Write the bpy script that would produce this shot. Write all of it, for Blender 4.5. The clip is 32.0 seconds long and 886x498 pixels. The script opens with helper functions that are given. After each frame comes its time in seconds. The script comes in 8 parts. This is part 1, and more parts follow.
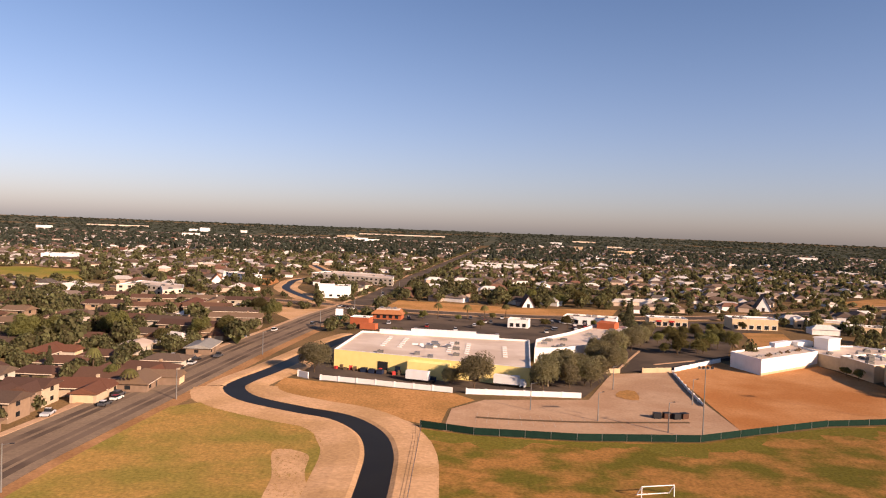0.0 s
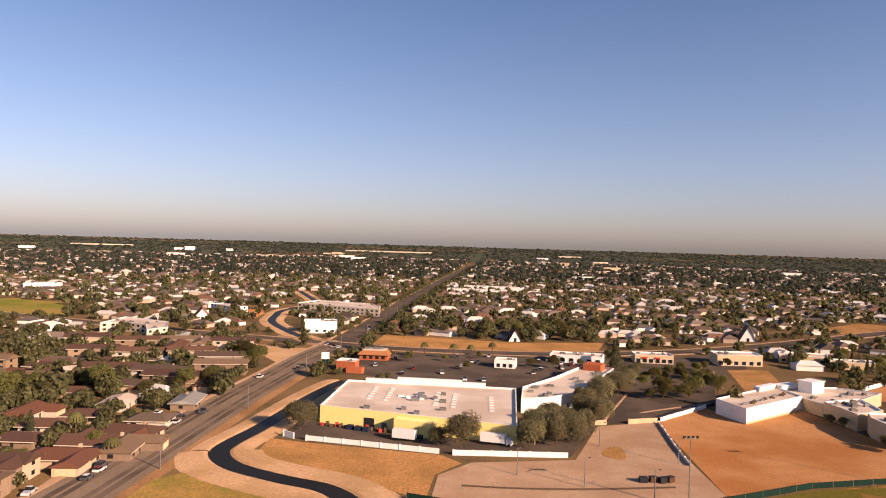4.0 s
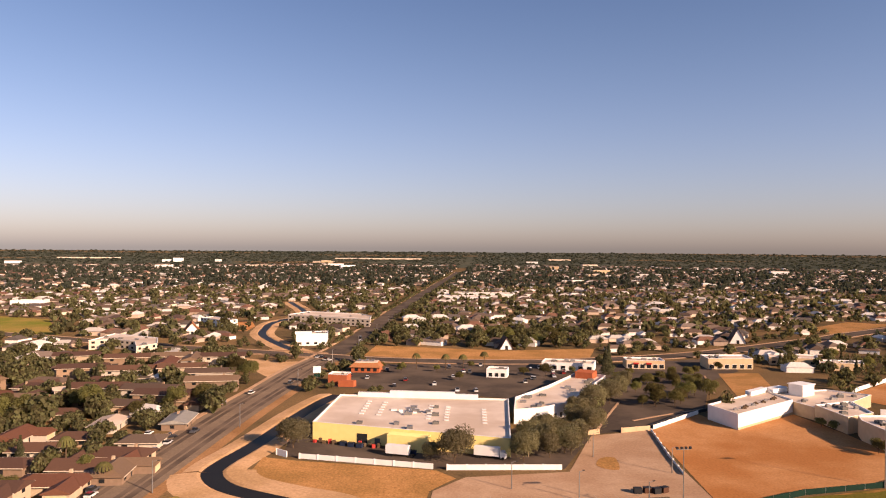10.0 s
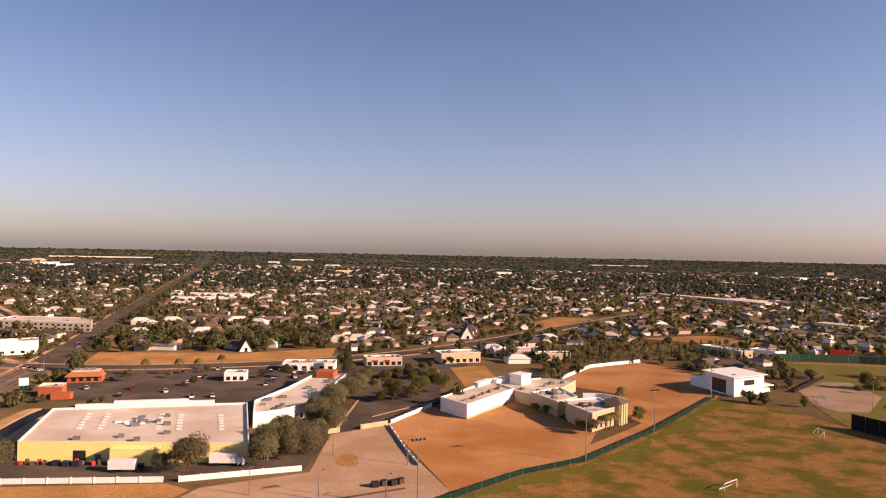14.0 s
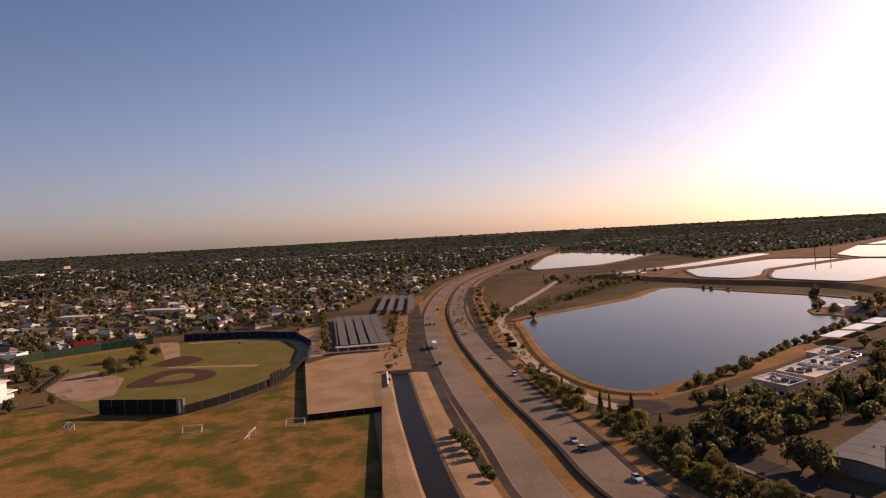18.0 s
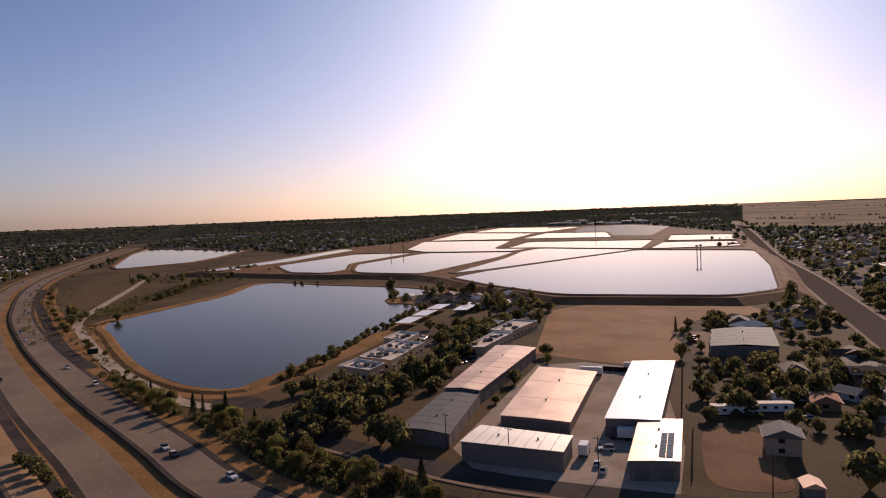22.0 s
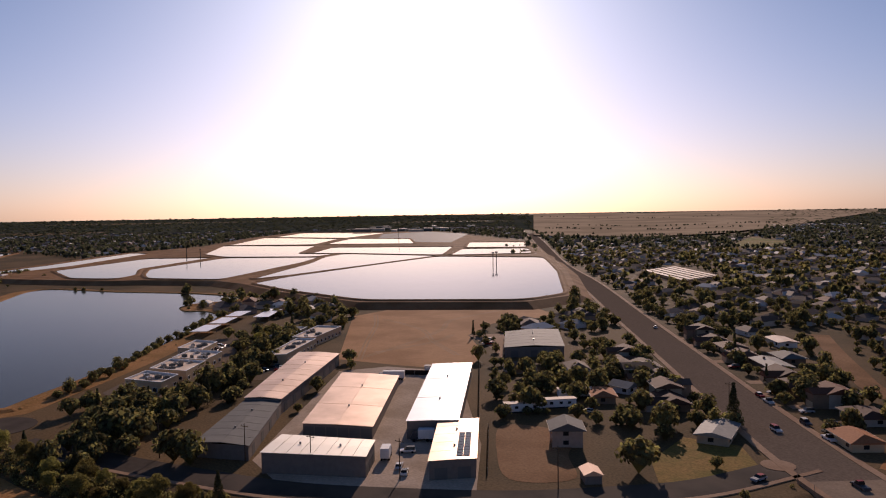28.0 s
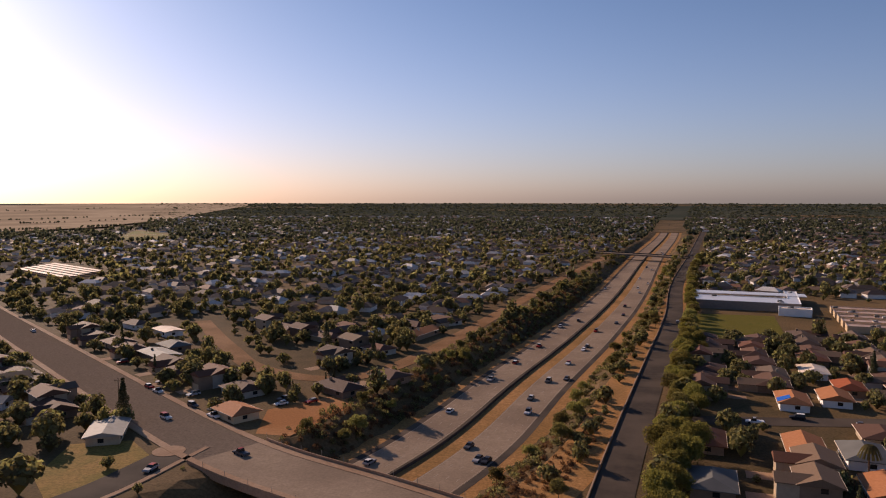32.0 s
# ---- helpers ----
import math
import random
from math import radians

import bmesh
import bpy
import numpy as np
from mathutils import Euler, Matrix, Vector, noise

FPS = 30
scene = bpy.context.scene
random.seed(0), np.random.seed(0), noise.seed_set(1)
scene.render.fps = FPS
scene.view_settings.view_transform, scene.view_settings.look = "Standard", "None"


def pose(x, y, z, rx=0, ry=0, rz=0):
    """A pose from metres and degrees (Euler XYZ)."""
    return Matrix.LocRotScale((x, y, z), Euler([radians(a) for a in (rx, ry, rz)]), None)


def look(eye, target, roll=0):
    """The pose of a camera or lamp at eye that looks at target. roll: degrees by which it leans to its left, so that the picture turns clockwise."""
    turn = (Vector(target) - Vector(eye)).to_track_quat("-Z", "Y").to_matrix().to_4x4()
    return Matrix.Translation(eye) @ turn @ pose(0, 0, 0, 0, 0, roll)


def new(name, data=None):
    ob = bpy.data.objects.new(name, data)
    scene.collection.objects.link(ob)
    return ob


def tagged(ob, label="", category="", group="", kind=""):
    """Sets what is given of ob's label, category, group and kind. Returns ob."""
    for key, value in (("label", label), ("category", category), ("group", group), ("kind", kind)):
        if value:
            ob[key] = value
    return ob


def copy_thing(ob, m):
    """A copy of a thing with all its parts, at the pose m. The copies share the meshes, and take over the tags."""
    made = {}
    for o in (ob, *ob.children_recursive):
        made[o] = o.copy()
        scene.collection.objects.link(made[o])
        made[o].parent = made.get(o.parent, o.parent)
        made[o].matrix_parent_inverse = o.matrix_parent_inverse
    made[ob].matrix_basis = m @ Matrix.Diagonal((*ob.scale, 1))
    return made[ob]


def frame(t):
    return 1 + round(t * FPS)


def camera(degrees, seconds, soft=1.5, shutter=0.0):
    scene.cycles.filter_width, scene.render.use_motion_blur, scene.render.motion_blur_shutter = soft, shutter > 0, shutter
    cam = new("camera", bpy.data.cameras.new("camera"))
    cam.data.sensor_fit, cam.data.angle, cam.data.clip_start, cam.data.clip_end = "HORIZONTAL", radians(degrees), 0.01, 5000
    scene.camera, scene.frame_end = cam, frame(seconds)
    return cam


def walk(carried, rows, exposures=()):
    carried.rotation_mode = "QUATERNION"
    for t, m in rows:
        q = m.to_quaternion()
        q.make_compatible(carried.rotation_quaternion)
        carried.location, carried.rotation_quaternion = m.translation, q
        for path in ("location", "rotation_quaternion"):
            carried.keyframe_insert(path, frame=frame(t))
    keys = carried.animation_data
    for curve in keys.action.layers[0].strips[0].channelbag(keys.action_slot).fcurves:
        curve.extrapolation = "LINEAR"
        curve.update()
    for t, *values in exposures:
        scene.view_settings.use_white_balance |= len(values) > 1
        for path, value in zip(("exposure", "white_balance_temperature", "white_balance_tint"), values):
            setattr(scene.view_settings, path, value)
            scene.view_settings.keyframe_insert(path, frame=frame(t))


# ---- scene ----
cam = camera(62.2, 32.0, 1.1)
# seconds, height, pitch, roll, yaw of a drone that climbs, hovers and turns on the spot
ROWS = [
    (0.0, 51.69, -1.45, -2.10, 1.45),
    (0.5, 55.15, -1.48, -2.22, 1.64),
    (1.0, 57.05, -1.50, -4.44, 1.74),
    (1.5, 58.46, -1.15, -2.89, 1.48),
    (2.0, 60.47, -1.20, -2.58, 1.36),
    (2.5, 62.78, -1.26, -2.33, 1.20),
    (3.0, 63.77, -1.41, -1.96, 0.97),
    (3.5, 65.94, -1.23, -1.39, 0.79),
    (4.0, 66.97, -0.41, -1.64, 0.41),
    (4.5, 68.67, -0.71, 1.05, -1.47),
    (6.5, 70.15, -0.32, -0.59, -0.58),
    (7.0, 70.00, -0.12, -1.05, -0.26),
    (7.5, 70.00, 0.19, -0.98, 0.14),
    (8.0, 70.00, 0.05, -1.01, 0.05),
    (8.5, 70.00, -0.07, -0.74, -0.28),
    (9.0, 70.00, 0.60, -0.35, -0.24),
    (9.5, 70.00, 0.31, -1.06, -0.34),
    (10.0, 70.00, 0.00, -0.38, -0.41),
    (10.5, 70.00, -0.02, -0.65, -0.15),
    (11.0, 70.00, 0.19, -0.80, -0.16),
    (11.5, 70.00, 0.24, -1.42, -0.09),
    (12.0, 70.00, 0.06, -1.75, -0.10),
    (12.5, 70.00, 0.09, -1.21, -0.03),
    (13.0, 70.00, 0.21, -2.15, -5.99),
    (13.5, 70.00, 0.14, -2.22, -13.29),
    (15.5, 70.00, 0.58, 2.83, -41.11),
    (16.0, 70.00, 0.38, 2.58, -47.52),
    (16.5, 70.00, 0.03, 1.85, -53.17),
    (17.0, 70.00, -0.42, 2.43, -60.93),
    (17.5, 70.00, -0.53, 2.14, -67.13),
    (18.0, 70.00, -1.22, 3.11, -75.30),
    (18.5, 70.00, -1.83, 2.56, -82.51),
    (19.0, 70.00, -1.86, 1.79, -88.84),
    (19.5, 70.00, -2.19, 1.80, -94.43),
    (20.0, 70.00, -2.08, 1.19, -100.78),
    (20.5, 70.00, -2.50, 2.32, -106.31),
    (21.0, 70.00, -2.68, 3.12, -107.20),
    (21.5, 70.00, -2.63, 2.37, -106.42),
    (22.0, 70.00, -2.94, 2.19, -106.25),
    (22.5, 70.00, -3.15, 1.38, -105.73),
    (23.0, 70.00, -2.74, 1.17, -105.68),
    (23.5, 70.00, -2.40, 1.83, -105.63),
    (24.0, 70.00, -2.18, 1.80, -105.94),
    (24.5, 70.00, -2.67, 1.88, -106.09),
    (26.5, 70.00, -2.80, 2.07, -105.39),
    (27.0, 70.00, -2.65, 1.39, -107.49),
    (27.5, 70.00, -2.78, 1.73, -115.42),
    (28.0, 70.00, -2.91, 0.90, -121.39),
    (28.5, 70.00, -3.34, 1.60, -128.00),
    (29.0, 70.00, -3.16, 1.46, -133.50),
    (29.5, 70.00, -2.52, 1.67, -139.92),
    (30.0, 70.00, -3.08, 1.30, -145.53),
    (30.5, 70.00, -3.78, 1.68, -151.57),
    (31.0, 70.00, -4.44, 0.72, -156.39),
    (31.5, 70.00, -4.15, 0.79, -161.91),
    (32.0, 70.00, -3.80, -0.03, -166.86),
]
EXPOSURES = [(0.0, 0.95, 6800, 29), (12.5, 0.95, 7200, 33), (15.5, 0.85, 7200, 34), (17.0, 0.75, 7300, 34), (18.0, 0.35, 7000, 34), (19.0, -0.22, 6350, 32), (21.0, -0.12, 6100, 30),
             (27.0, -0.12, 6100, 30), (29.0, -0.16, 6100, 30), (30.0, -0.14, 6150, 30), (31.0, -0.2, 6350, 30), (31.5, 0.1, 6300, 29), (32.0, 0.45, 6400, 28)]
walk(cam, [(t, pose(0, 0, h, 90 + p, r, y)) for t, h, p, r, y in ROWS], EXPOSURES)

# ---------------------------------------------------------------- light
SUN_AZ, SUN_EL = 120.0, 20.0
LAMP_AZ, LAMP_EL = 131.0, 22.0
world = bpy.data.worlds.new("world")
scene.world = world
world.use_nodes = True
wn = world.node_tree
wn.nodes.clear()
sky = wn.nodes.new("ShaderNodeTexSky")
sky.sky_type = "NISHITA"
sky.sun_disc = False
sky.sun_elevation, sky.sun_rotation = radians(SUN_EL), radians(SUN_AZ)
sky.air_density, sky.dust_density, sky.ozone_density, sky.altitude = 1.0, 1.0, 3.0, 100
bg = wn.nodes.new("ShaderNodeBackground")
bg.inputs["Strength"].default_value = 0.072
wo = wn.nodes.new("ShaderNodeOutputWorld")
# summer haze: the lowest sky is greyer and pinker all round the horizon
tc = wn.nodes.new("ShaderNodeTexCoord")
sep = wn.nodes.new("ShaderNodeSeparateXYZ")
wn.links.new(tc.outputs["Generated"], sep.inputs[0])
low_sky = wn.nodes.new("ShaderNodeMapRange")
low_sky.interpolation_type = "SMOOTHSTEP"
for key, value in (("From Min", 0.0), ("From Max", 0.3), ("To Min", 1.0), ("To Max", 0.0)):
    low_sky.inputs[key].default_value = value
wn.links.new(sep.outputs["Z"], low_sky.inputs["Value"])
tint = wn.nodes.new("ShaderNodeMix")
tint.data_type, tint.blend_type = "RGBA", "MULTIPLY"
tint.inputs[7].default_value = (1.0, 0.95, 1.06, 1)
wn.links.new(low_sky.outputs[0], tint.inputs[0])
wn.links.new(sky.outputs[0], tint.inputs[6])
# and it deepens to a fuller blue above the haze
high_sky = wn.nodes.new("ShaderNodeMapRange")
high_sky.interpolation_type = "SMOOTHSTEP"
for key, value in (("From Min", 0.06), ("From Max", 0.5)):
    high_sky.inputs[key].default_value = value
wn.links.new(sep.outputs["Z"], high_sky.inputs["Value"])
deep = wn.nodes.new("ShaderNodeMix")
deep.data_type, deep.blend_type = "RGBA", "MULTIPLY"
deep.inputs[7].default_value = (0.62, 0.76, 0.87, 1)
wn.links.new(high_sky.outputs[0], deep.inputs[0])
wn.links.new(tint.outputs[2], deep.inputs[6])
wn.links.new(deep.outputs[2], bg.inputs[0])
wn.links.new(bg.outputs[0], wo.inputs[0])
sun = new("sun", bpy.data.lights.new("sun", "SUN"))
sun.data.energy, sun.data.angle, sun.data.color = 4.6, radians(0.53), (1.0, 0.8, 0.56)
sd = Vector((math.sin(radians(LAMP_AZ)) * math.cos(radians(LAMP_EL)), math.cos(radians(LAMP_AZ)) * math.cos(radians(LAMP_EL)), math.sin(radians(LAMP_EL))))
sun.matrix_world = look(sd * 500, (0, 0, 0))


# ---------------------------------------------------------------- materials
def mat(name, c1, c2=None, scale=1.0, rough=0.85, metal=0.0, bump=0.0, c3=None, coarse=0.03, rnd=0.0, island=False, spec=0.08, contrast=0.25, leafy=0.0, fine=0.0):
    m = bpy.data.materials.new(name)
    m.use_nodes = True
    nt = m.node_tree
    b = nt.nodes["Principled BSDF"]
    b.inputs["Roughness"].default_value, b.inputs["Metallic"].default_value = rough, metal
    b.inputs["Specular IOR Level"].default_value = spec
    if rough >= 0.85:
        b.inputs["Diffuse Roughness"].default_value = 0.3
        b.inputs["Specular IOR Level"].default_value = min(spec, 0.02)
    geo = nt.nodes.new("ShaderNodeNewGeometry")

    def grain(s, detail, lo, hi):
        n = nt.nodes.new("ShaderNodeTexNoise")
        n.inputs["Scale"].default_value, n.inputs["Detail"].default_value = s, detail
        nt.links.new(geo.outputs["Position"], n.inputs["Vector"])
        r = nt.nodes.new("ShaderNodeMapRange")
        r.inputs["From Min"].default_value, r.inputs["From Max"].default_value = lo, hi
        nt.links.new(n.outputs["Fac"], r.inputs["Value"])
        return r.outputs[0], n

    def mix(a, bcol, f, kind="MIX"):
        x = nt.nodes.new("ShaderNodeMix")
        x.data_type, x.blend_type = "RGBA", kind
        for sock, v in ((x.inputs[6], a), (x.inputs[7], bcol), (x.inputs[0], f)):
            if isinstance(v, (int, float)):
                sock.default_value = v
            elif isinstance(v, tuple):
                sock.default_value = (*v, 1)
            else:
                nt.links.new(v, sock)
        return x.outputs[2]

    col = tuple(c1)
    f1, n1 = grain(scale, 6, 0.5 - contrast, 0.5 + contrast)
    if c2 is None:
        c2 = tuple(v * 0.72 for v in c1)
    col = mix(col, tuple(c2), f1)
    if c3 is not None:
        f2, _ = grain(coarse, 5, 0.42, 0.6)
        col = mix(col, tuple(c3), f2)
    if fine > 0:
        f3, _ = grain(1.3, 4, 0.3, 0.7)
        col = mix(col, mix((1 - fine, 1 - fine, 1 - fine), (1 + fine, 1 + fine * 0.9, 1 + fine * 0.8), f3), 1.0, "MULTIPLY")
    if rnd > 0:
        if island:
            src = geo.outputs["Random Per Island"]
        else:
            src = nt.nodes.new("ShaderNodeObjectInfo").outputs["Random"]
        h = nt.nodes.new("ShaderNodeHueSaturation")
        for sock, lo, hi in (("Value", 1 - rnd, 1 + rnd), ("Hue", 0.5 - rnd * 0.06, 0.5 + rnd * 0.06)):
            r = nt.nodes.new("ShaderNodeMapRange")
            r.inputs["To Min"].default_value, r.inputs["To Max"].default_value = lo, hi
            nt.links.new(src, r.inputs["Value"])
            nt.links.new(r.outputs[0], h.inputs[sock])
        nt.links.new(col, h.inputs["Color"])
        col = h.outputs[0]
    nt.links.new(col, b.inputs["Base Color"])
    if leafy > 0:
        tl = nt.nodes.new("ShaderNodeBsdfTranslucent")
        ms = nt.nodes.new("ShaderNodeMixShader")
        ms.inputs[0].default_value = leafy
        out = nt.nodes["Material Output"]
        nt.links.new(mix(col, (1.6, 1.46, 1.07), 1.0, "MULTIPLY"), tl.inputs["Color"])
        nt.links.new(b.outputs[0], ms.inputs[1])
        nt.links.new(tl.outputs[0], ms.inputs[2])
        nt.links.new(ms.outputs[0], out.inputs["Surface"])
    if bump > 0:
        bp = nt.nodes.new("ShaderNodeBump")
        bp.inputs["Strength"].default_value, bp.inputs["Distance"].default_value = bump, 0.3
        nt.links.new(n1.outputs["Fac"], bp.inputs["Height"])
        nt.links.new(bp.outputs[0], b.inputs["Normal"])
    return m


def ramp_mat(name, stops, island, rough=0.85, scale=0.8, spec=0.08):
    """Paint that differs from piece to piece, with grain."""
    m = mat(name, (1, 1, 1), (0.8, 0.8, 0.8), scale=scale, rough=rough, spec=spec)
    nt = m.node_tree
    src = nt.nodes.new("ShaderNodeNewGeometry").outputs["Random Per Island"] if island else nt.nodes.new("ShaderNodeObjectInfo").outputs["Random"]
    r = nt.nodes.new("ShaderNodeValToRGB")
    r.color_ramp.interpolation = "CONSTANT"
    while len(r.color_ramp.elements) < len(stops):
        r.color_ramp.elements.new(0.5)
    for i, c in enumerate(stops):
        r.color_ramp.elements[i].position = i / len(stops)
        r.color_ramp.elements[i].color = (*c, 1)
    nt.links.new(src, r.inputs[0])
    b = nt.nodes["Principled BSDF"]
    old = b.inputs["Base Color"].links[0].from_socket
    x = nt.nodes.new("ShaderNodeMix")
    x.data_type, x.blend_type = "RGBA", "MULTIPLY"
    x.inputs[0].default_value = 1
    nt.links.new(old, x.inputs[6])
    nt.links.new(r.outputs[0], x.inputs[7])
    nt.links.new(x.outputs[2], b.inputs["Base Color"])
    return m


M_GROUND = mat("ground_earth", (0.125, 0.083, 0.042), (0.075, 0.057, 0.027), scale=0.12, c3=(0.165, 0.105, 0.05), coarse=0.012, bump=0.3, fine=0.3)
M_FIELD = mat("worn_turf", (0.33, 0.165, 0.052), (0.22, 0.115, 0.033), scale=0.3, c3=(0.11, 0.095, 0.017), coarse=0.075, bump=0.4, fine=0.28)
M_DRY = mat("dry_grass", (0.44, 0.23, 0.088), (0.32, 0.163, 0.06), scale=0.5, c3=(0.28, 0.15, 0.052), coarse=0.05, bump=0.4, fine=0.28)
M_MEADOW = mat("meadow_grass", (0.34, 0.2, 0.062), (0.24, 0.155, 0.045), scale=0.4, c3=(0.19, 0.15, 0.036), coarse=0.05, bump=0.4, fine=0.28)
M_TURFGREEN = mat("green_turf", (0.1, 0.1, 0.016), (0.17, 0.13, 0.03), scale=0.35, c3=(0.13, 0.11, 0.02), coarse=0.08, fine=0.25)
M_OUTFIELD = mat("outfield_grass", (0.13, 0.122, 0.026), (0.17, 0.14, 0.036), scale=0.15, c3=(0.2, 0.148, 0.046), coarse=0.05, fine=0.2)
M_GREEN = mat("lawn", (0.12, 0.135, 0.018), (0.16, 0.15, 0.028), scale=0.2, c3=(0.24, 0.165, 0.045), coarse=0.02, fine=0.25)
M_DIRT = mat("bare_dirt", (0.47, 0.235, 0.1), (0.40, 0.19, 0.075), scale=0.25, c3=(0.35, 0.145, 0.048), coarse=0.03, bump=0.2, fine=0.16)
M_SAND = mat("canal_bank_dirt", (0.48, 0.305, 0.17), (0.41, 0.25, 0.135), scale=0.6, c3=(0.36, 0.22, 0.11), coarse=0.06, bump=0.3, fine=0.16)
M_PALE = mat("pale_dirt", (0.32, 0.175, 0.085), (0.27, 0.145, 0.066), scale=0.3, c3=(0.22, 0.115, 0.05), coarse=0.04, fine=0.2)
M_ASPH = mat("asphalt", (0.078, 0.06, 0.047), (0.056, 0.045, 0.036), scale=0.5, c3=(0.105, 0.08, 0.06), coarse=0.05)
M_ROAD = mat("worn_road", (0.215, 0.165, 0.122), (0.175, 0.135, 0.1), scale=0.4, c3=(0.19, 0.147, 0.108), coarse=0.04, fine=0.2, spec=0.0, rough=1.0)
M_AVENUE = mat("sun_bleached_avenue", (0.2, 0.148, 0.104), (0.16, 0.118, 0.082), scale=0.4, c3=(0.155, 0.113, 0.08), coarse=0.04, fine=0.12)
M_FARLAND = mat("far_dry_land", (0.46, 0.36, 0.25), (0.36, 0.28, 0.19), scale=0.03, c3=(0.3, 0.235, 0.16), coarse=0.004, spec=0.0, rough=0.84)
# floor of the far woods, in the haze-cooled tone of M_HORIZON
M_CANOPY = mat("haze_cooled_woodland", (0.062, 0.07, 0.052), (0.045, 0.052, 0.04), scale=0.02, c3=(0.08, 0.08, 0.058), coarse=0.003, spec=0.0, rough=1.0)
M_LANE = mat("dark_worn_lane", (0.085, 0.062, 0.047), (0.07, 0.052, 0.04), scale=0.4, c3=(0.13, 0.095, 0.07), coarse=0.06)
M_CONC = mat("freeway_concrete", (0.33, 0.24, 0.165), (0.27, 0.195, 0.13), scale=0.3, c3=(0.235, 0.168, 0.115), coarse=0.03, fine=0.12)
M_GRAVEL = mat("pale_gravel", (0.6, 0.47, 0.34), (0.5, 0.38, 0.27), scale=0.8, c3=(0.44, 0.33, 0.22), coarse=0.06, fine=0.15)
M_YARD = mat("pale_yard_concrete", (0.55, 0.42, 0.31), (0.47, 0.36, 0.26), scale=0.3, c3=(0.4, 0.3, 0.21), coarse=0.06, fine=0.15)
M_DUST = mat("dusty_field_earth", (0.53, 0.29, 0.135), (0.45, 0.24, 0.11), scale=0.25, c3=(0.38, 0.195, 0.085), coarse=0.03, bump=0.2, fine=0.16)
M_LOT = mat("lot_concrete", (0.42, 0.28, 0.18), (0.35, 0.23, 0.145), scale=0.3, c3=(0.33, 0.205, 0.125), coarse=0.05, fine=0.12)
M_WATER = mat("still_water", (0.036, 0.036, 0.024), (0.03, 0.03, 0.02), scale=0.02, rough=0.14, spec=0.035)
M_POND = mat("pond_water", (0.03, 0.034, 0.034), (0.02, 0.024, 0.025), scale=0.02, rough=0.06, spec=0.035)
M_CANAL = mat("canal_water", (0.02, 0.017, 0.012), (0.014, 0.012, 0.009), scale=0.1, rough=0.4, spec=0.03)
M_WHITE = mat("white_paint", (0.8, 0.78, 0.74), (0.7, 0.68, 0.64), scale=0.3, rough=0.6)
M_ROOFW = mat("white_membrane_roof", (0.74, 0.62, 0.5), (0.64, 0.51, 0.39), scale=0.12, c3=(0.57, 0.44, 0.33), coarse=0.05, rough=0.7)
M_YELLOW = mat("yellow_stucco", (0.88, 0.72, 0.29), (0.83, 0.66, 0.25), scale=0.5)
M_TRIM = mat("pale_eaves_paint", (0.66, 0.55, 0.42), (0.52, 0.42, 0.31), scale=0.8, rough=0.7)
M_BEIGE = mat("beige_stucco", (0.62, 0.53, 0.42), (0.54, 0.46, 0.36), scale=0.5)
M_TAN = mat("tan_stucco", (0.6, 0.45, 0.28), (0.5, 0.37, 0.23), scale=0.5)
M_ORANGE = mat("orange_stucco", (0.4, 0.12, 0.055), (0.33, 0.095, 0.045), scale=0.5)
M_DARK = mat("dark_metal", (0.03, 0.03, 0.032), rough=0.5)
M_STEEL = mat("galvanised_steel", (0.35, 0.34, 0.32), rough=0.45, metal=0.8)
M_GLASS = mat("dark_glass", (0.02, 0.022, 0.024), rough=0.12, spec=0.3)
M_TIN = mat("tan_metal_roof", (0.7, 0.47, 0.31), (0.6, 0.39, 0.25), scale=0.15, c3=(0.5, 0.31, 0.19), coarse=0.06, rough=0.48, metal=0.5, spec=0.8)
M_CREAM = mat("cream_metal_roof", (0.84, 0.75, 0.6), (0.78, 0.68, 0.53), scale=0.2, rough=0.48, metal=0.4, spec=0.8)
M_ZINC = mat("weathered_zinc_roof", (0.3, 0.285, 0.25), (0.23, 0.22, 0.195), scale=0.6, rough=0.7)
M_LIME = mat("yellow_green_foliage", (0.165, 0.15, 0.045), (0.12, 0.115, 0.035), scale=0.8, rnd=0.25, rough=0.8, spec=0.02, leafy=0.5)
M_DRYBUSH = mat("dry_brown_brush", (0.15, 0.085, 0.05), (0.1, 0.06, 0.036), scale=0.8, rnd=0.3, island=True, rough=0.8, leafy=0.4, spec=0.02)
M_TILE = mat("orange_roof_tile", (0.4, 0.17, 0.075), (0.3, 0.12, 0.05), scale=1.5, rough=0.8)
M_TARP = mat("blue_tarpaulin", (0.02, 0.12, 0.5), rough=0.4)
M_TINW = mat("bright_metal_roof", (0.75, 0.72, 0.68), (0.7, 0.66, 0.62), scale=0.2, rough=0.34, metal=0.4, spec=0.5)
M_SHEDWALL = mat("grey_sheet_wall", (0.21, 0.175, 0.15), (0.17, 0.14, 0.12), scale=0.8, rough=0.6)
M_GREYROOF = mat("grey_metal_roof", (0.15, 0.145, 0.13), (0.115, 0.11, 0.1), scale=0.2, rough=0.75)
M_TRUNK = mat("bark", (0.14, 0.095, 0.06), (0.08, 0.055, 0.035), scale=6, bump=0.4)
M_LEAF = mat("broadleaf_foliage", (0.165, 0.15, 0.058), (0.12, 0.112, 0.044), scale=0.8, rnd=0.4, rough=0.8, leafy=0.5, spec=0.02)
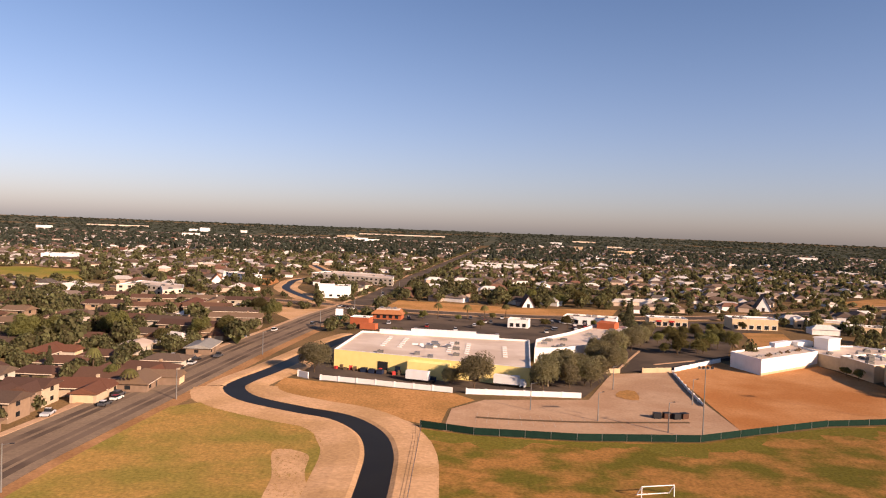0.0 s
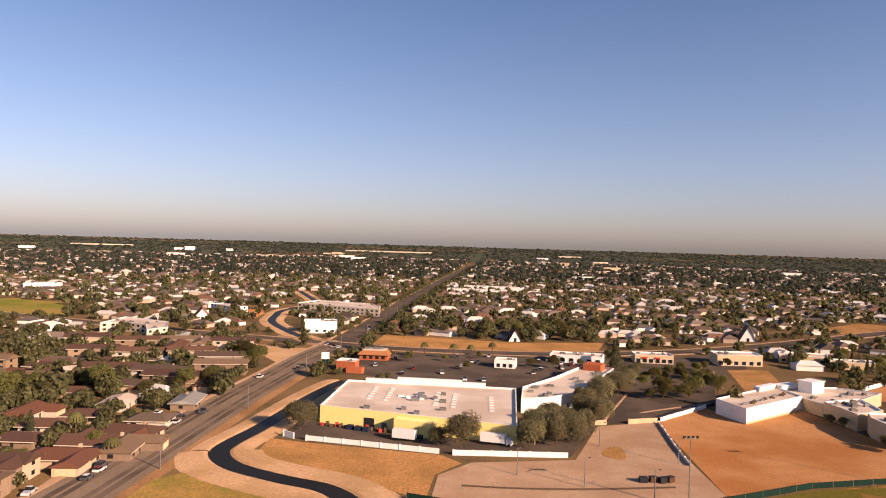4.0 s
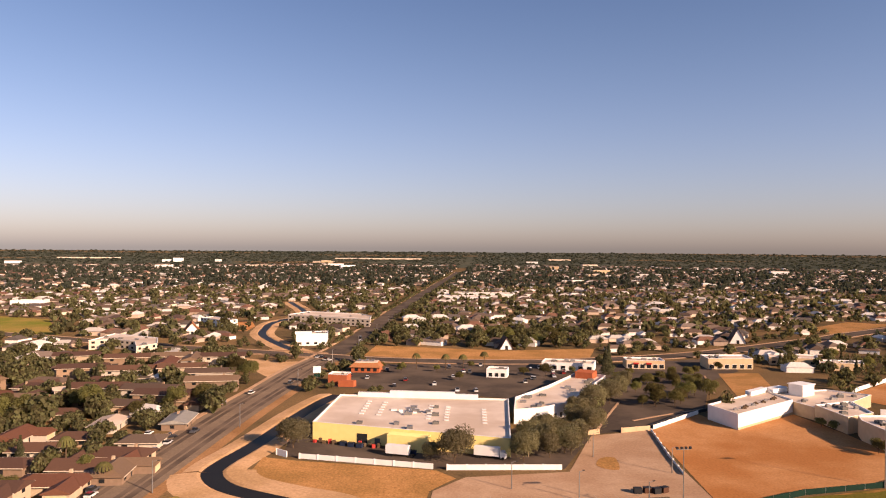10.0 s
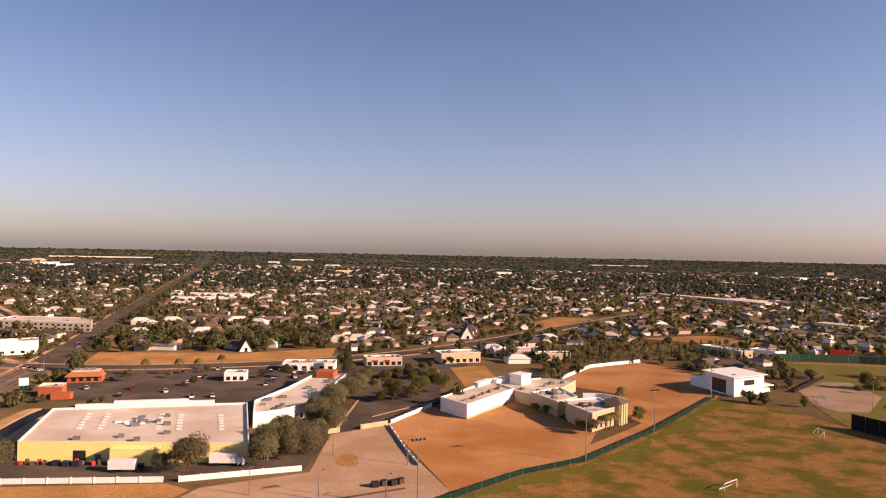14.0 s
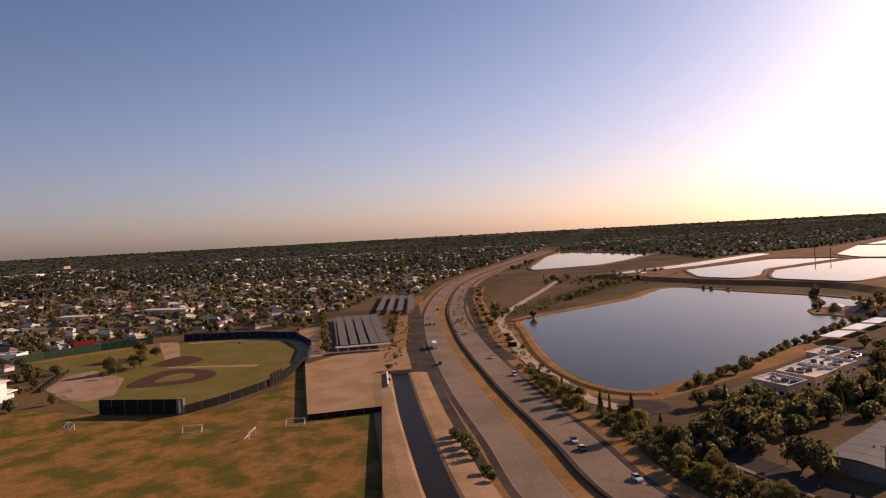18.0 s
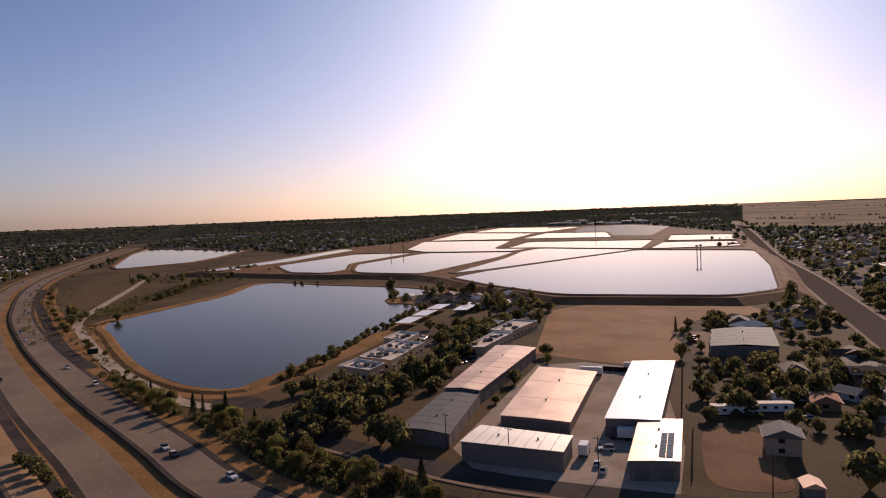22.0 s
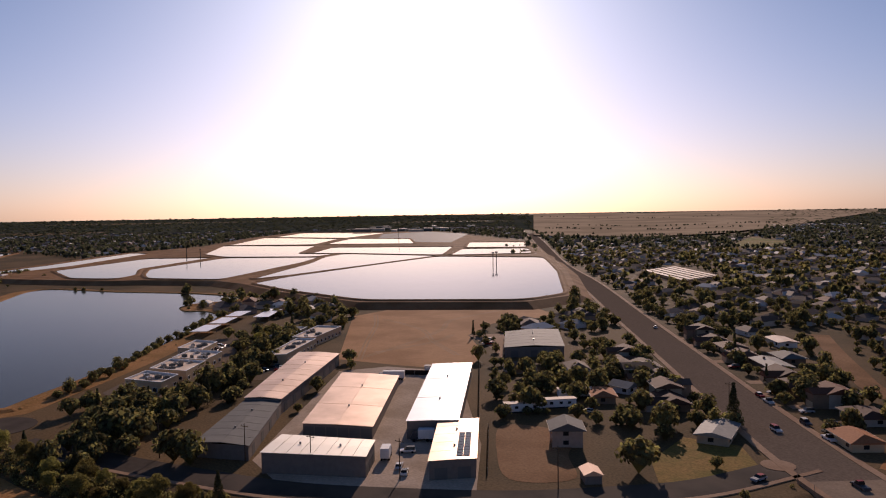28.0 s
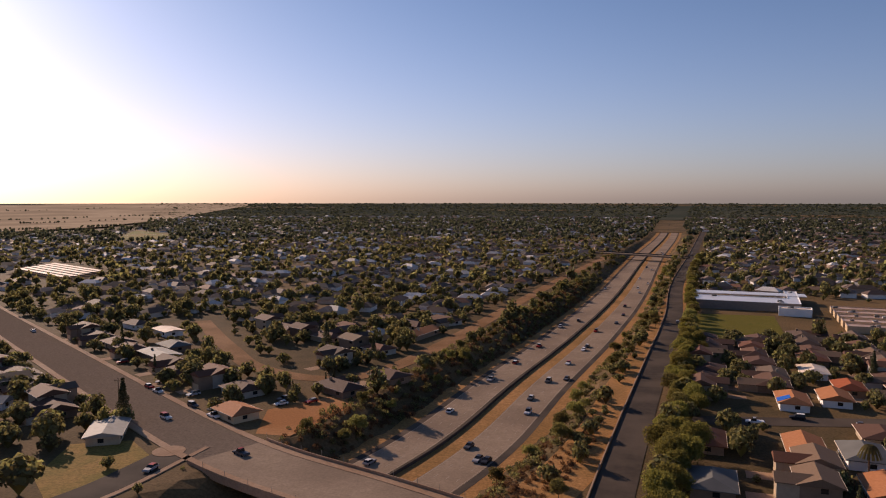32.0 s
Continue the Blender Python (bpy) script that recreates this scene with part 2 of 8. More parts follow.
M_OLIVE = mat("grey_green_foliage", (0.2, 0.178, 0.1), (0.145, 0.13, 0.072), scale=0.8, rnd=0.2, rough=0.8, leafy=0.45, spec=0.02)
M_PINE = mat("conifer_foliage", (0.085, 0.085, 0.042), (0.06, 0.062, 0.032), scale=0.8, rnd=0.3, rough=0.75, leafy=0.25)
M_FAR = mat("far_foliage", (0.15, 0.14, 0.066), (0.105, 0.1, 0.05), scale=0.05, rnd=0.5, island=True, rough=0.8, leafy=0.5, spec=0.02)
# mild distance haze put into the leaf colour: darker, cooler and greyer than M_FAR
M_HORIZON = mat("haze_cooled_foliage", (0.078, 0.088, 0.064), (0.056, 0.064, 0.048), scale=0.02, rnd=0.25, island=True, rough=0.95, spec=0.0, leafy=0.5)
M_WALLS = ramp_mat("house_stucco", [(0.36, 0.25, 0.165), (0.46, 0.36, 0.25), (0.28, 0.19, 0.125), (0.5, 0.44, 0.36), (0.24, 0.165, 0.115)], False)
M_ROOFS = ramp_mat("house_shingle", [(0.12, 0.064, 0.043), (0.1, 0.056, 0.04), (0.15, 0.08, 0.05), (0.11, 0.073, 0.053), (0.16, 0.07, 0.042), (0.15, 0.105, 0.075), (0.11, 0.06, 0.042), (0.13, 0.07, 0.046), (0.2, 0.13, 0.082)], False, scale=2, rough=0.78, spec=0.1)
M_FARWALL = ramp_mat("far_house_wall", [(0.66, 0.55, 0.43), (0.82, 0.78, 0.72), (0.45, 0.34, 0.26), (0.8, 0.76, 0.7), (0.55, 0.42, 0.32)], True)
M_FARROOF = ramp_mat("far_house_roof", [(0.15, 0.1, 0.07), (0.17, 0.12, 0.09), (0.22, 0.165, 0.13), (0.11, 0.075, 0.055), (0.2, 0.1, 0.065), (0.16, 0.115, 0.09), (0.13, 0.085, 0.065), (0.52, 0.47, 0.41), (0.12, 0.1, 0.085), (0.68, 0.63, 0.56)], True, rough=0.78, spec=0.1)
M_CARS = ramp_mat("car_paint", [(0.75, 0.75, 0.74), (0.03, 0.03, 0.035), (0.3, 0.3, 0.31), (0.5, 0.51, 0.52), (0.3, 0.03, 0.025), (0.08, 0.08, 0.085), (0.68, 0.66, 0.62)], False, rough=0.3)
M_TYRE = mat("tyre_rubber", (0.02, 0.02, 0.02))
M_GREENMESH = mat("green_windscreen_mesh", (0.013, 0.036, 0.026), (0.01, 0.027, 0.02), scale=1)
M_GREENWALL = mat("green_wall_padding", (0.05, 0.115, 0.07), (0.04, 0.09, 0.055), scale=0.6)
M_NAVY = mat("navy_wall_padding", (0.025, 0.035, 0.07), (0.02, 0.028, 0.05), scale=0.5)
M_BLACKMESH = mat("black_windscreen_mesh", (0.02, 0.018, 0.018), (0.03, 0.026, 0.024), scale=0.5)
M_CLAY = mat("infield_clay", (0.11, 0.055, 0.035), (0.085, 0.045, 0.03), scale=0.3)
M_RED = mat("red_paint", (0.5, 0.06, 0.05))
M_LINE = mat("road_paint", (0.42, 0.34, 0.26), rough=0.7)
M_SOLAR = mat("solar_glass", (0.02, 0.022, 0.035), (0.03, 0.03, 0.045), scale=0.8, rough=0.15)


# ---------------------------------------------------------------- mesh tools
class Shape:
    def __init__(self):
        self.v, self.f = [], []

    def add(self, verts, faces):
        o = len(self.v)
        self.v += [tuple(p) for p in verts]
        self.f += [tuple(i + o for i in q) for q in faces]
        return self

    def box(self, x0, x1, y0, y1, z0, z1):
        return self.add([(x, y, z) for z in (z0, z1) for x, y in ((x0, y0), (x1, y0), (x1, y1), (x0, y1))],
                        [(3, 2, 1, 0), (4, 5, 6, 7), (0, 1, 5, 4), (1, 2, 6, 5), (2, 3, 7, 6), (3, 0, 4, 7)])

    def prism(self, poly, z0, z1, top=True):
        n = len(poly)
        f = [(i, (i + 1) % n, n + (i + 1) % n, n + i) for i in range(n)] + [tuple(range(n - 1, -1, -1))]
        if top:
            f.append(tuple(range(n, 2 * n)))
        return self.add([(x, y, z0) for x, y in poly] + [(x, y, z1) for x, y in poly], f)

    def tube(self, a, b, r0, r1, n=6):
        a, b = Vector(a), Vector(b)
        d = (b - a).normalized()
        u = d.orthogonal().normalized()
        w = d.cross(u)
        vs = [p + (u * math.cos(k * 2 * math.pi / n) + w * math.sin(k * 2 * math.pi / n)) * r for p, r in ((a, r0), (b, r1)) for k in range(n)]
        return self.add(vs, [(k, (k + 1) % n, n + (k + 1) % n, n + k) for k in range(n)] + [tuple(range(n - 1, -1, -1)), tuple(range(n, 2 * n))])

    def quad(self, c, u, w):
        c, u, w = Vector(c), Vector(u), Vector(w)
        return self.add([c - u - w, c + u - w, c + u + w, c - u + w], [(0, 1, 2, 3)])

    def mesh(self, name):
        me = bpy.data.meshes.new(name)
        me.from_pydata(self.v, [], self.f)
        me.update()
        return me


def part(name, shape, material, parent=None, label=""):
    ob = new(name, shape if isinstance(shape, bpy.types.Mesh) else shape.mesh(name))
    if material:
        ob.data.materials.append(material)
    ob.parent = parent
    return tagged(ob, label)


def thing(name, label, category, group="", at=None):
    ob = tagged(new(name), label, category, group)
    if at is not None:
        ob.matrix_basis = at
    return ob


def structure(name, shape, material, label, category="ground"):
    return tagged(part(name, shape, material), label, category, kind="structure")


def ccw(poly):
    s = sum(a[0] * b[1] - b[0] * a[1] for a, b in zip(poly, poly[1:] + poly[:1]))
    return list(poly) if s > 0 else list(poly)[::-1]


def smooth(pts, step=6.0, closed=False):
    """Catmull-Rom curve through the points, of any dimension."""
    p = np.array(pts, float)
    if closed:
        p = np.vstack([p[-1:], p, p[:2]])
    else:
        p = np.vstack([2 * p[0] - p[1], p, 2 * p[-1] - p[-2]])
    out = []
    for i in range(1, len(p) - 2):
        n = max(2, int(np.linalg.norm(p[i + 1] - p[i]) / step))
        n = min(n, 60)
        t = np.linspace(0, 1, n, endpoint=False)[:, None]
        a, b, c, d = p[i - 1:i + 3]
        out.append(0.5 * (2 * b + (c - a) * t + (2 * a - 5 * b + 4 * c - d) * t ** 2 + (3 * b - a - 3 * c + d) * t ** 3))
    if not closed:
        out.append(p[-2:-1])
    return np.vstack(out)


def rails(path):
    """Points and leftward normals along a path."""
    d = np.gradient(path[:, :2], axis=0)
    d /= np.linalg.norm(d, axis=1)[:, None] + 1e-9
    return np.stack([-d[:, 1], d[:, 0]], 1)


def band(path, profile, zbase=0.0):
    """A sheet along a path; profile: rows of (offset to the left, height)."""
    n = rails(path)
    s = Shape()
    k = len(profile)
    z = path[:, 2] if path.shape[1] > 2 else np.zeros(len(path))
    for i in range(len(path)):
        for o, h in profile:
            s.v.append((path[i, 0] + n[i, 0] * o, path[i, 1] + n[i, 1] * o, z[i] + h + zbase))
    for i in range(len(path) - 1):
        for j in range(k - 1):
            a = i * k + j
            s.f.append((a, a + k, a + k + 1, a + 1))
    return s


def sheet(poly, z):
    """A flat patch with a rounded, irregular rim."""
    s = Shape()
    poly = ccw([tuple(p[:2]) for p in poly])
    s.add([(x, y, z) for x, y in poly], [tuple(range(len(poly)))])
    return s


def inset(poly, k):
    p = [Vector((*q, 0)) for q in poly]
    out = []
    n = len(p)
    for i in range(n):
        a, b, c = p[i - 1], p[i], p[(i + 1) % n]
        d1, d2 = (b - a).normalized(), (c - b).normalized()
        n1, n2 = Vector((-d1.y, d1.x, 0)), Vector((-d2.y, d2.x, 0))
        m = (n1 + n2)
        m = m / max(0.35, m.length_squared / 2) / 1.0
        out.append((b.x + m.x * k, b.y + m.y * k))
    return out


def inside(poly, x, y):
    poly = np.asarray(poly, float)
    r = np.zeros(np.shape(x), bool)
    j = len(poly) - 1
    for i in range(len(poly)):
        xi, yi, xj, yj = poly[i, 0], poly[i, 1], poly[j, 0], poly[j, 1]
        r ^= ((yi > y) != (yj > y)) & (x < (xj - xi) * (y - yi) / (yj - yi + 1e-12) + xi)
        j = i
    return r


def near_line(path, x, y):
    """Distance of points to a path, and the number of the closest stretch."""
    p = np.asarray(path)[:, :2]
    best, idx = np.full(np.shape(x), 1e9), np.zeros(np.shape(x), int)
    for i in range(len(p) - 1):
        (ax, ay), (bx, by) = p[i], p[i + 1]
        dx, dy = bx - ax, by - ay
        t = np.clip(((x - ax) * dx + (y - ay) * dy) / (dx * dx + dy * dy + 1e-9), 0, 1)
        d = np.hypot(x - ax - t * dx, y - ay - t * dy)
        m = d < best
        best, idx = np.where(m, d, best), np.where(m, i, idx)
    return best, idx


# ---------------------------------------------------------------- plan
FREEWAY = smooth([(4700, 290, 0), (3760, 280, 0), (2100, 262, 0), (1307, 252, 0), (978, 234, 0), (687, 181, 0), (496, 128, 0), (342, 74, 0), (245, 35, 0),
                  (186, 10, -0.6), (140, -30, -2.5), (102, -85, -4.5), (75, -135, -5.7), (58, -185, -6), (47, -229, -6), (37, -300, -6), (17, -424, -6),
                  (-6.5, -613, -6), (-46, -1030, -6), (-110, -1600, -2), (-190, -2584, 0), (-420, -4700, 0)], 8)
ROAD_W = smooth([(-500, -60), (-260, -40), (-140, 0), (-99, 70), (-95, 157), (-92, 210), (-89, 268), (-86, 315), (-81, 370), (-77, 422), (-69, 480), (-59, 603), (-47, 807), (-32, 1004), (-3, 1390), (90, 2600), (200, 4300)], 8)
STREET = smooth([(-1500, 1050), (-700, 740), (-286, 560), (-213, 527), (-118, 492), (-68, 474), (-27, 461), (43, 456), (97, 465), (181, 498), (301, 580), (389, 646), (640, 810), (1300, 1180), (2600, 1900)], 8)
ROAD_E = smooth([(-700, 240), (-250, 0), (-60, -100), (20, -143), (58, -161), (97, -178), (142, -207), (222, -264), (345, -352), (520, -478), (772, -650), (1348, -1080), (1900, -1480), (3600, -2700)], 8)
ROAD_C = smooth([(262, -4), (230, -24), (203, -42), (180, -59), (163, -77), (142, -104), (129, -129), (121, -150), (117.5, -184)], 4)
FRONTAGE = smooth([(12, -40), (5, -120), (-1, -178), (-8.5, -242), (-19.5, -330), (-36, -462), (-54, -655), (-100, -1000), (-190, -1700)], 8)
LANE = smooth([(232, -380), (200, -340), (173, -308), (146, -279), (113, -266), (93, -282), (80, -345), (66, -475), (40, -700), (0, -1000)], 5)
CANAL = smooth([(-47, 350), (-51, 338), (-57, 309), (-64, 262), (-69, 238), (-69, 226), (-61, 214), (-45, 204), (-31, 197), (-21.5, 184), (-17.2, 168), (-16, 149), (-15.6, 120), (-15, 60), (-14, -30)], 3)
CANAL_N = smooth([(-88, 486), (-113, 530), (-140, 590), (-149, 640), (-153, 690), (-140, 780), (-190, 950)], 5)
CANAL_E = smooth([(352, 119), (310, 103), (266, 86), (205, 61), (150, 38), (60, 8)], 4)
LAKE = smooth([(556, 84), (490, 72), (390, 47), (335, 25), (312, 4), (325, -9), (385, -55), (450, -95), (510, -128), (545, -125), (552, -114), (590, -124), (605, -172), (668, -150), (735, -92), (805, -34), (700, 5), (620, 52)], 6, True)
TURF = [(-9, 190), (5, 185), (31, 183.5), (63, 187), (82, 197), (106, 208), (133, 216), (182, 245), (255, 296), (270, 262), (263, 205), (276, 174), (318, 170), (390, 187), (378, 183), (261, 127), (275, 102), (187, 70), (100, 38), (30, 12), (-8, 30)]
STADIUM = [(266, 228), (268, 187), (285, 181), (318, 176), (345, 177), (390, 187), (440, 208), (482, 240), (490, 275), (478, 328), (469, 347), (440, 369), (406, 386), (388, 391), (358, 330), (300, 285)]
DIRT_LOT = [(78, 201), (83, 285), (112, 313), (118, 286), (153, 314), (157, 280), (158, 250), (133, 219), (106, 212), (90, 203)]
CONCRETE_LOT = [(-3, 188), (-1, 212), (9, 225), (42, 231), (58, 276), (83, 285), (79, 250), (78, 201), (63, 190), (31, 186.5), (5, 187.5)]
BROWN_FIELD = [(196, 351), (212, 366), (247, 396), (290, 408), (300, 372), (300, 335), (262, 300), (235, 283), (185, 250), (190, 290), (212, 320)]
VACANT = [(-48, 480), (-44, 530), (48, 507), (112, 520), (99, 476), (43, 467), (-15, 470)]
PLAZA = [(-54, 372), (-44, 445), (43, 446), (97, 453), (104, 420), (84, 374), (50, 330), (36, 300), (34, 345)]
ASPHALT_LOT = [(57, 277), (70, 320), (92, 392), (104, 430), (112, 450), (190, 480), (175, 425), (146, 392), (117, 320), (83, 287)]
WALLED_LOT = [(378, 185), (261, 127.5), (277, 101), (348, 128), (360, 116), (402, 127), (435, 140), (440, 152), (410, 178)]
STORE_LOT = [(-52, 248), (-44, 243.5), (0, 233.5), (41, 234), (60, 280), (45, 300), (28, 285), (24, 246), (-46, 268), (-50, 300), (-56, 300)]
YARD = [(160, -78), (178, -60), (205, -60), (300, -128), (296, -150), (268, -170), (180, -122), (150, -100)]
DUST_FIELD = [(325, -138), (455, -205), (470, -240), (420, -330), (375, -318), (372, -262), (345, -226), (300, -205), (268, -176), (296, -155)]
PONDS = {
    "a": [(735, -222), (640, -228), (532, -250), (455, -350), (468, -402), (640, -540), (800, -655), (852, -690), (985, -590), (880, -420), (790, -280)],
    "b": [(800, -205), (870, -145), (925, -150), (1022, -172), (1205, -318), (1105, -440), (1000, -372)],
    "c": [(780, -232), (985, -382), (1108, -455), (1165, -510), (1000, -600), (890, -425), (800, -280)],
    "d": [(935, -72), (890, -112), (925, -138), (1030, -158), (1225, -305), (1285, -212), (1088, -64)],
    "e": [(1225, -325), (1120, -440), (1175, -500), (1230, -450), (1500, -590), (1670, -440), (1340, -318)],
    "f": [(1180, -515), (1215, -470), (1400, -590), (1235, -775), (1010, -612)],
}
PONDS.update({
    "g": [(995, -620), (945, -745), (1075, -838), (1150, -745)],
    "h": [(1185, -775), (1110, -862), (1295, -998), (1380, -912)],
    "i": [(1690, -455), (1560, -610), (1860, -800), (2150, -690)],
    "j": [(1560, -640), (1420, -790), (1700, -930), (1840, -830)],
    "k": [(2160, -720), (1900, -840), (2240, -1140), (2540, -960)],
    "l": [(1212, 166), (1290, 66), (1412, 26), (1690, -34), (2050, 205), (1765, 210), (1296, 183)],
    "m": [(1059, 48), (1219, -62), (1504, -224), (1440, -240), (1160, -86), (1037, 22)],
})
BLOCKED = [TURF, STADIUM, DIRT_LOT, CONCRETE_LOT, BROWN_FIELD, VACANT, PLAZA, ASPHALT_LOT, WALLED_LOT, STORE_LOT, YARD, DUST_FIELD] + list(PONDS.values()) + [LAKE[:, :2]]
POND_ZONE = [(430, -345), (470, -425), (870, -720), (1000, -670), (1300, -1040), (2300, -1350), (2620, -960), (1700, -400), (1340, -160), (1100, -40), (960, -20), (870, 10), (815, -40), (620, -195), (540, -235)]
WEST_PONDS = [(1030, 70), (1240, 190), (2120, 245), (2010, 100), (1590, -60), (1340, -120), (1080, 0)]
BLOCKED += [POND_ZONE, WEST_PONDS, [(270, 10), (330, 50), (500, 100), (590, 105), (560, 80), (330, 20)], [(600, 100), (830, -20), (810, -60), (560, 90)],
            [(100, 38), (190, 72), (275, 102), (350, 128), (400, 110), (250, 50), (150, 10)]]
BLOCKED += [[(150, -86), (196, -138), (275, -190), (305, -150), (205, -52)], [(440, -205), (545, -235), (430, -350), (475, -430), (385, -330)], [(110, -110), (150, -100), (200, -140), (150, -190), (116, -186)],
            [(560, 60), (640, 135), (900, 195), (1250, 215), (1250, 170), (1050, 50), (870, 0), (815, -40)]]
BLOCKED += [[(255, 238), (262, 168), (320, 158), (398, 178), (398, 196), (270, 240)], [(375, 395), (405, 420), (520, 350), (520, 240), (480, 240), (478, 330)], [(60, 180), (125, 195), (205, 238), (190, 264), (120, 228), (92, 210), (92, 292), (60, 292)], [(440, -530), (480, -620), (600, -712), (612, -690), (560, -570)]]
BLOCKED += [[(-62, 196), (60, 180), (64, 300), (-62, 300)], [(-49, 262), (25, 240), (45, 285), (90, 380), (70, 395), (-50, 330)], [(-95, 130), (-75, 215), (-30, 195), (-10, 190), (-5, 20), (-95, 20)], [(110, 300), (150, 235), (195, 262), (225, 325), (150, 335)]]
BLOCKED += [[(400, 150), (640, 215), (830, 235), (830, 300), (580, 265), (405, 185)], [(205, -50), (260, -5), (300, 30), (420, -60), (520, -130), (470, -165), (390, -175), (300, -130)], [(-30, -385), (-42, -485), (-50, -580), (-130, -565), (-190, -540), (-150, -420), (-90, -400)], [(1231, -1303), (1479, -1216), (2087, -1640), (3900, -3060), (4600, -4500), (3200, -4700), (1300, -1850), (1100, -1420)]]
BLOCKED += [[(118, 322), (200, 356), (196, 480), (150, 440), (104, 400)], [(365, 525), (455, 545), (470, 462), (415, 465)], [(330, 590), (372, 645), (440, 700), (407, 730), (330, 660)], [(-116, 512), (-72, 512), (-72, 552), (-116, 552)]]
BLOCKED += [[(-165, 770), (-62, 715), (-50, 742), (-145, 805)], [(365, 445), (370, 402), (410, 402), (395, 450)], [(372, 182), (640, 300), (660, 260), (430, 140)], [(855, -1124), (1080, -1494), (888, -1338), (749, -1096)]]
BLOCKED += [[(84, -250), (90, -190), (112, -203), (114, -222), (102, -240), (90, -257)], [(270, -195), (325, -230), (310, -270), (255, -235)], [(440, -555), (540, -580), (600, -672), (480, -615)], [(2150, -1080), (2250, -1310), (1900, -1250), (1400, -870), (1600, -780)], [(-560, 560), (-435, 735), (-372, 706), (-300, 585)]]
NURSERY = [(215, 380), (300, 420), (365, 398), (430, 470), (330, 500), (255, 478)]
BLOCKED += [NURSERY, [(-148, 700), (-58, 648), (-55, 695), (-72, 718), (-130, 742)], [(-240, 494), (-242, 545), (-194, 522), (-181, 486), (-192, 464)], [(-220, 672), (-186, 640), (-174, 656), (-207, 690)]]
BLOCKED += [[(-130, 470), (-95, 445), (-75, 452), (-80, 395), (-95, 400), (-125, 455)]]
STREET_S = smooth([(-16, -241), (-60, -248), (-130, -262), (-300, -296)], 6)
LINES = [(STREET_S, 7), (FREEWAY, 36), (ROAD_W, 15), (STREET, 12), (ROAD_E, 14), (ROAD_C, 9), (FRONTAGE, 9), (LANE, 8), (CANAL, 14), (CANAL_N, 13), (CANAL_E, 13)]


def free(x, y, margin=0.0):
    """True where neither road, water, field nor large building stands."""
    x, y = np.asarray(x, float), np.asarray(y, float)
    ok = np.ones(x.shape, bool)
    for p in BLOCKED:
        ok &= ~inside(p, x, y)
    for line, w in LINES:
        ok &= near_line(np.vstack([line[::4], line[-1:]]), x, y)[0] > w + margin
    return ok


# ---------------------------------------------------------------- ground
def ground():
    """One sheet: a fine patch round the freeway cutting, flat land, and a slow rise towards the horizon."""
    x0, x1, y0, y1, st = -160, 320, -1700, 100, 5.0
    gx, gy = np.arange(x0, x1 + 0.1, st), np.arange(y0, y1 + 0.1, st)
    X, Y = np.meshgrid(gx, gy)
    d, idx = near_line(FREEWAY, X, Y)
    zc = FREEWAY[idx, 2]
    k = np.clip((d - 24) / 13, 0, 1)
    k = k * k * (3 - 2 * k)
    Z = np.where(zc < 0, (zc - 0.25) * (1 - k), 0)
    Z[0], Z[-1], Z[:, 0], Z[:, -1] = 0, 0, 0, 0
    s = Shape()
    s.v = [tuple(p) for p in np.stack([X.ravel(), Y.ravel(), Z.ravel()], 1)]
    w = len(gx)
    s.f = [(j * w + i, j * w + i + 1, (j + 1) * w + i + 1, (j + 1) * w + i) for j in range(len(gy) - 1) for i in range(w - 1)]
    cx, cy = (x0 + x1) / 2, (y0 + y1) / 2
    hx, hy = (x1 - x0) / 2, (y1 - y0) / 2
    corner = math.atan2(hy, hx)
    angles = sorted(set([i * 2 * math.pi / 360 for i in range(360)] + [corner, math.pi - corner, math.pi + corner, 2 * math.pi - corner]))
    o = len(s.v)
    for a in angles:
        c, sn = math.cos(a), math.sin(a)
        t = min(hx / abs(c) if abs(c) > 1e-9 else 1e9, hy / abs(sn) if abs(sn) > 1e-9 else 1e9)
        s.v.append((cx + c * t, cy + sn * t, 0))
    m = len(angles)
    for r, z in ((2200, 0), (2700, 2), (3200, 9), (3700, 18), (4200, 30), (4600, 40), (4900, 48)):
        for i, a in enumerate(angles):
            s.v.append((math.cos(a) * r, math.sin(a) * r, z + (2.0 * math.sin(a * 7 + r) if z > 5 else 0)))
    for q in range(7):
        for i in range(m):
            a, b = o + q * m + i, o + q * m + (i + 1) % m
            s.f.append((a, a + m, b + m, b))
    return structure("ground", s, M_GROUND, "dry earth and yards of a flat suburb, sinking at the freeway cutting")


def land_z(x, y):
    r = np.hypot(x, y)
    return np.interp(r, [2200, 2700, 3200, 3700, 4200, 4600, 4900], [0, 2, 9, 18, 30, 40, 48])


ground()


def patch(name, poly, z, material, label, category="field", fine=True):
    p = np.array(poly, float)
    return structure(name, sheet([tuple(q) for q in p], z), material, label, category)


patch("soccer_turf", TURF, 0.06, M_FIELD, "worn soccer turf, half green and half dried brown", "field")
patch("west_meadow", [(-84, 20), (-84, 150), (-80, 200), (-72, 208), (-60, 203), (-36, 184), (-28, 160), (-26, 20)], 0.05, M_MEADOW, "dry yellow grass beside the canal", "field")
patch("canal_meadow", [(-58, 224), (-42, 212), (-24, 204), (-12, 196), (-4, 192), (-2, 212), (6, 224), (0, 232), (-46, 242), (-58, 246)], 0.05, M_DRY, "dry grass between canal and store wall", "field")
patch("stadium_turf", STADIUM, 0.09, M_OUTFIELD, "green outfield of a baseball park", "field")
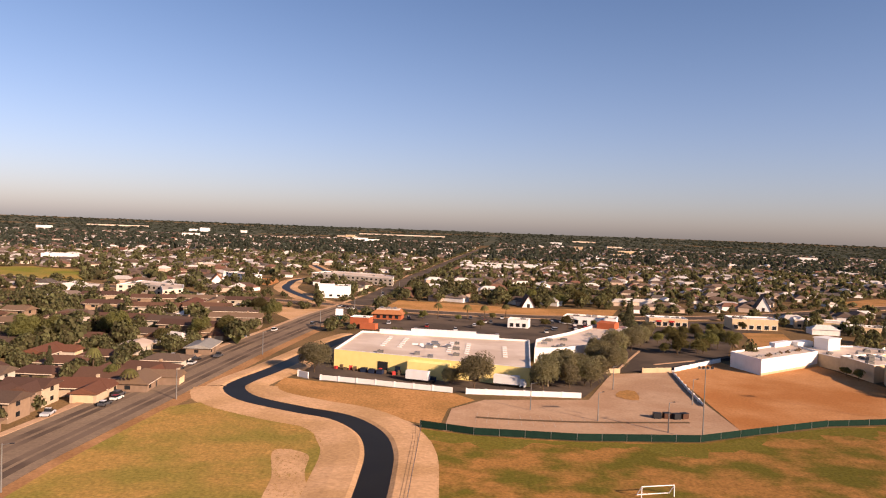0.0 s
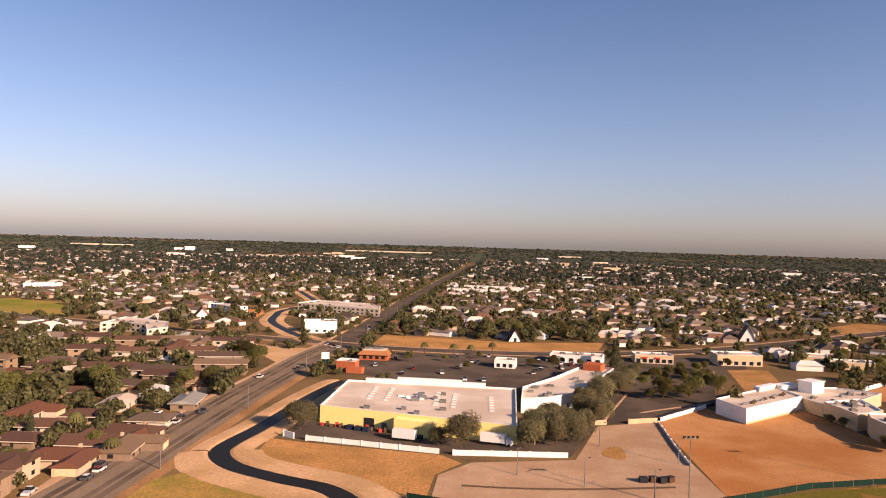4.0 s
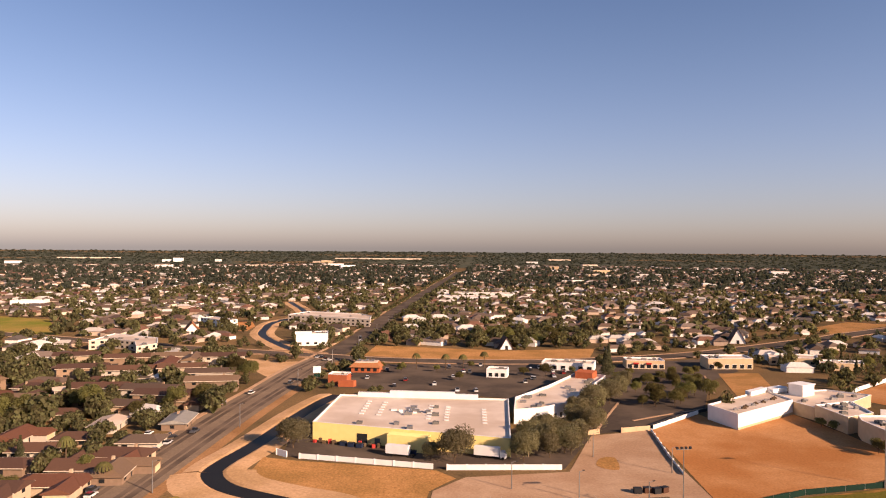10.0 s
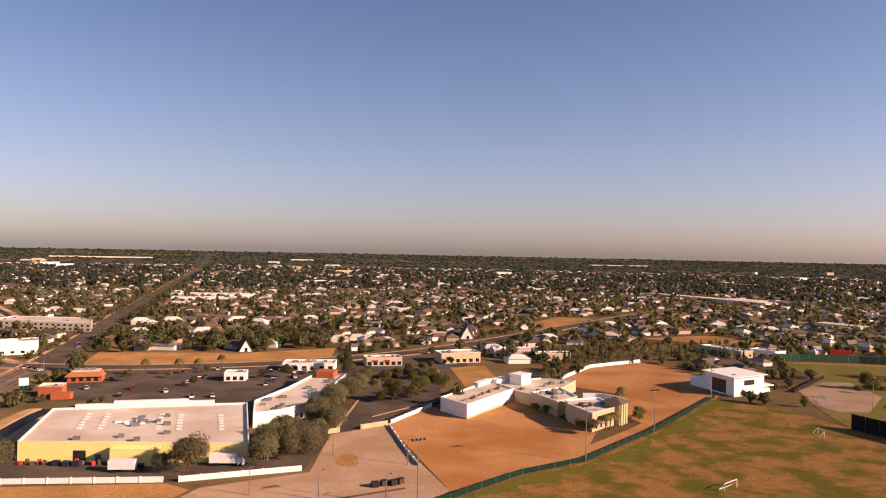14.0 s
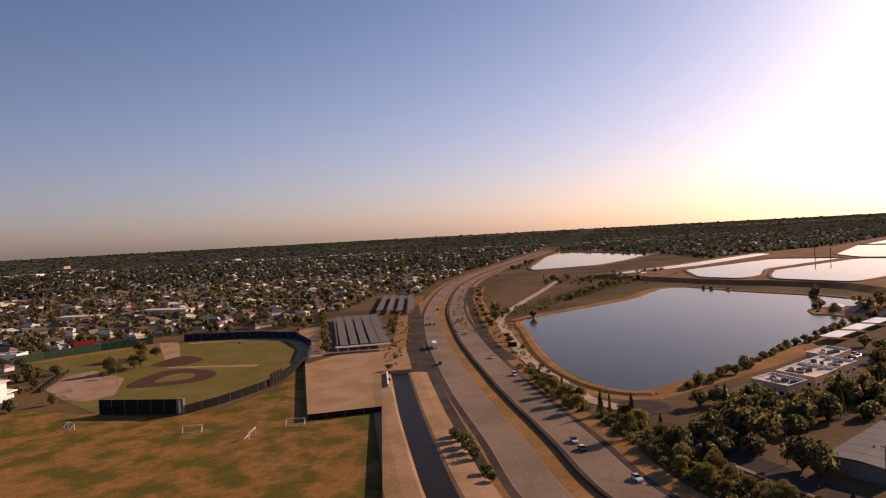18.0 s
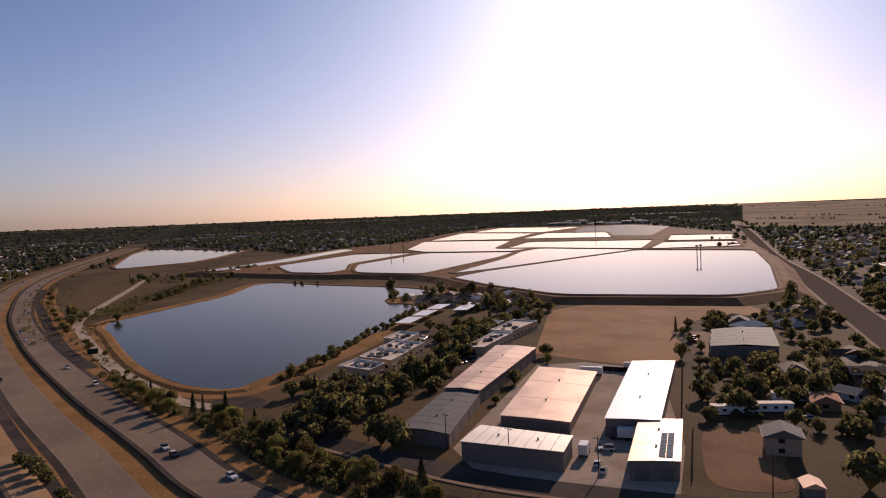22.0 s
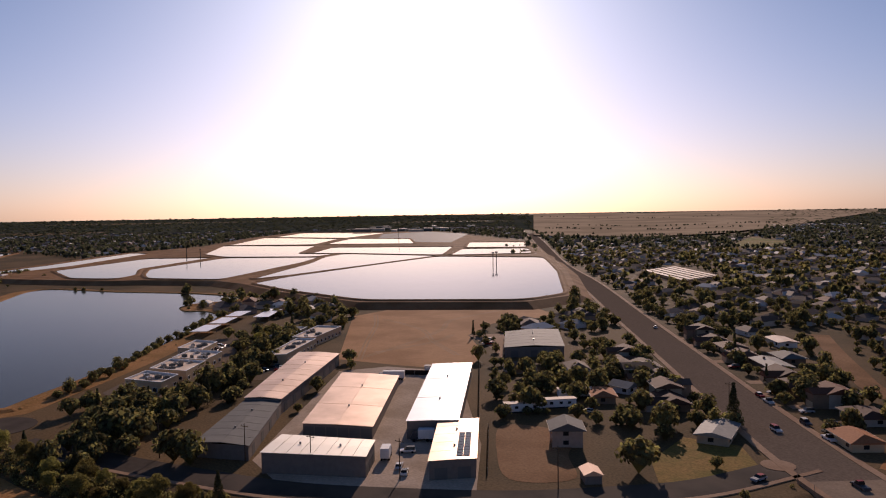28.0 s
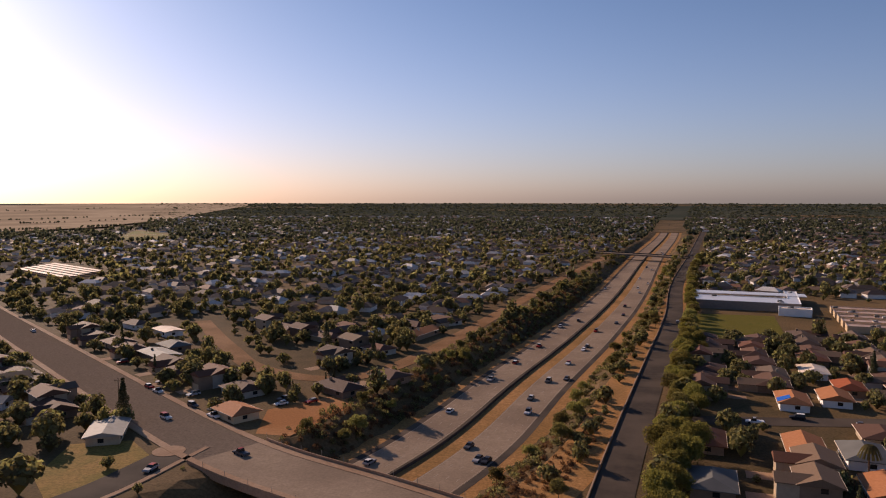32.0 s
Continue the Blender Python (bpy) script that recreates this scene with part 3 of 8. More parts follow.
patch("school_dirt_lot", DIRT_LOT, 0.07, M_DIRT, "bare orange dirt lot beside the school", "field")
patch("concrete_lot", CONCRETE_LOT, 0.1, M_LOT, "pale empty concrete parking lot", "pavement")
patch("brown_field", BROWN_FIELD, 0.07, M_DIRT, "bare brown field behind a white wall", "field")
patch("vacant_strip", VACANT, 0.07, M_DRY, "vacant strip of dry brown grass", "field")
patch("plaza_lot", PLAZA, 0.08, M_ASPH, "dark asphalt car park of a shopping plaza", "pavement")
patch("church_lot", ASPHALT_LOT, 0.09, M_ASPH, "dark asphalt car park with planted islands", "pavement")
patch("store_yard", STORE_LOT, 0.11, M_ASPH, "dark loading yard behind the store", "pavement")
patch("walled_lot", WALLED_LOT, 0.1, M_SAND, "bare pale dirt lot inside a wall", "field")
patch("industrial_yard", YARD, 0.08, M_YARD, "pale concrete yard between metal sheds", "pavement")
patch("corner_lot", [(104, -198), (112, -222), (102, -236), (90, -254), (84, -246), (89, -215), (93, -198)], 0.05, M_DIRT, "bare brown dirt lot at the road corner", "field")
patch("dust_field", DUST_FIELD, 0.06, M_DUST, "bare dusty field with wheel tracks", "field")
s = Shape()
AZ = np.radians(np.linspace(128.4, 152.0, 30))
RR = [(1.0, 0), (1.2, 0), (1.4, 0), (1.6, 0), (1.8, 0), (2.0, 0), (2.2, 0), (2.5, 0)]
for a in AZ:
    r0 = float(np.interp(math.degrees(a), [128.4, 129.4, 133.2, 136.6, 142.0, 147.0, 152.0], [2000, 1900, 1850, 1790, 2000, 2700, 4300]))
    for k, _ in RR:
        r = min(r0 * k, 4700)
        s.v.append((math.sin(a) * r, math.cos(a) * r, float(land_z(math.sin(a) * r, math.cos(a) * r)) + 4.0))
s.f = [(i * 8 + j, i * 8 + j + 1, (i + 1) * 8 + j + 1, (i + 1) * 8 + j) for i in range(29) for j in range(7)]
structure("far_brown_land", s, M_FARLAND, "far open land of dry grass", "field")
s = Shape()
for i in range(126):
    a = radians(-44 + 2 * i)
    for r in (2620, 3000, 3400, 3800, 4200, 4550, 4890):
        s.v.append((math.sin(a) * r, math.cos(a) * r, float(land_z(math.sin(a) * r, math.cos(a) * r)) + 1.2))
s.f = [(i * 7 + j, i * 7 + j + 1, (i + 1) * 7 + j + 1, (i + 1) * 7 + j) for i in range(125) for j in range(6)]
structure("wooded_land", s, M_CANOPY, "far wooded land below the horizon", "woodland")
patch("clinic_field", [(143, 346), (160, 417), (184, 419), (172, 375)], 0.1, M_DRY, "dry brown lot beside the car park", "field")
patch("street_field", [(376, 528), (455, 536), (460, 462), (420, 471)], 0.08, M_DRY, "dry vacant field behind the ball park", "field")
patch("street_field_two", [(335, 600), (372, 648), (438, 700), (407, 726), (335, 662)], 0.08, M_DRY, "dry vacant field among houses", "field")
patch("far_park", [(858, -1124), (1080, -1494), (888, -1338), (749, -1096)], 0.3, M_GREEN, "far green park lawn", "field")
patch("school_lawn", [(-35, -388), (-43, -475), (-95, -475), (-87, -406)], 0.08, M_TURFGREEN, "mown green school lawn", "field")
patch("north_park", [(-560, 560), (-435, 735), (-372, 706), (-300, 585)], 0.08, M_GREEN, "green park lawn", "field")
patch("canal_corner_dirt", [(-128, 470), (-97, 452), (-76, 455), (-80, 395), (-93, 400), (-125, 455)], 0.06, M_SAND, "bare tan dirt beside the canal mouth", "field")
patch("pond_island", [(2012, -1011), (2106, -1226), (1778, -1170), (1320, -824), (1498, -730)], 4.75, M_GREYROOF, "dark dry basin among the ponds", "field")
patch("river_corner_dirt", [(-182, 625), (-160, 618), (-162, 655), (-176, 700), (-200, 690)], 0.06, M_DIRT, "bare dirt beside the far canal", "field")

structure("fence_track", band(smooth([(126, 214), (150, 226.5), (182, 245.5), (215, 268), (256, 296), (285, 318)], 4), [(0.6, 0.09), (9.5, 0.09)]), M_DIRT, "bare dirt track beside the field fence", "path")
patch("ball_park_lane", [(397, 197), (409, 184), (549, 250), (532, 262)], 0.1, M_SAND, "bare lane between ball park and carports", "path")
# bare and green patches in the grass, and the avenue's flat shoulders
patch("meadow_dirt", smooth([(-41, 166), (-33, 164), (-31, 152), (-28, 137), (-35, 134), (-37, 148)], 2, True), 0.075, M_SAND, "worn bare patch in the dry meadow", "field")
gl = smooth([(-8, 189), (5, 185), (31, 183), (63, 186.5), (83, 196.5), (107, 208.5), (134, 215), (183, 244), (254, 294)], 2.5)
gn = rails(gl)
s = Shape()
for i in range(len(gl)):
    w = 6.5 + 3.2 * math.sin(i * 0.31) + 2.4 * math.sin(i * 0.83 + 1) + 1.5 * math.sin(i * 2.1)
    s.v += [(gl[i][0], gl[i][1], 0.075), (gl[i][0] - gn[i][0] * w, gl[i][1] - gn[i][1] * w, 0.075)]
s.f = [(2 * i, 2 * i + 1, 2 * i + 3, 2 * i + 2) for i in range(len(gl) - 1)]
structure("turf_green_strip", s, M_TURFGREEN, "greener strip of turf along the fence", "field")
structure("turf_green_side", band(smooth([(388, 181), (380, 176), (290, 134), (263, 122), (268, 106), (180, 62), (100, 32)], 3), [(-2, 0.078), (5, 0.078)]), M_TURFGREEN, "greener strip of turf beside the lot's fence", "field")
structure("shoulder_west", band(ROAD_W[(ROAD_W[:, 1] > 20) & (ROAD_W[:, 1] < 470)], [(-14.5, 0.03), (-10.3, 0.1)]), M_PALE, "flat gravel shoulder of the avenue", "pavement")
TRACKS = [[(322, -150), (345, -190), (372, -225), (400, -250), (418, -300)], [(318, -146), (360, -170), (410, -200), (455, -222)], [(300, -190), (340, -200), (380, -215), (430, -216)], [(330, -160), (338, -200), (352, -220)]]
for k, q in enumerate(TRACKS):
    for o in (-1.0, 1.0):
        structure("wheel_track", band(smooth(q, 5), [(o - 0.45, 0.078 + 0.004 * k), (o + 0.45, 0.078 + 0.004 * k)]), M_SAND, "pale wheel track in the dusty field", "path")
# roads with kerbs and walks
NEAR_W, FAR_W = ROAD_W[ROAD_W[:, 1] < 480], ROAD_W[ROAD_W[:, 1] > 470]
structure("road_west", band(NEAR_W, [(-10.3, 0.14), (10.3, 0.14)]), M_AVENUE, "wide worn asphalt avenue", "road")
structure("road_west_far", band(FAR_W, [(-8.5, 0.15), (8.5, 0.15)]), M_ASPH, "dark asphalt avenue beyond the crossing", "road")
for nm, o0, o1 in (("lane_track", -7.6, -5.3), ("lane_track_two", -4.3, -2.4), ("lane_track_three", 2.0, 3.9), ("lane_track_four", 5.0, 7.2)):
    structure(nm, band(NEAR_W, [(o0, 0.16), (o1, 0.16)]), M_LANE, "dark tyre-worn lane of the avenue", "road")
structure("street_north", band(STREET, [(-8, 0.13), (8, 0.13)]), M_ASPH, "dark asphalt cross street", "road")
structure("road_east", band(ROAD_E, [(-9.6, 0.13), (9.6, 0.13)]), M_ROAD, "wide tan-grey avenue over the freeway", "road")
structure("road_court", band(ROAD_C, [(-5, 0.12), (5, 0.12)]), M_ASPH, "narrow asphalt street behind the sheds", "road")
structure("street_south", band(STREET_S, [(-4.5, 0.11), (4.5, 0.11)]), M_ASPH, "dark residential street", "road")
structure("frontage_kerb", band(FRONTAGE, [(5.2, 0), (5.2, 0.75), (5.6, 0.75), (5.6, 0)]), M_LOT, "low pale concrete rail beside the frontage road", "kerb")
structure("frontage_road", band(FRONTAGE, [(-5, 0.12), (5, 0.12)]), M_ASPH, "narrow frontage road beside the freeway", "road")
structure("lane_south", band(LANE, [(-4.5, 0.12), (4.5, 0.12)]), M_PALE, "pale dusty residential lane", "road")
for nm, line, o, w in (("walk_west", ROAD_W, 10.3, 2.2), ("walk_north", STREET, 8, 2), ("walk_north_two", STREET, -10, 2),
                       ("walk_east", ROAD_E, 9.6, 2.4), ("walk_east_two", ROAD_E, -12.0, 2.4), ("walk_court", ROAD_C, -7, 1.6)):
    structure(nm, band(line, [(o, 0), (o, 0.28), (o + w, 0.28), (o + w, 0)]), M_LOT, "pale concrete kerb and pavement", "pavement")
s = Shape()
s.prism([(286 + 12 * math.cos(a * math.pi / 12), 2 + 12 * math.sin(a * math.pi / 12)) for a in range(24)], 0.0, 0.13)
structure("turning_circle", s, M_ASPH, "dark asphalt turning circle at the street's end", "road")

# freeway
structure("freeway_west", band(FREEWAY, [(-18, 0.1), (-5, 0.1)]), M_CONC, "pale concrete freeway lanes", "road")
structure("freeway_east", band(FREEWAY, [(4, 0.1), (17, 0.1)]), M_CONC, "pale concrete freeway lanes", "road")
structure("freeway_median", band(FREEWAY, [(-5, 0.06), (1.7, 0.06)]), M_DRY, "dry grass and dirt median strip", "field")
structure("freeway_shoulder", band(FREEWAY, [(2.3, 0.08), (4, 0.08)]), M_ASPH, "dark asphalt shoulder", "road")
structure("freeway_shoulder_two", band(FREEWAY, [(-20.5, 0.08), (-18, 0.08)]), M_ASPH, "dark asphalt shoulder", "road")
structure("freeway_shoulder_three", band(FREEWAY, [(17, 0.08), (19.5, 0.08)]), M_LANE, "worn asphalt shoulder", "road")
structure("freeway_verge", band(FREEWAY, [(19.5, 0.05), (26, 0.0)]), M_DRY, "dry grass verge along the freeway", "field")
structure("freeway_verge_two", band(FREEWAY, [(-26, 0.0), (-20.5, 0.05)]), M_DRY, "dry grass verge along the freeway", "field")
structure("freeway_barrier", band(FREEWAY, [(1.7, 0.0), (1.85, 1.0), (2.15, 1.0), (2.3, 0.0)]), M_ASPH, "low concrete median barrier", "barrier")
s = Shape()
fn = rails(FREEWAY)
for o in (7.6, 11.2, 14.6, -8.4, -12, -15.4):
    for i in range(0, len(FREEWAY) - 1):
        p = FREEWAY[i]
        if np.hypot(p[0], p[1]) > 900:
            continue
        d = (FREEWAY[i + 1] - p)[:2]
        d = d / (np.linalg.norm(d) + 1e-9)
        c = p[:2] + fn[i] * o
        s.add([(c[0] + d[0] * a + fn[i][0] * b, c[1] + d[1] * a + fn[i][1] * b, p[2] + 0.13) for a, b in ((0, -0.06), (2.6, -0.06), (2.6, 0.06), (0, 0.06))], [(0, 1, 2, 3)])
tagged(part("lane_markings", s, M_LINE), "white dashed lane lines on the freeway", "road marking", kind="structure")
s = Shape()
for o in (4.4, 16.6, -5.4, -17.6):
    q = band(FREEWAY[:], [(o - 0.07, 0.125), (o + 0.07, 0.125)])
    s.add(q.v, q.f)
tagged(part("edge_lines", s, M_LINE), "white edge lines on the freeway", "road marking", kind="structure")
RAMP = smooth([(1100, 300, 0), (900, 266, 0), (760, 236, 0), (651, 202, 0), (540, 167, 0), (440, 137, 0), (393, 120, 0), (330, 97, 0), (270, 74, 0), (201, 46, 0)], 6)
structure("side_ramp", band(RAMP, [(-6, 0.115), (5, 0.115)]), M_ASPH, "dark asphalt slip road beside the freeway", "road")
RAMP_E = smooth([(900, 200, 0), (760, 174, 0), (640, 144, 0), (540, 117, 0), (450, 91, 0), (390, 68, 0)], 6)
structure("side_ramp_east", band(RAMP_E, [(-3.5, 0.16), (3.5, 0.16)]), M_ASPH, "dark asphalt slip road by the lake", "road")
structure("verge_lake", band(RAMP_E, [(3.5, 0.05), (14, 0.05)]), M_DRY, "dry grass verge beside the lake", "field")
structure("verge_canal", band(FREEWAY[(FREEWAY[:, 0] > 150) & (FREEWAY[:, 0] < 760) & (FREEWAY[:, 1] > 0)], [(-40, 0.05), (-24.6, 0.05)]), M_DRY, "dry grass verge beside the freeway", "field")
structure("verge_south", band(FREEWAY[(FREEWAY[:, 1] < -150) & (FREEWAY[:, 1] > -900)], [(-52, 6.05), (-37, 6.05)][::1]), M_DRY, "dry grass slope top beside the frontage road", "field")
PATH = smooth([(284, 8), (300, 22), (326, 33), (378, 55), (440, 74), (500, 90), (580, 108), (680, 108), (820, 104), (960, 102)], 5)
structure("lake_path", band(PATH, [(-3.4, 0.2), (3.4, 0.2)]), M_GRAVEL, "pale gravel path round the lake", "path")


# ---------------------------------------------------------------- water
def basin(name, rim, z, label, bank=5.0, height=1.4, closed_material=M_PALE, water=M_POND, base=0.0):
    rim = ccw([tuple(p) for p in np.asarray(rim)[:, :2]])
    tagged(part(name, sheet(rim, z), water), label, "water", kind="structure")
    r = np.array(rim + rim[:2])
    b = band(r, [(0.5, -0.1), (-1.5, height), (-1.5 - bank, height), (-4 - bank, 0)], base)
    structure("bank_" + name, b, closed_material, "bare earth bank round the water", "embankment")


def rounded(poly, r):
    """A polygon with its corners cut round."""
    p = np.array(ccw([tuple(q) for q in poly]), float)
    out = []
    for i in range(len(p)):
        a, b, c = p[i - 1], p[i], p[(i + 1) % len(p)]
        u, v = (a - b), (c - b)
        u, v = u / np.linalg.norm(u) * min(r, np.linalg.norm(u) * 0.4), v / np.linalg.norm(v) * min(r, np.linalg.norm(v) * 0.4)
        for t in (0, 0.25, 0.5, 0.75, 1):
            out.append(b + u * (1 - t) ** 2 + v * t ** 2)
    return np.array(out)


basin("lake", LAKE[:, :2], 0.35, "still dark lake reflecting the sky", 3.8, 0.9, M_DRY, M_WATER)
LEVEE = 4.6
SHRINK = 0.936
PLATEAU = [(742, -212), (640, -217), (525, -241), (446, -347), (458, -410), (636, -553), (796, -668), (856, -705), (905, -745), (950, -770), (1290, -1015), (1500, -1090), (2250, -1330), (2640, -960), (2200, -660), (1690, -400), (1520, -208), (1225, -42), (1060, 64), (1020, 20), (930, -55), (872, -108), (858, -138), (792, -200)]
pl = [(x * SHRINK, y * SHRINK) for x, y in ccw(PLATEAU)]
s = Shape()
low = inset(pl, -11.0)
n = len(pl)
s.v = [(x, y, LEVEE) for x, y in pl] + [(x, y, -0.1) for x, y in low]
s.f = [tuple(range(n))] + [(n + i, n + (i + 1) % n, (i + 1) % n, i) for i in range(n)]
structure("pond_levee", s, M_PALE, "bare earth levee that carries the settling ponds", "embankment")
for k, p in PONDS.items():
    far = np.hypot(*np.mean(p, 0)) > 1100
    if k == "l":
        basin("pond_" + k, rounded(p, 16), 0.5, "shallow settling pond mirroring the bright sky", 4.0, 1.6, M_PALE)
    else:
        basin("pond_" + k, rounded([(x * SHRINK, y * SHRINK) for x, y in p], 15), LEVEE + 0.35, "shallow settling pond mirroring the bright sky", 2.2 if not far else 3.4, 1.1, M_PALE, base=LEVEE)


structure("lake_margin", band(np.vstack([LAKE, LAKE[:2]])[:, :2], [(-14, 0.045), (-4, 0.045)][::-1]), M_DRY, "dry grass margin round the lake", "field")


def canal(name, path, w, label, wide=8.0):
    structure(name, band(path, [(-w, 0.18), (w, 0.18)]), M_CANAL, label, "water")
    for sgn, q in ((1, "left"), (-1, "right")):
        prof = [(w - 0.6, 0.05), (w + 0.9, 0.5), (w + wide * 0.7, 0.42), (w + wide + 2.5, 0.0)]
        prof = prof if sgn > 0 else [(-a, b) for a, b in prof[::-1]]
        structure(name + "_bank_" + q, band(path, prof), M_SAND, "bare tan dirt bank of the canal", "embankment")


canal("canal_west", CANAL[CANAL[:, 1] > 226], 3.3, "dark irrigation canal beside the avenue", 4.0)
canal("canal_bend", CANAL[CANAL[:, 1] < 230], 3.5, "dark irrigation canal winding between wide dirt banks", 8.0)
canal("canal_north", CANAL_N, 3.4, "far irrigation canal with dirt banks", 4.0)
canal("canal_east", CANAL_E, 4.5, "straight dark irrigation canal")


# ---------------------------------------------------------------- bulk tools
def bulk(name, verts, faces):
    """A mesh from an array of points and an array of equal faces."""
    me = bpy.data.meshes.new(name)
    verts, faces = np.asarray(verts, np.float32), np.asarray(faces, np.int32)
    n, k = faces.shape
    me.vertices.add(len(verts))
    me.vertices.foreach_set("co", verts.ravel())
    me.loops.add(n * k)
    me.loops.foreach_set("vertex_index", faces.ravel())
    me.polygons.add(n)
    me.polygons.foreach_set("loop_start", np.arange(0, n * k, k, dtype=np.int32))
    me.polygons.foreach_set("loop_total", np.full(n, k, np.int32))
    me.polygons.foreach_set("use_smooth", np.zeros(n, dtype=bool))
    me.update(calc_edges=True)
    return me


def spread(templates, pick, x, y, z, scale, turn, tall=None):
    """Joins many turned and scaled copies of small templates into one set of points and faces."""
    V, F, o = [], [], 0
    tall = scale if tall is None else tall
    for k, (tv, tf) in enumerate(templates):
        m = pick == k
        n = int(m.sum())
        if not n:
            continue
        c, s = np.cos(turn[m])[:, None], np.sin(turn[m])[:, None]
        px = (tv[None, :, 0] * c - tv[None, :, 1] * s) * scale[m][:, None] + x[m][:, None]
        py = (tv[None, :, 0] * s + tv[None, :, 1] * c) * scale[m][:, None] + y[m][:, None]
        pz = tv[None, :, 2] * tall[m][:, None] + z[m][:, None]
        V.append(np.stack([px, py, pz], 2).reshape(-1, 3))
        F.append((tf[None] + (np.arange(n) * len(tv))[:, None, None] + o).reshape(-1, tf.shape[1]))
        o += n * len(tv)
    return np.vstack(V), np.vstack(F)


rng = np.random.default_rng(7)


def leaf_quads(centres, normals, size, flat=0.55):
    """Small bent leaf clumps: one quad each, tipped at random about its outward way."""
    n = len(centres)
    r = rng.normal(size=(n, 3))
    nn = normals + flat * r
    nn /= np.linalg.norm(nn, axis=1)[:, None] + 1e-9
    u = np.cross(nn, rng.normal(size=(n, 3)))
    u /= np.linalg.norm(u, axis=1)[:, None] + 1e-9
    w = np.cross(nn, u)
    sz = size * rng.uniform(0.6, 1.35, (n, 1))
    a = rng.uniform(0.55, 1.0, (n, 1))
    v = np.stack([centres - u * sz - w * sz * a * 0.6, centres + u * sz * 0.7 - w * sz * a, centres + u * sz + w * sz * a * 0.7, centres - u * sz * 0.6 + w * sz * a], 1).reshape(-1, 3)
    f = np.arange(4 * n).reshape(n, 4)
    return v, f


def crown_points(lobes, per):
    """Points on the skins of several overlapping lobes (x, y, z, radius, flattening)."""
    C, N = [], []
    for x, y, z, r, fl in lobes:
        d = rng.normal(size=(per, 3))
        d[:, 2] = np.abs(d[:, 2]) * 1.0 - 0.45 * (rng.random(per) < 0.45)
        d /= np.linalg.norm(d, axis=1)[:, None]
        k = r * rng.uniform(0.72, 1.08, (per, 1))
        C.append(np.array([x, y, z]) + d * k * np.array([1, 1, fl]))
        N.append(d)
    return np.vstack(C), np.vstack(N)


def tree(name, height, width, foliage, label, at, lobes=9, per=62, leaf=0.55, kind="round", category="tree"):
    """A tapered trunk that forks into limbs, and a crown of many small leaf clumps."""
    t = thing(name, label, category, at=at)
    tr = Shape()
    base = height * (0.2 if kind == "round" else 0.1)
    r0 = 0.035 * height * 0.6
    tr.tube((0, 0, -0.3), (0.1, 0, base), r0, r0 * 0.7, 7)
    L = []
    if kind == "cone":
        tr.tube((0.1, 0, base), (0, 0, height * 0.95), r0 * 0.7, 0.04, 6)
        for i in range(lobes):
            q = i / (lobes - 1)
            a = rng.uniform(0, 6.28)
            rr = width * 0.5 * (1 - 0.85 * q)
            L.append((math.cos(a) * rr * 0.18, math.sin(a) * rr * 0.18, base + (height - base) * q * 0.95, max(rr, 0.5), 0.8))
    else:
        for i in range(lobes):
            a = i * 2.4 + rng.uniform(-0.4, 0.4)
            q = rng.uniform(0.15, 1.0) if i else 0
            rad = width * 0.33 * math.sqrt(q) * (1.0 if kind == "round" else 0.7)
            zz = base + (height - base) * (0.25 + 0.5 * rng.random() if i else 0.62)
            lr = width * rng.uniform(0.19, 0.3)
            L.append((math.cos(a) * rad, math.sin(a) * rad, zz, lr, rng.uniform(0.75, 1.05)))
            if i < 5:
                tr.tube((0.1, 0, base * 0.95), (math.cos(a) * rad * 0.85, math.sin(a) * rad * 0.85, zz), r0 * 0.45, 0.05, 5)
    part("trunk", tr, M_TRUNK, t)
    C, N = crown_points(L, per)
    v, f = leaf_quads(C, N, leaf)
    part("crown", bulk("crown", v, f), foliage, t)
    return t


def palm(at):
    t = thing("palm_tree", "tall slim palm tree with a drooping crown", "tree", at=at)
    part("trunk", Shape().tube((0, 0, -0.2), (0.2, 0, 9), 0.25, 0.18, 7), M_TRUNK, t)
    s = Shape()
    for i in range(16):
        a = i * 0.393
        for j in range(4):
            r0, r1 = j * 0.7, (j + 1) * 0.7
            z0, z1 = 9 + 0.5 * math.sin(j * 0.8) - 0.16 * j * j, 9 + 0.5 * math.sin((j + 1) * 0.8) - 0.16 * (j + 1) ** 2
            c, sn, w = math.cos(a), math.sin(a), 0.32
            s.add([(c * r0 - sn * w, sn * r0 + c * w, z0 - 0.12), (c * r0, sn * r0, z0), (c * r1, sn * r1, z1), (c * r1 - sn * w, sn * r1 + c * w, z1 - 0.12),
                   (c * r0 + sn * w, sn * r0 - c * w, z0 - 0.12), (c * r1 + sn * w, sn * r1 - c * w, z1 - 0.12)], [(0, 1, 2, 3), (1, 4, 5, 2)])
    part("crown", s, M_LEAF, t)
    return t


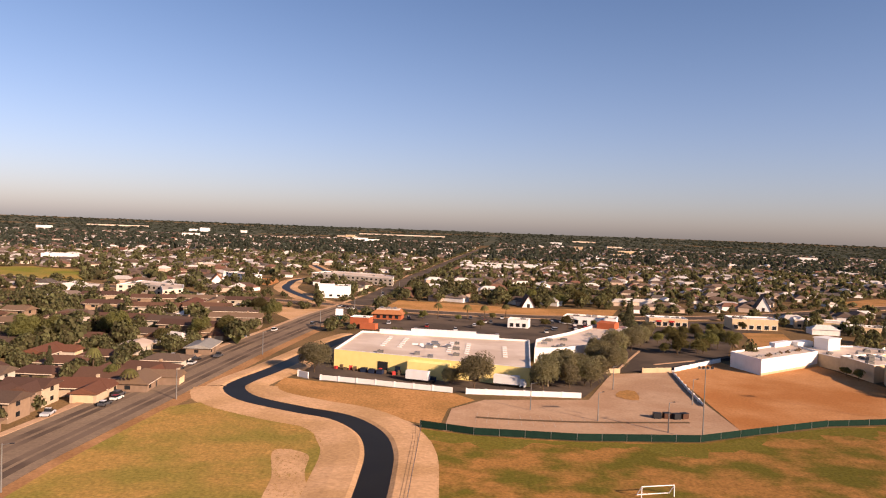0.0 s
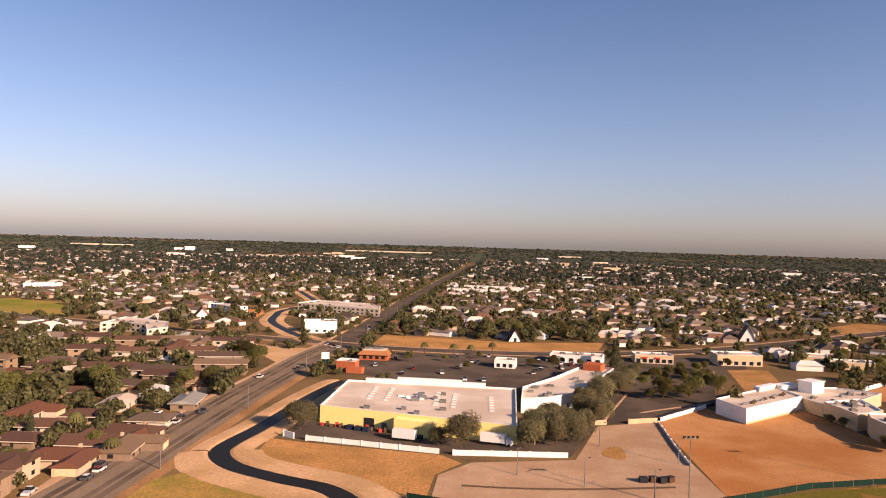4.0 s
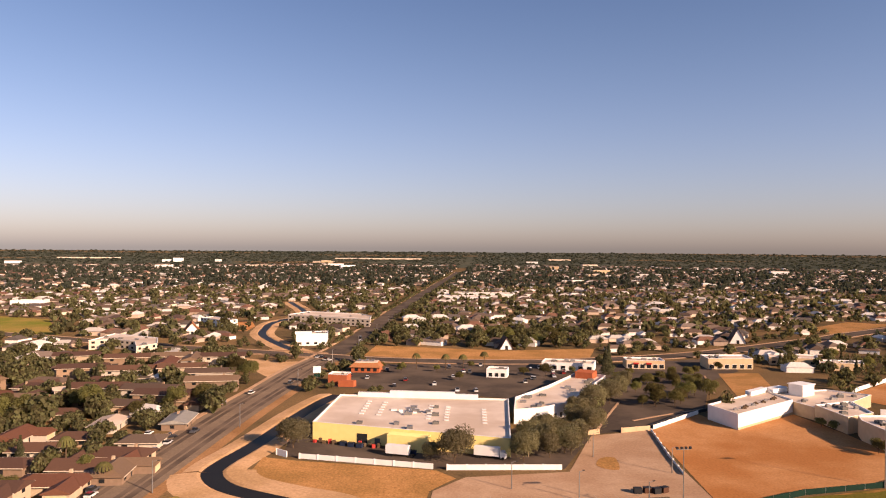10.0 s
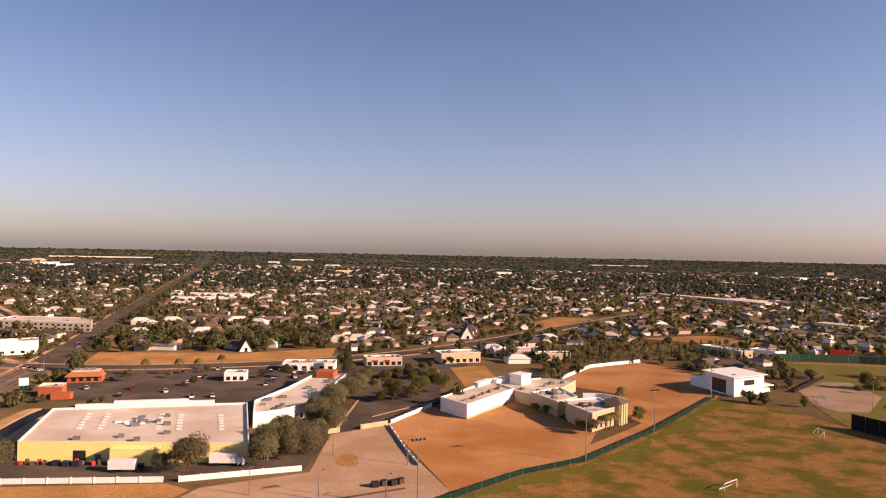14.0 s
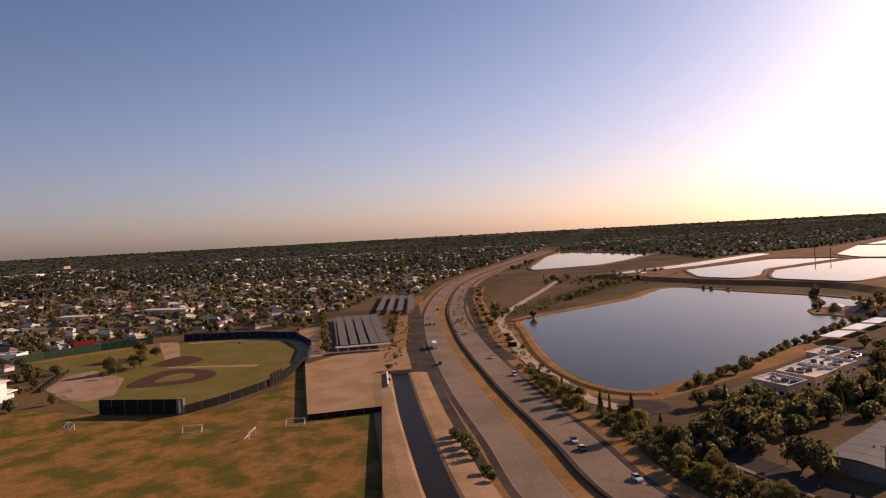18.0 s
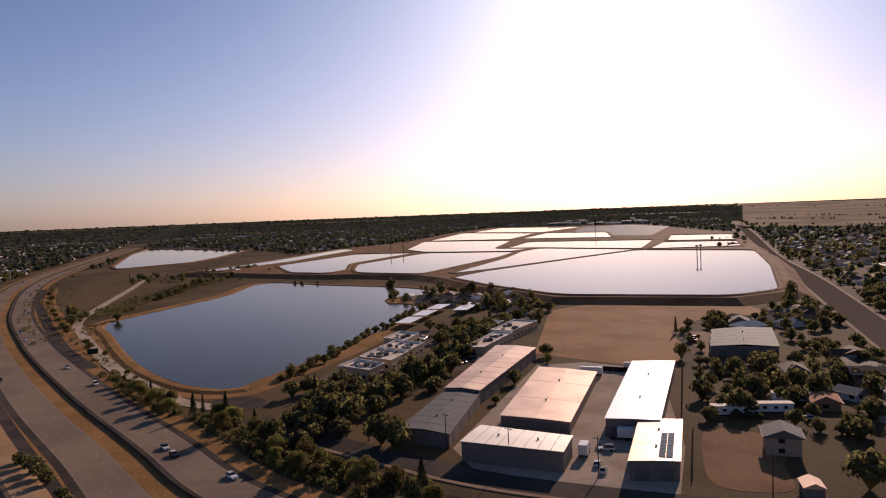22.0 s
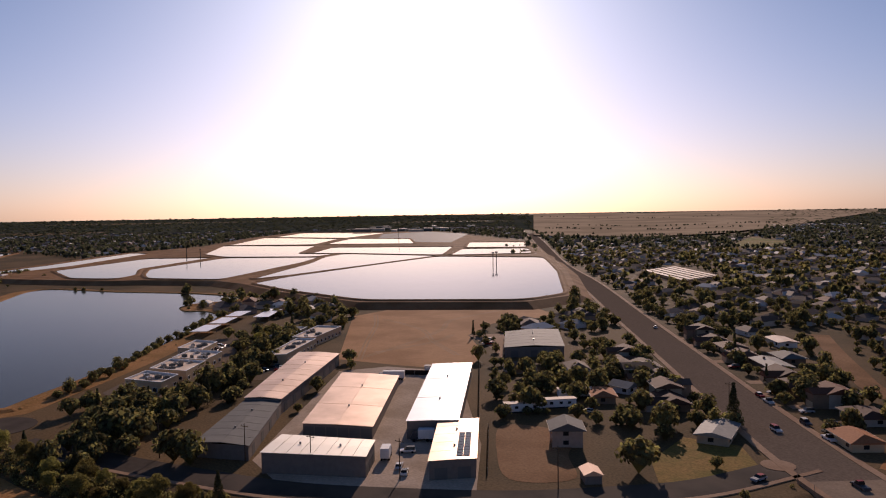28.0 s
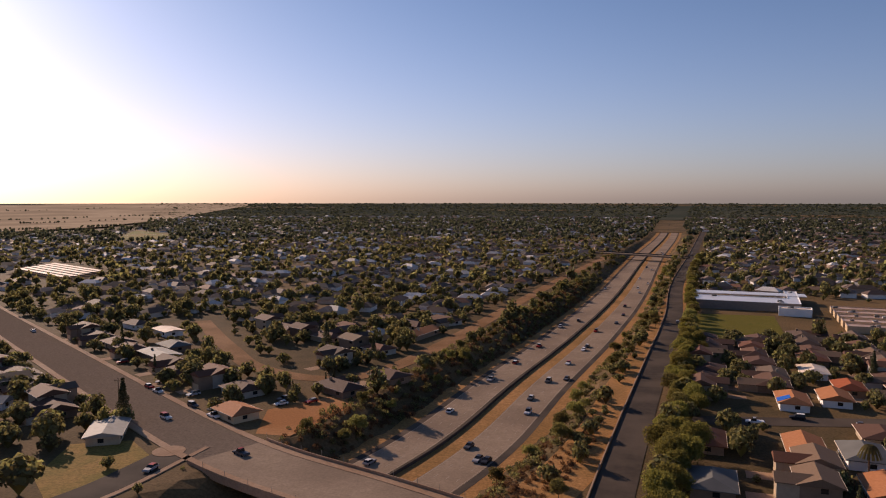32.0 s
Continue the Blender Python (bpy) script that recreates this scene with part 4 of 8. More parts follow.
HOME = pose(0, 0, -60)
TREES = {
    "round": [tree("street_tree", 9, 8.5, M_LEAF, "round dark green broadleaf street tree", HOME, 15, 330, 0.17),
              tree("shade_tree", 11, 9, M_LEAF, "tall uneven dark green broadleaf tree", HOME, 17, 330, 0.18),
              tree("garden_tree", 7, 7, M_LEAF, "low spreading green garden tree", HOME, 14, 300, 0.16)],
    "olive": [tree("grey_green_tree", 10, 11, M_OLIVE, "large dense grey-green tree beside the store yard", HOME, 22, 400, 0.18, "low"),
              tree("grey_green_tree", 9, 8.5, M_OLIVE, "grey-green tree in a close row", HOME, 20, 380, 0.18, "low")],
    "cone": [tree("conifer", 13, 5, M_PINE, "dark pointed conifer among the houses", HOME, 14, 240, 0.17, "cone"),
             tree("cypress", 10, 2.8, M_PINE, "slim dark cypress in a row", HOME, 12, 130, 0.17, "cone")],
    "lime": [tree("yellow_green_tree", 9, 8.5, M_LIME, "full yellow-green roadside tree", HOME, 16, 330, 0.17)],
    "shrub": [tree("shrub", 2.6, 3.4, M_LEAF, "low scrubby green shrub", HOME, 8, 90, 0.17, category="shrub"),
              tree("shrub", 3.6, 4.4, M_OLIVE, "dusty grey-green shrub on dry earth", HOME, 9, 90, 0.19, category="shrub")],
}
USED = {}
COUNT, EXTRA = {}, []


CORNER_LOT = [(104, -198), (112, -222), (102, -236), (90, -254), (84, -246), (89, -215), (93, -198)]
CLEAR = [YARD, DUST_FIELD, CORNER_LOT, [(188, -54), (168, -82), (185, -94), (212, -68)], [(222, -44), (200, -60), (247, -88), (312, -138), (332, -119), (256, -68)], [(158, -88), (150, -106), (188, -132), (270, -184), (285, -150), (195, -95)]]


def plant(kind, x, y, k=1.0, z=0.0, which=None):
    if any(inside(c, np.array([x]), np.array([y]))[0] for c in CLEAR):
        return
    lst = TREES[kind]
    ob = lst[int(rng.integers(len(lst))) if which is None else which]
    COUNT[ob.name] = COUNT.get(ob.name, 0) + 1
    if COUNT[ob.name] > 95:
        EXTRA.append((x, y, z, k * (4.4 if kind != "shrub" else 1.9)))
        return
    m = Matrix.Translation((x, y, z)) @ Matrix.Rotation(rng.uniform(0, 6.28), 4, "Z") @ Matrix.Diagonal((k * rng.uniform(0.9, 1.1), k * rng.uniform(0.9, 1.1), k * rng.uniform(0.9, 1.15), 1))
    if ob.name not in USED:
        USED[ob.name] = 1
        ob.matrix_basis = m
        return ob
    c = copy_thing(ob, Matrix())
    c.matrix_basis = m
    return c


# ---------------------------------------------------------------- buildings
def edge_frame(p, q):
    a, b = Vector((*p, 0)), Vector((*q, 0))
    d = (b - a)
    ln = d.length
    d.normalize()
    return a, d, Vector((d.y, -d.x, 0)), ln


def opening(t, poly, e, at, w, z0, z1, material, name="window", out=0.05, label="", framed=True):
    """A framed pane or door on wall e of a footprint, at a fraction of its length."""
    a, d, n, ln = edge_frame(poly[e], poly[(e + 1) % len(poly)])
    c = a + d * ln * at
    s = Shape()
    for k0, k1, o in ((-w / 2, w / 2, out),):
        p = [c + d * k0 - n * 0.1, c + d * k1 - n * 0.1, c + d * k1 + n * o, c + d * k0 + n * o]
        s.prism([(v.x, v.y) for v in p], z0, z1)
    ob = part(name, s, material, t, label)
    if name == "window" and framed:
        f = Shape()
        for k0, k1, za, zb in ((-w / 2 - 0.12, -w / 2, z0 - 0.1, z1 + 0.1), (w / 2, w / 2 + 0.12, z0 - 0.1, z1 + 0.1), (-w / 2, w / 2, z0 - 0.12, z0), (-w / 2, w / 2, z1, z1 + 0.12)):
            p = [c + d * k0 - n * 0.05, c + d * k1 - n * 0.05, c + d * k1 + n * (out + 0.06), c + d * k0 + n * (out + 0.06)]
            f.prism([(v.x, v.y) for v in p], za, zb)
        part("frame", f, M_WHITE, ob)
    return ob


def building(name, poly, h, wall, roof, label, category="building", parapet=0.7, units=0, group="", bands=0):
    """A flat-roofed building with a parapet, coping, roof plant and rows of windows."""
    t = thing(name, label, category, group)
    p = ccw(poly)
    q = inset(p, 0.35)
    part("wall", Shape().prism(p, -0.2, h, False), wall, t)
    part("roof", Shape().prism(q, h - parapet - 0.2, h - parapet), roof, t)
    cop = Shape()
    n = len(p)
    o = inset(p, -0.06)
    for i in range(n):
        j = (i + 1) % n
        cop.add([(*o[i], h), (*o[j], h), (*q[j], h), (*q[i], h), (*o[i], h + 0.14), (*o[j], h + 0.14), (*q[j], h + 0.14), (*q[i], h + 0.14),
                 (*q[i], h - parapet - 0.1), (*q[j], h - parapet - 0.1)], [(4, 5, 6, 7), (0, 1, 5, 4), (7, 6, 9, 8)])
    part("parapet", cop, M_WHITE if roof in (M_ROOFW, M_TINW) else roof, t)
    xs, ys = [a for a, b in p], [b for a, b in p]
    k = 0
    ins = inset(p, 2.5)
    for _ in range(units * 12):
        if k >= units:
            break
        x, y = rng.uniform(min(xs), max(xs)), rng.uniform(min(ys), max(ys))
        if inside(ins, np.array([x]), np.array([y]))[0]:
            s = Shape()
            a, b, c = rng.uniform(0.7, 1.5), rng.uniform(0.6, 1.2), rng.uniform(0.7, 1.3)
            z = h - parapet
            s.box(x - a, x + a, y - b, y + b, z, z + c)
            s.box(x - a * 0.6, x - a * 0.1, y - b * 0.4, y + b * 0.4, z + c, z + c + 0.25)
            part("roof_unit", s, M_STEEL if k % 2 else M_GREYROOF, t)
            k += 1
    for bnd in range(bands):
        for e in range(n):
            ln = math.dist(p[e], p[(e + 1) % n])
            m = int(ln / 5)
            for i in range(m):
                opening(t, p, e, (i + 0.5) / m, 2.2, 1.0 + 3.1 * bnd, 2.5 + 3.1 * bnd, M_GLASS, framed=math.hypot(*p[0]) < 420)
    return t


def gable(s, x0, x1, y0, y1, z, rise, over=0.6, hip=0.0):
    """A pitched roof with a ridge along x, overhanging eaves and a real thickness."""
    ym = (y0 + y1) / 2
    a, b, c, d = x0 - over, x1 + over, y0 - over, y1 + over
    t = 0.22
    v = [(a, c, z - 0.15), (b, c, z - 0.15), (b, d, z - 0.15), (a, d, z - 0.15), (a, c, z + t - 0.15), (b, c, z + t - 0.15), (b, d, z + t - 0.15), (a, d, z + t - 0.15), (a + hip, ym, z + rise), (b - hip, ym, z + rise)]
    s.add(v, [(3, 2, 1, 0), (0, 1, 5, 4), (1, 2, 6, 5), (2, 3, 7, 6), (3, 0, 4, 7), (4, 5, 9, 8), (6, 7, 8, 9), (5, 6, 9), (7, 4, 8)])


def house(w, d, h, rise, hip, wing, label, name="house", storeys=1, wall=None, roof=None):
    """A bungalow: stucco walls, pitched roof, wing with garage, doors, windows and chimney."""
    t = thing(name, label, "house", "houses of the suburb", HOME)
    wall, roof = wall or M_WALLS, roof or M_ROOFS
    wl = Shape().box(-w / 2, w / 2, -d / 2, d / 2, -0.3, h)
    rf = Shape()
    gable(rf, -w / 2, w / 2, -d / 2, d / 2, h, rise, 0.85, hip)
    if not hip:
        for x in (-w / 2, w / 2):
            wl.add([(x, -d / 2, h), (x, d / 2, h), (x, 0, h + rise * 0.86)], [(0, 1, 2)])
    part("wall", wl, wall, t)
    part("roof", rf, roof, t)
    for y in (-d / 2 - 0.93, d / 2 + 0.855):
        part("fascia", Shape().box(-w / 2 - 0.9, w / 2 + 0.9, y, y + 0.075, h - 0.17, h + 0.09), M_TRIM, t, "pale painted eaves board")
    if wing:
        ww, wd = wing
        x0 = w / 2 - ww
        part("garage_wall", Shape().box(x0, w / 2 - 0.05, -d / 2 - wd, -d / 2 + 0.5, -0.3, h - 0.05), wall, t)
        g = Shape()
        gable(g, -wd - d / 2, 0.4, -ww / 2, ww / 2, h - 0.05, rise * 0.85, 0.5, 0)
        g.v = [(x0 + ww / 2 + y, x, z) for x, y, z in g.v]
        g.f = [f[::-1] for f in g.f]
        part("garage_roof", g, roof, t)
        y = -d / 2 - wd
        part("garage_door", Shape().box(x0 + 0.7, w / 2 - 0.75, y - 0.06, y + 0.1, 0, 2.2), M_TAN, t, "tan panelled garage door")
        part("driveway", Shape().box(x0 + 0.4, w / 2 - 0.4, y - 6.5, y - 0.05, -0.3, 0.05), M_LOT, t, "pale concrete driveway")
    part("door", Shape().box(-0.5, 0.45, -d / 2 - 0.06, -d / 2 + 0.1, 0, 2.05), M_DARK, t)
    for st in range(storeys):
        z = 0.9 + 2.7 * st
        for x, y, ax in ((-w * 0.33, -d / 2, 0), (-w * 0.3, d / 2, 0), (-w / 2, 0.5, 1), (w / 2, 0.8, 1)):
            s = Shape()
            if ax:
                s.box(x - 0.06, x + 0.06, y - 0.8, y + 0.8, z, z + 1.2)
            else:
                s.box(x - 0.9, x + 0.9, y - 0.06, y + 0.06, z, z + 1.2)
            part("window", s, M_GLASS, t)
    if w > 16.5:
        part("chimney", Shape().box(w * 0.2, w * 0.2 + 0.7, d * 0.1, d * 0.1 + 0.9, h, h + rise + 0.6), M_WALLS, t)
    return t


HOUSES = [house(17, 9.5, 2.7, 2.0, 4.0, (6.4, 6), "single-storey stucco house with a brown hipped roof and garage wing"),
          house(15, 10, 2.7, 2.3, 0, (6.5, 5), "single-storey stucco house with a brown gabled roof"),
          house(17, 10, 2.8, 2.0, 4.5, (6.5, 6), "wide ranch house with a shingled hip roof"),
          house(12, 10, 2.7, 1.7, 3.5, None, "small square bungalow with a low hipped roof"),
          house(11, 9, 5.3, 1.9, 0, (6, 5), "two-storey stucco house with a gabled shingle roof", storeys=2)]
APARTMENTS = [house(24, 10, 5.4, 2.0, 0, None, "two-storey tan apartment block with a brown shingle roof", "apartment_block", 2)]


def settle(lst, x, y, turn, which=None, k=1.0):
    ob = lst[int(rng.integers(len(lst))) if which is None else which]
    m = Matrix.Translation((x, y, 0)) @ Matrix.Rotation(radians(turn), 4, "Z") @ Matrix.Diagonal((k, k, 1, 1))
    if ob.name not in USED:
        USED[ob.name] = 1
        ob.matrix_basis = m
        return ob
    c = copy_thing(ob, Matrix())
    c.matrix_basis = m
    return c


# ---------------------------------------------------------------- the store and its yard
STORE = ccw([(-45.4, 269.5), (-14.2, 259.5), (25, 247), (30.5, 312), (-42, 320)])
store = building("store", STORE, 6.4, M_YELLOW, M_ROOFW, "big-box store with yellow stucco walls and a white flat roof", "store", 0.6, 7)
ux, uy = Vector((70.4, -22.5, 0)).normalized(), Vector((3, 64, 0)).normalized()
o = Vector((-44, 271, 0))
for i in (0.2, 0.75, 2.3, 2.85, 4.0):
    for j in range(6):
        c = o + ux * (12 + i * 13) + uy * (19 + j * 4.6)
        s = Shape()
        p = [c - ux * 0.9 - uy * 0.5, c + ux * 0.9 - uy * 0.5, c + ux * 0.9 + uy * 0.5, c - ux * 0.9 + uy * 0.5]
        s.prism([(v.x, v.y) for v in p], 5.75, 6.15)
        part("skylight", s, M_WHITE, store, "white domed skylight")
for k in range(16):
    c = o + ux * (34 + rng.normal(0, 3.4)) + uy * (30 + rng.normal(0, 2.6))
    w, d, h = rng.uniform(0.4, 1.4), rng.uniform(0.4, 1.0), rng.uniform(0.4, 1.3)
    part("roof_duct", Shape().box(c.x - w, c.x + w, c.y - d, c.y + d, 5.7, 5.8 + h), M_WHITE if k % 3 else M_STEEL, store)
for a0, a1, hh in ((8, 22, 7.6), (22, 50, 8.6), (50, 60, 7.8)):
    c = Vector((-42, 320.3, 0))
    dd = Vector((72.5, -8, 0)).normalized()
    s = Shape()
    nn = Vector((dd.y, -dd.x, 0))
    p = [c + dd * a0 - nn * 1.2, c + dd * a1 - nn * 1.2, c + dd * a1 + nn * 0.9, c + dd * a0 + nn * 0.9]
    s.prism(ccw([(v.x, v.y) for v in p]), 0, hh)
    part("entrance_facade", s, M_WHITE, store, "raised white entrance facade")
DOCK = [(-16, 259), (-2, 254.5), (-3.2, 250.5), (-17.2, 255)]
part("dock_block", Shape().prism(ccw(DOCK), 0, 5.6), M_YELLOW, store, "yellow projecting dock block")
for e, at, w, z1 in ((0, 0.6, 4, 3.6), (0, 0.78, 2, 2.4), (1, 0.52, 3.4, 3.6)):
    opening(store, STORE, e, at, w, 0.2, z1, M_DARK if w > 2.5 else M_GREYROOF, "dock_door", 0.08, "dark roll-up dock door")
for k in range(14):
    a, d, n, ln = edge_frame(STORE[0], STORE[1])
    c = a + d * (3 + k * 1.9) + n * rng.uniform(2.2, 4.5)
    hh = rng.uniform(0.8, 1.8)
    s = Shape().box(-0.6, 0.6, -0.5, 0.5, 0, hh)
    s.box(-0.62, 0.62, -0.52, 0.52, hh * 0.45, hh * 0.5)
    ob = part("crate", s, M_TRUNK if k % 3 else M_RED)
    tagged(ob, "tall banded crate behind the store", "crate", "crates behind the store")
    ob.matrix_basis = pose(c.x, c.y, 0.11, 0, 0, rng.uniform(0, 90))
for k, (x, y) in enumerate(((-30, 259), (-27, 258), (-33, 260.5), (-8, 249))):
    t = thing("dumpster", "blue-grey steel waste container by the dock", "container", "waste containers", pose(x, y, 0.11, 0, 0, -17))
    part("body", Shape().box(-1.1, 1.1, -0.8, 0.8, 0.1, 1.5), M_NAVY, t)
    part("lid", Shape().box(-1.15, 1.15, -0.85, 0.85, 1.5, 1.6), M_DARK, t)

STRIP = [(31, 294), (42, 297), (56, 309), (70, 340), (86, 374), (74, 385), (52, 345), (34, 318)]
strip = building("strip_mall", STRIP, 6.0, M_WHITE, M_ROOFW, "white strip mall bending away beside the store", "shop", 1.0, 14)
for i in range(5):
    opening(strip, ccw(STRIP), 1, (i + 0.5) / 5, 1.6, 0.2, 2.4, M_GREYROOF, "service_door")
part("gabled_front", Shape().prism(ccw([(70, 372), (78, 368), (82, 376), (74, 381)]), 5, 8.2), M_ORANGE, strip, "brown raised corner facade")


def wall_run(name, pts, h, material, label, thick=0.35, post=0.0, category="wall"):
    t = thing(name, label, category)
    for (a, b) in zip(pts, pts[1:]):
        p, d, n, ln = edge_frame(a, b)
        k = max(1, int(ln / 6))
        for i in range(k):
            c0, c1 = p + d * (ln * i / k + 0.02), p + d * (ln * (i + 1) / k - 0.02)
            q = [c0 - n * thick / 2, c1 - n * thick / 2, c1 + n * thick / 2, c0 + n * thick / 2]
            part("panel", Shape().prism(ccw([(v.x, v.y) for v in q]), -0.2, h), material, t)
            if post:
                part("post", Shape().box(c0.x - post, c0.x + post, c0.y - post, c0.y + post, -0.2, h + 0.15), material, t)
    return t


wall_run("yard_wall", [(-54, 249), (-50, 246)], 2.1, M_WHITE, "short white block wall by the store yard", post=0.28)
wall_run("yard_wall", [(-45.5, 244.5), (-1, 233.6)], 1.7, M_WHITE, "long white block wall behind the store yard", post=0.28)
wall_run("yard_wall", [(3.5, 232.6), (40, 233.4)], 1.7, M_WHITE, "white block wall along the concrete lot", post=0.28)
wall_run("lot_wall", [(54, 276), (62, 279)], 1.9, M_TAN, "tan block wall beside the lot's gate", post=0.28)
wall_run("lot_wall", [(71, 281), (83, 285)], 1.9, M_TAN, "tan block wall at the lot's gate", post=0.28)
wall_run("field_wall", [(85, 287), (112, 314)], 1.6, M_WHITE, "low white wall along the dirt lot", post=0.25)
wall_run("field_wall", [(196, 348), (211, 367), (246, 397), (291, 409)], 2.0, M_WHITE, "long white wall round the brown field")
wall_run("lot_fence", [(83, 283), (79, 250), (77, 228)], 1.0, M_WHITE, "row of short white posts at the lot's edge", thick=0.12, post=0.3, category="fence")
wall_run("dark_hedge_wall", [(84, 289), (100, 306), (118, 320)], 1.3, M_DARK, "dark low wall beside the car park", thick=0.6)
wall_run("store_side_wall", [(31.2, 248), (36, 290)], 2.0, M_TAN, "tan wall beside the store's drive")

# ---------------------------------------------------------------- the school
SCH = [(117.8, 286), (153, 314.5), (151, 337), (112.5, 304)]
school = building("school_hall", SCH, 6.2, M_WHITE, M_ROOFW, "long white windowless school hall", "school", 0.5, 0)
for poly, h in ([(139, 324), (150.5, 334), (149.5, 337), (138, 327.5)], 7.6), ([(152, 331), (162, 338), (160, 342), (150.5, 336.5)], 7.4):
    part("raised_parapet", Shape().prism(ccw(poly), 5.4, h), M_WHITE, school, "raised white block on the roof's edge")
for k in range(9):
    f = (k + 0.5) / 9
    x, y = 119 + 30 * f + (k % 2) * 1.2, 294 + 27 * f
    part("roof_vent", Shape().box(x - 0.9, x + 0.9, y - 0.6, y + 0.6, 5.7, 6.3).box(x - 0.3, x + 0.3, y - 0.3, y + 0.3, 6.3, 6.8), M_TRUNK if k % 3 else M_STEEL, school, "rusty roof vent")
part("base_band", Shape().prism(ccw([(117.7, 285.8), (153.2, 314.4), (153.1, 314.9), (117.6, 286.3)]), 0, 0.9), M_TAN, school, "tan band along the wall's foot")
SCH2 = [(153.3, 314.6), (156.5, 303), (175, 311), (196, 330), (182, 342), (164, 338), (151.4, 336.8)]
building("school_wing", SCH2, 5.4, M_TAN, M_ROOFW, "tan school wing with a white flat roof", "school", 0.5, 7)
SCH4 = [(156.3, 302.4), (157.5, 280), (172, 288), (175.5, 310.4)]
building("school_classrooms", SCH4, 6.6, M_TAN, M_ROOFW, "tan stucco classroom block with a pale roof", "school", 0.6, 7)
SCH3 = [(157.5, 252), (174, 260.5), (178, 280), (161, 279.4), (157.6, 271)]
wing = building("school_annexe", SCH3, 7.4, M_TAN, M_ROOFW, "tan stucco school annexe with a white roof", "school", 0.5, 5)
for k in range(4):
    f = 0.16 + 0.2 * k
    opening(wing, ccw(SCH3), 0, f, 1.6, 0.8, 2.6, M_GLASS)
t = thing("curved_school_wall", "curved white parapet wall round a sunken roof court", "wall")
part("wall", band(smooth([(176, 290), (183, 287), (187, 280), (187, 272)], 1.5), [(-0.25, 0), (-0.25, 7.6), (0.25, 7.6), (0.25, 0)]), M_WHITE, t)
t = thing("school_tower", "square stucco tower with a dark tiled roof", "tower")
part("shaft", Shape().prism(ccw([(174.5, 258.5), (181, 262.5), (178, 269), (171.5, 265)]), 0, 9.0), M_TAN, t)
for k in range(3):
    u = 0.2 + 0.3 * k
    x, y = 174.5 + 6.5 * u, 258.5 + 4 * u
    part("buttress", Shape().prism(ccw([(x - 0.5, y - 0.9), (x + 0.6, y - 0.3), (x + 0.3, y + 0.4), (x - 0.8, y - 0.2)]), 0, 8.4), M_TAN, t, "tan stucco pier")
s = Shape()
s.add([(173.8, 256.4, 9.0), (183.2, 262.2, 9.0), (178.7, 271.2, 9.0), (169.4, 265.4, 9.0), (176.3, 263.8, 11.0)], [(3, 2, 1, 0), (0, 1, 4), (1, 2, 4), (2, 3, 4), (3, 0, 4)])
part("roof", s, M_ROOFS, t)
t = thing("school_stair_tower", "white box tower on the school roof", "tower")
part("shaft", Shape().prism(ccw([(163.5, 327), (171, 331.5), (167.5, 337.5), (160, 333)]), 4.6, 9.7), M_WHITE, t)
part("cap", Shape().prism(ccw([(163.2, 326.5), (171.6, 331.5), (167.8, 338.1), (159.4, 333.1)]), 9.7, 10.1), M_WHITE, t)
GYM = ccw([(267, 296), (290, 300), (291, 323), (268, 319)])
gym = building("gymnasium", GYM, 9.5, M_WHITE, M_ROOFW, "tall white gymnasium beside the playing field", "gymnasium", 0.4, 2)
part("roof_slab", Shape().prism(inset(GYM, -1.3), 9.66, 10.05), M_WHITE, gym, "white overhanging roof slab")
part("low_wing", Shape().prism(ccw([(268, 319.2), (288, 322.8), (288.5, 334), (268.5, 331)]), 0, 4.6), M_WHITE, gym, "low white side wing")
part("porch", Shape().prism(ccw([(290.2, 300), (298, 301.5), (299, 319), (291, 319)]), 3.4, 4.0), M_WHITE, gym, "white flat porch roof")
part("porch_wall", Shape().prism(ccw([(290.6, 302), (297, 303), (298, 317), (291.5, 317)]), 0, 2.0), M_WHITE, gym)
opening(gym, GYM, 3, 0.5, 11, 0.8, 7.5, M_ROOFS, "dark_panel", 0.08, "dark brown wall panel")
opening(gym, GYM, 0, 0.5, 8, 5.2, 7.8, M_DARK, "wall_emblem", 0.05, "dark painted emblem")

# ---------------------------------------------------------------- shops along the cross street
t = thing("restaurant", "brick-red restaurant with a tiled mansard roof and white top", "restaurant", at=pose(-40, 420, 0, 0, 0, -4))
part("wall", Shape().box(-8, 8, -6, 6, -0.2, 3.2), M_ORANGE, t)
part("mansard_roof", Shape().add([(-9.2, -7.2, 3.1), (9.2, -7.2, 3.1), (9.2, 7.2, 3.1), (-9.2, 7.2, 3.1), (-6.6, -4.6, 5.4), (6.6, -4.6, 5.4), (6.6, 4.6, 5.4), (-6.6, 4.6, 5.4)], [(3, 2, 1, 0), (0, 1, 5, 4), (1, 2, 6, 5), (2, 3, 7, 6), (3, 0, 4, 7), (4, 5, 6, 7)]), M_TILE, t)
part("flat_top", Shape().box(-6.4, 6.4, -4.4, 4.4, 5.4, 5.75), M_ROOFW, t)
for x in (-4, 0, 3.5):
    part("roof_unit", Shape().box(x - 0.8, x + 0.8, -1, 1, 5.75, 6.7), M_STEEL, t)
for x in (-5, -1.5, 2, 5.5):
    part("window", Shape().box(x - 1, x + 1, -6.06, -5.9, 0.8, 2.6), M_GLASS, t)
t = thing("canal_bridge", "low concrete street bridge over the canal", "bridge")
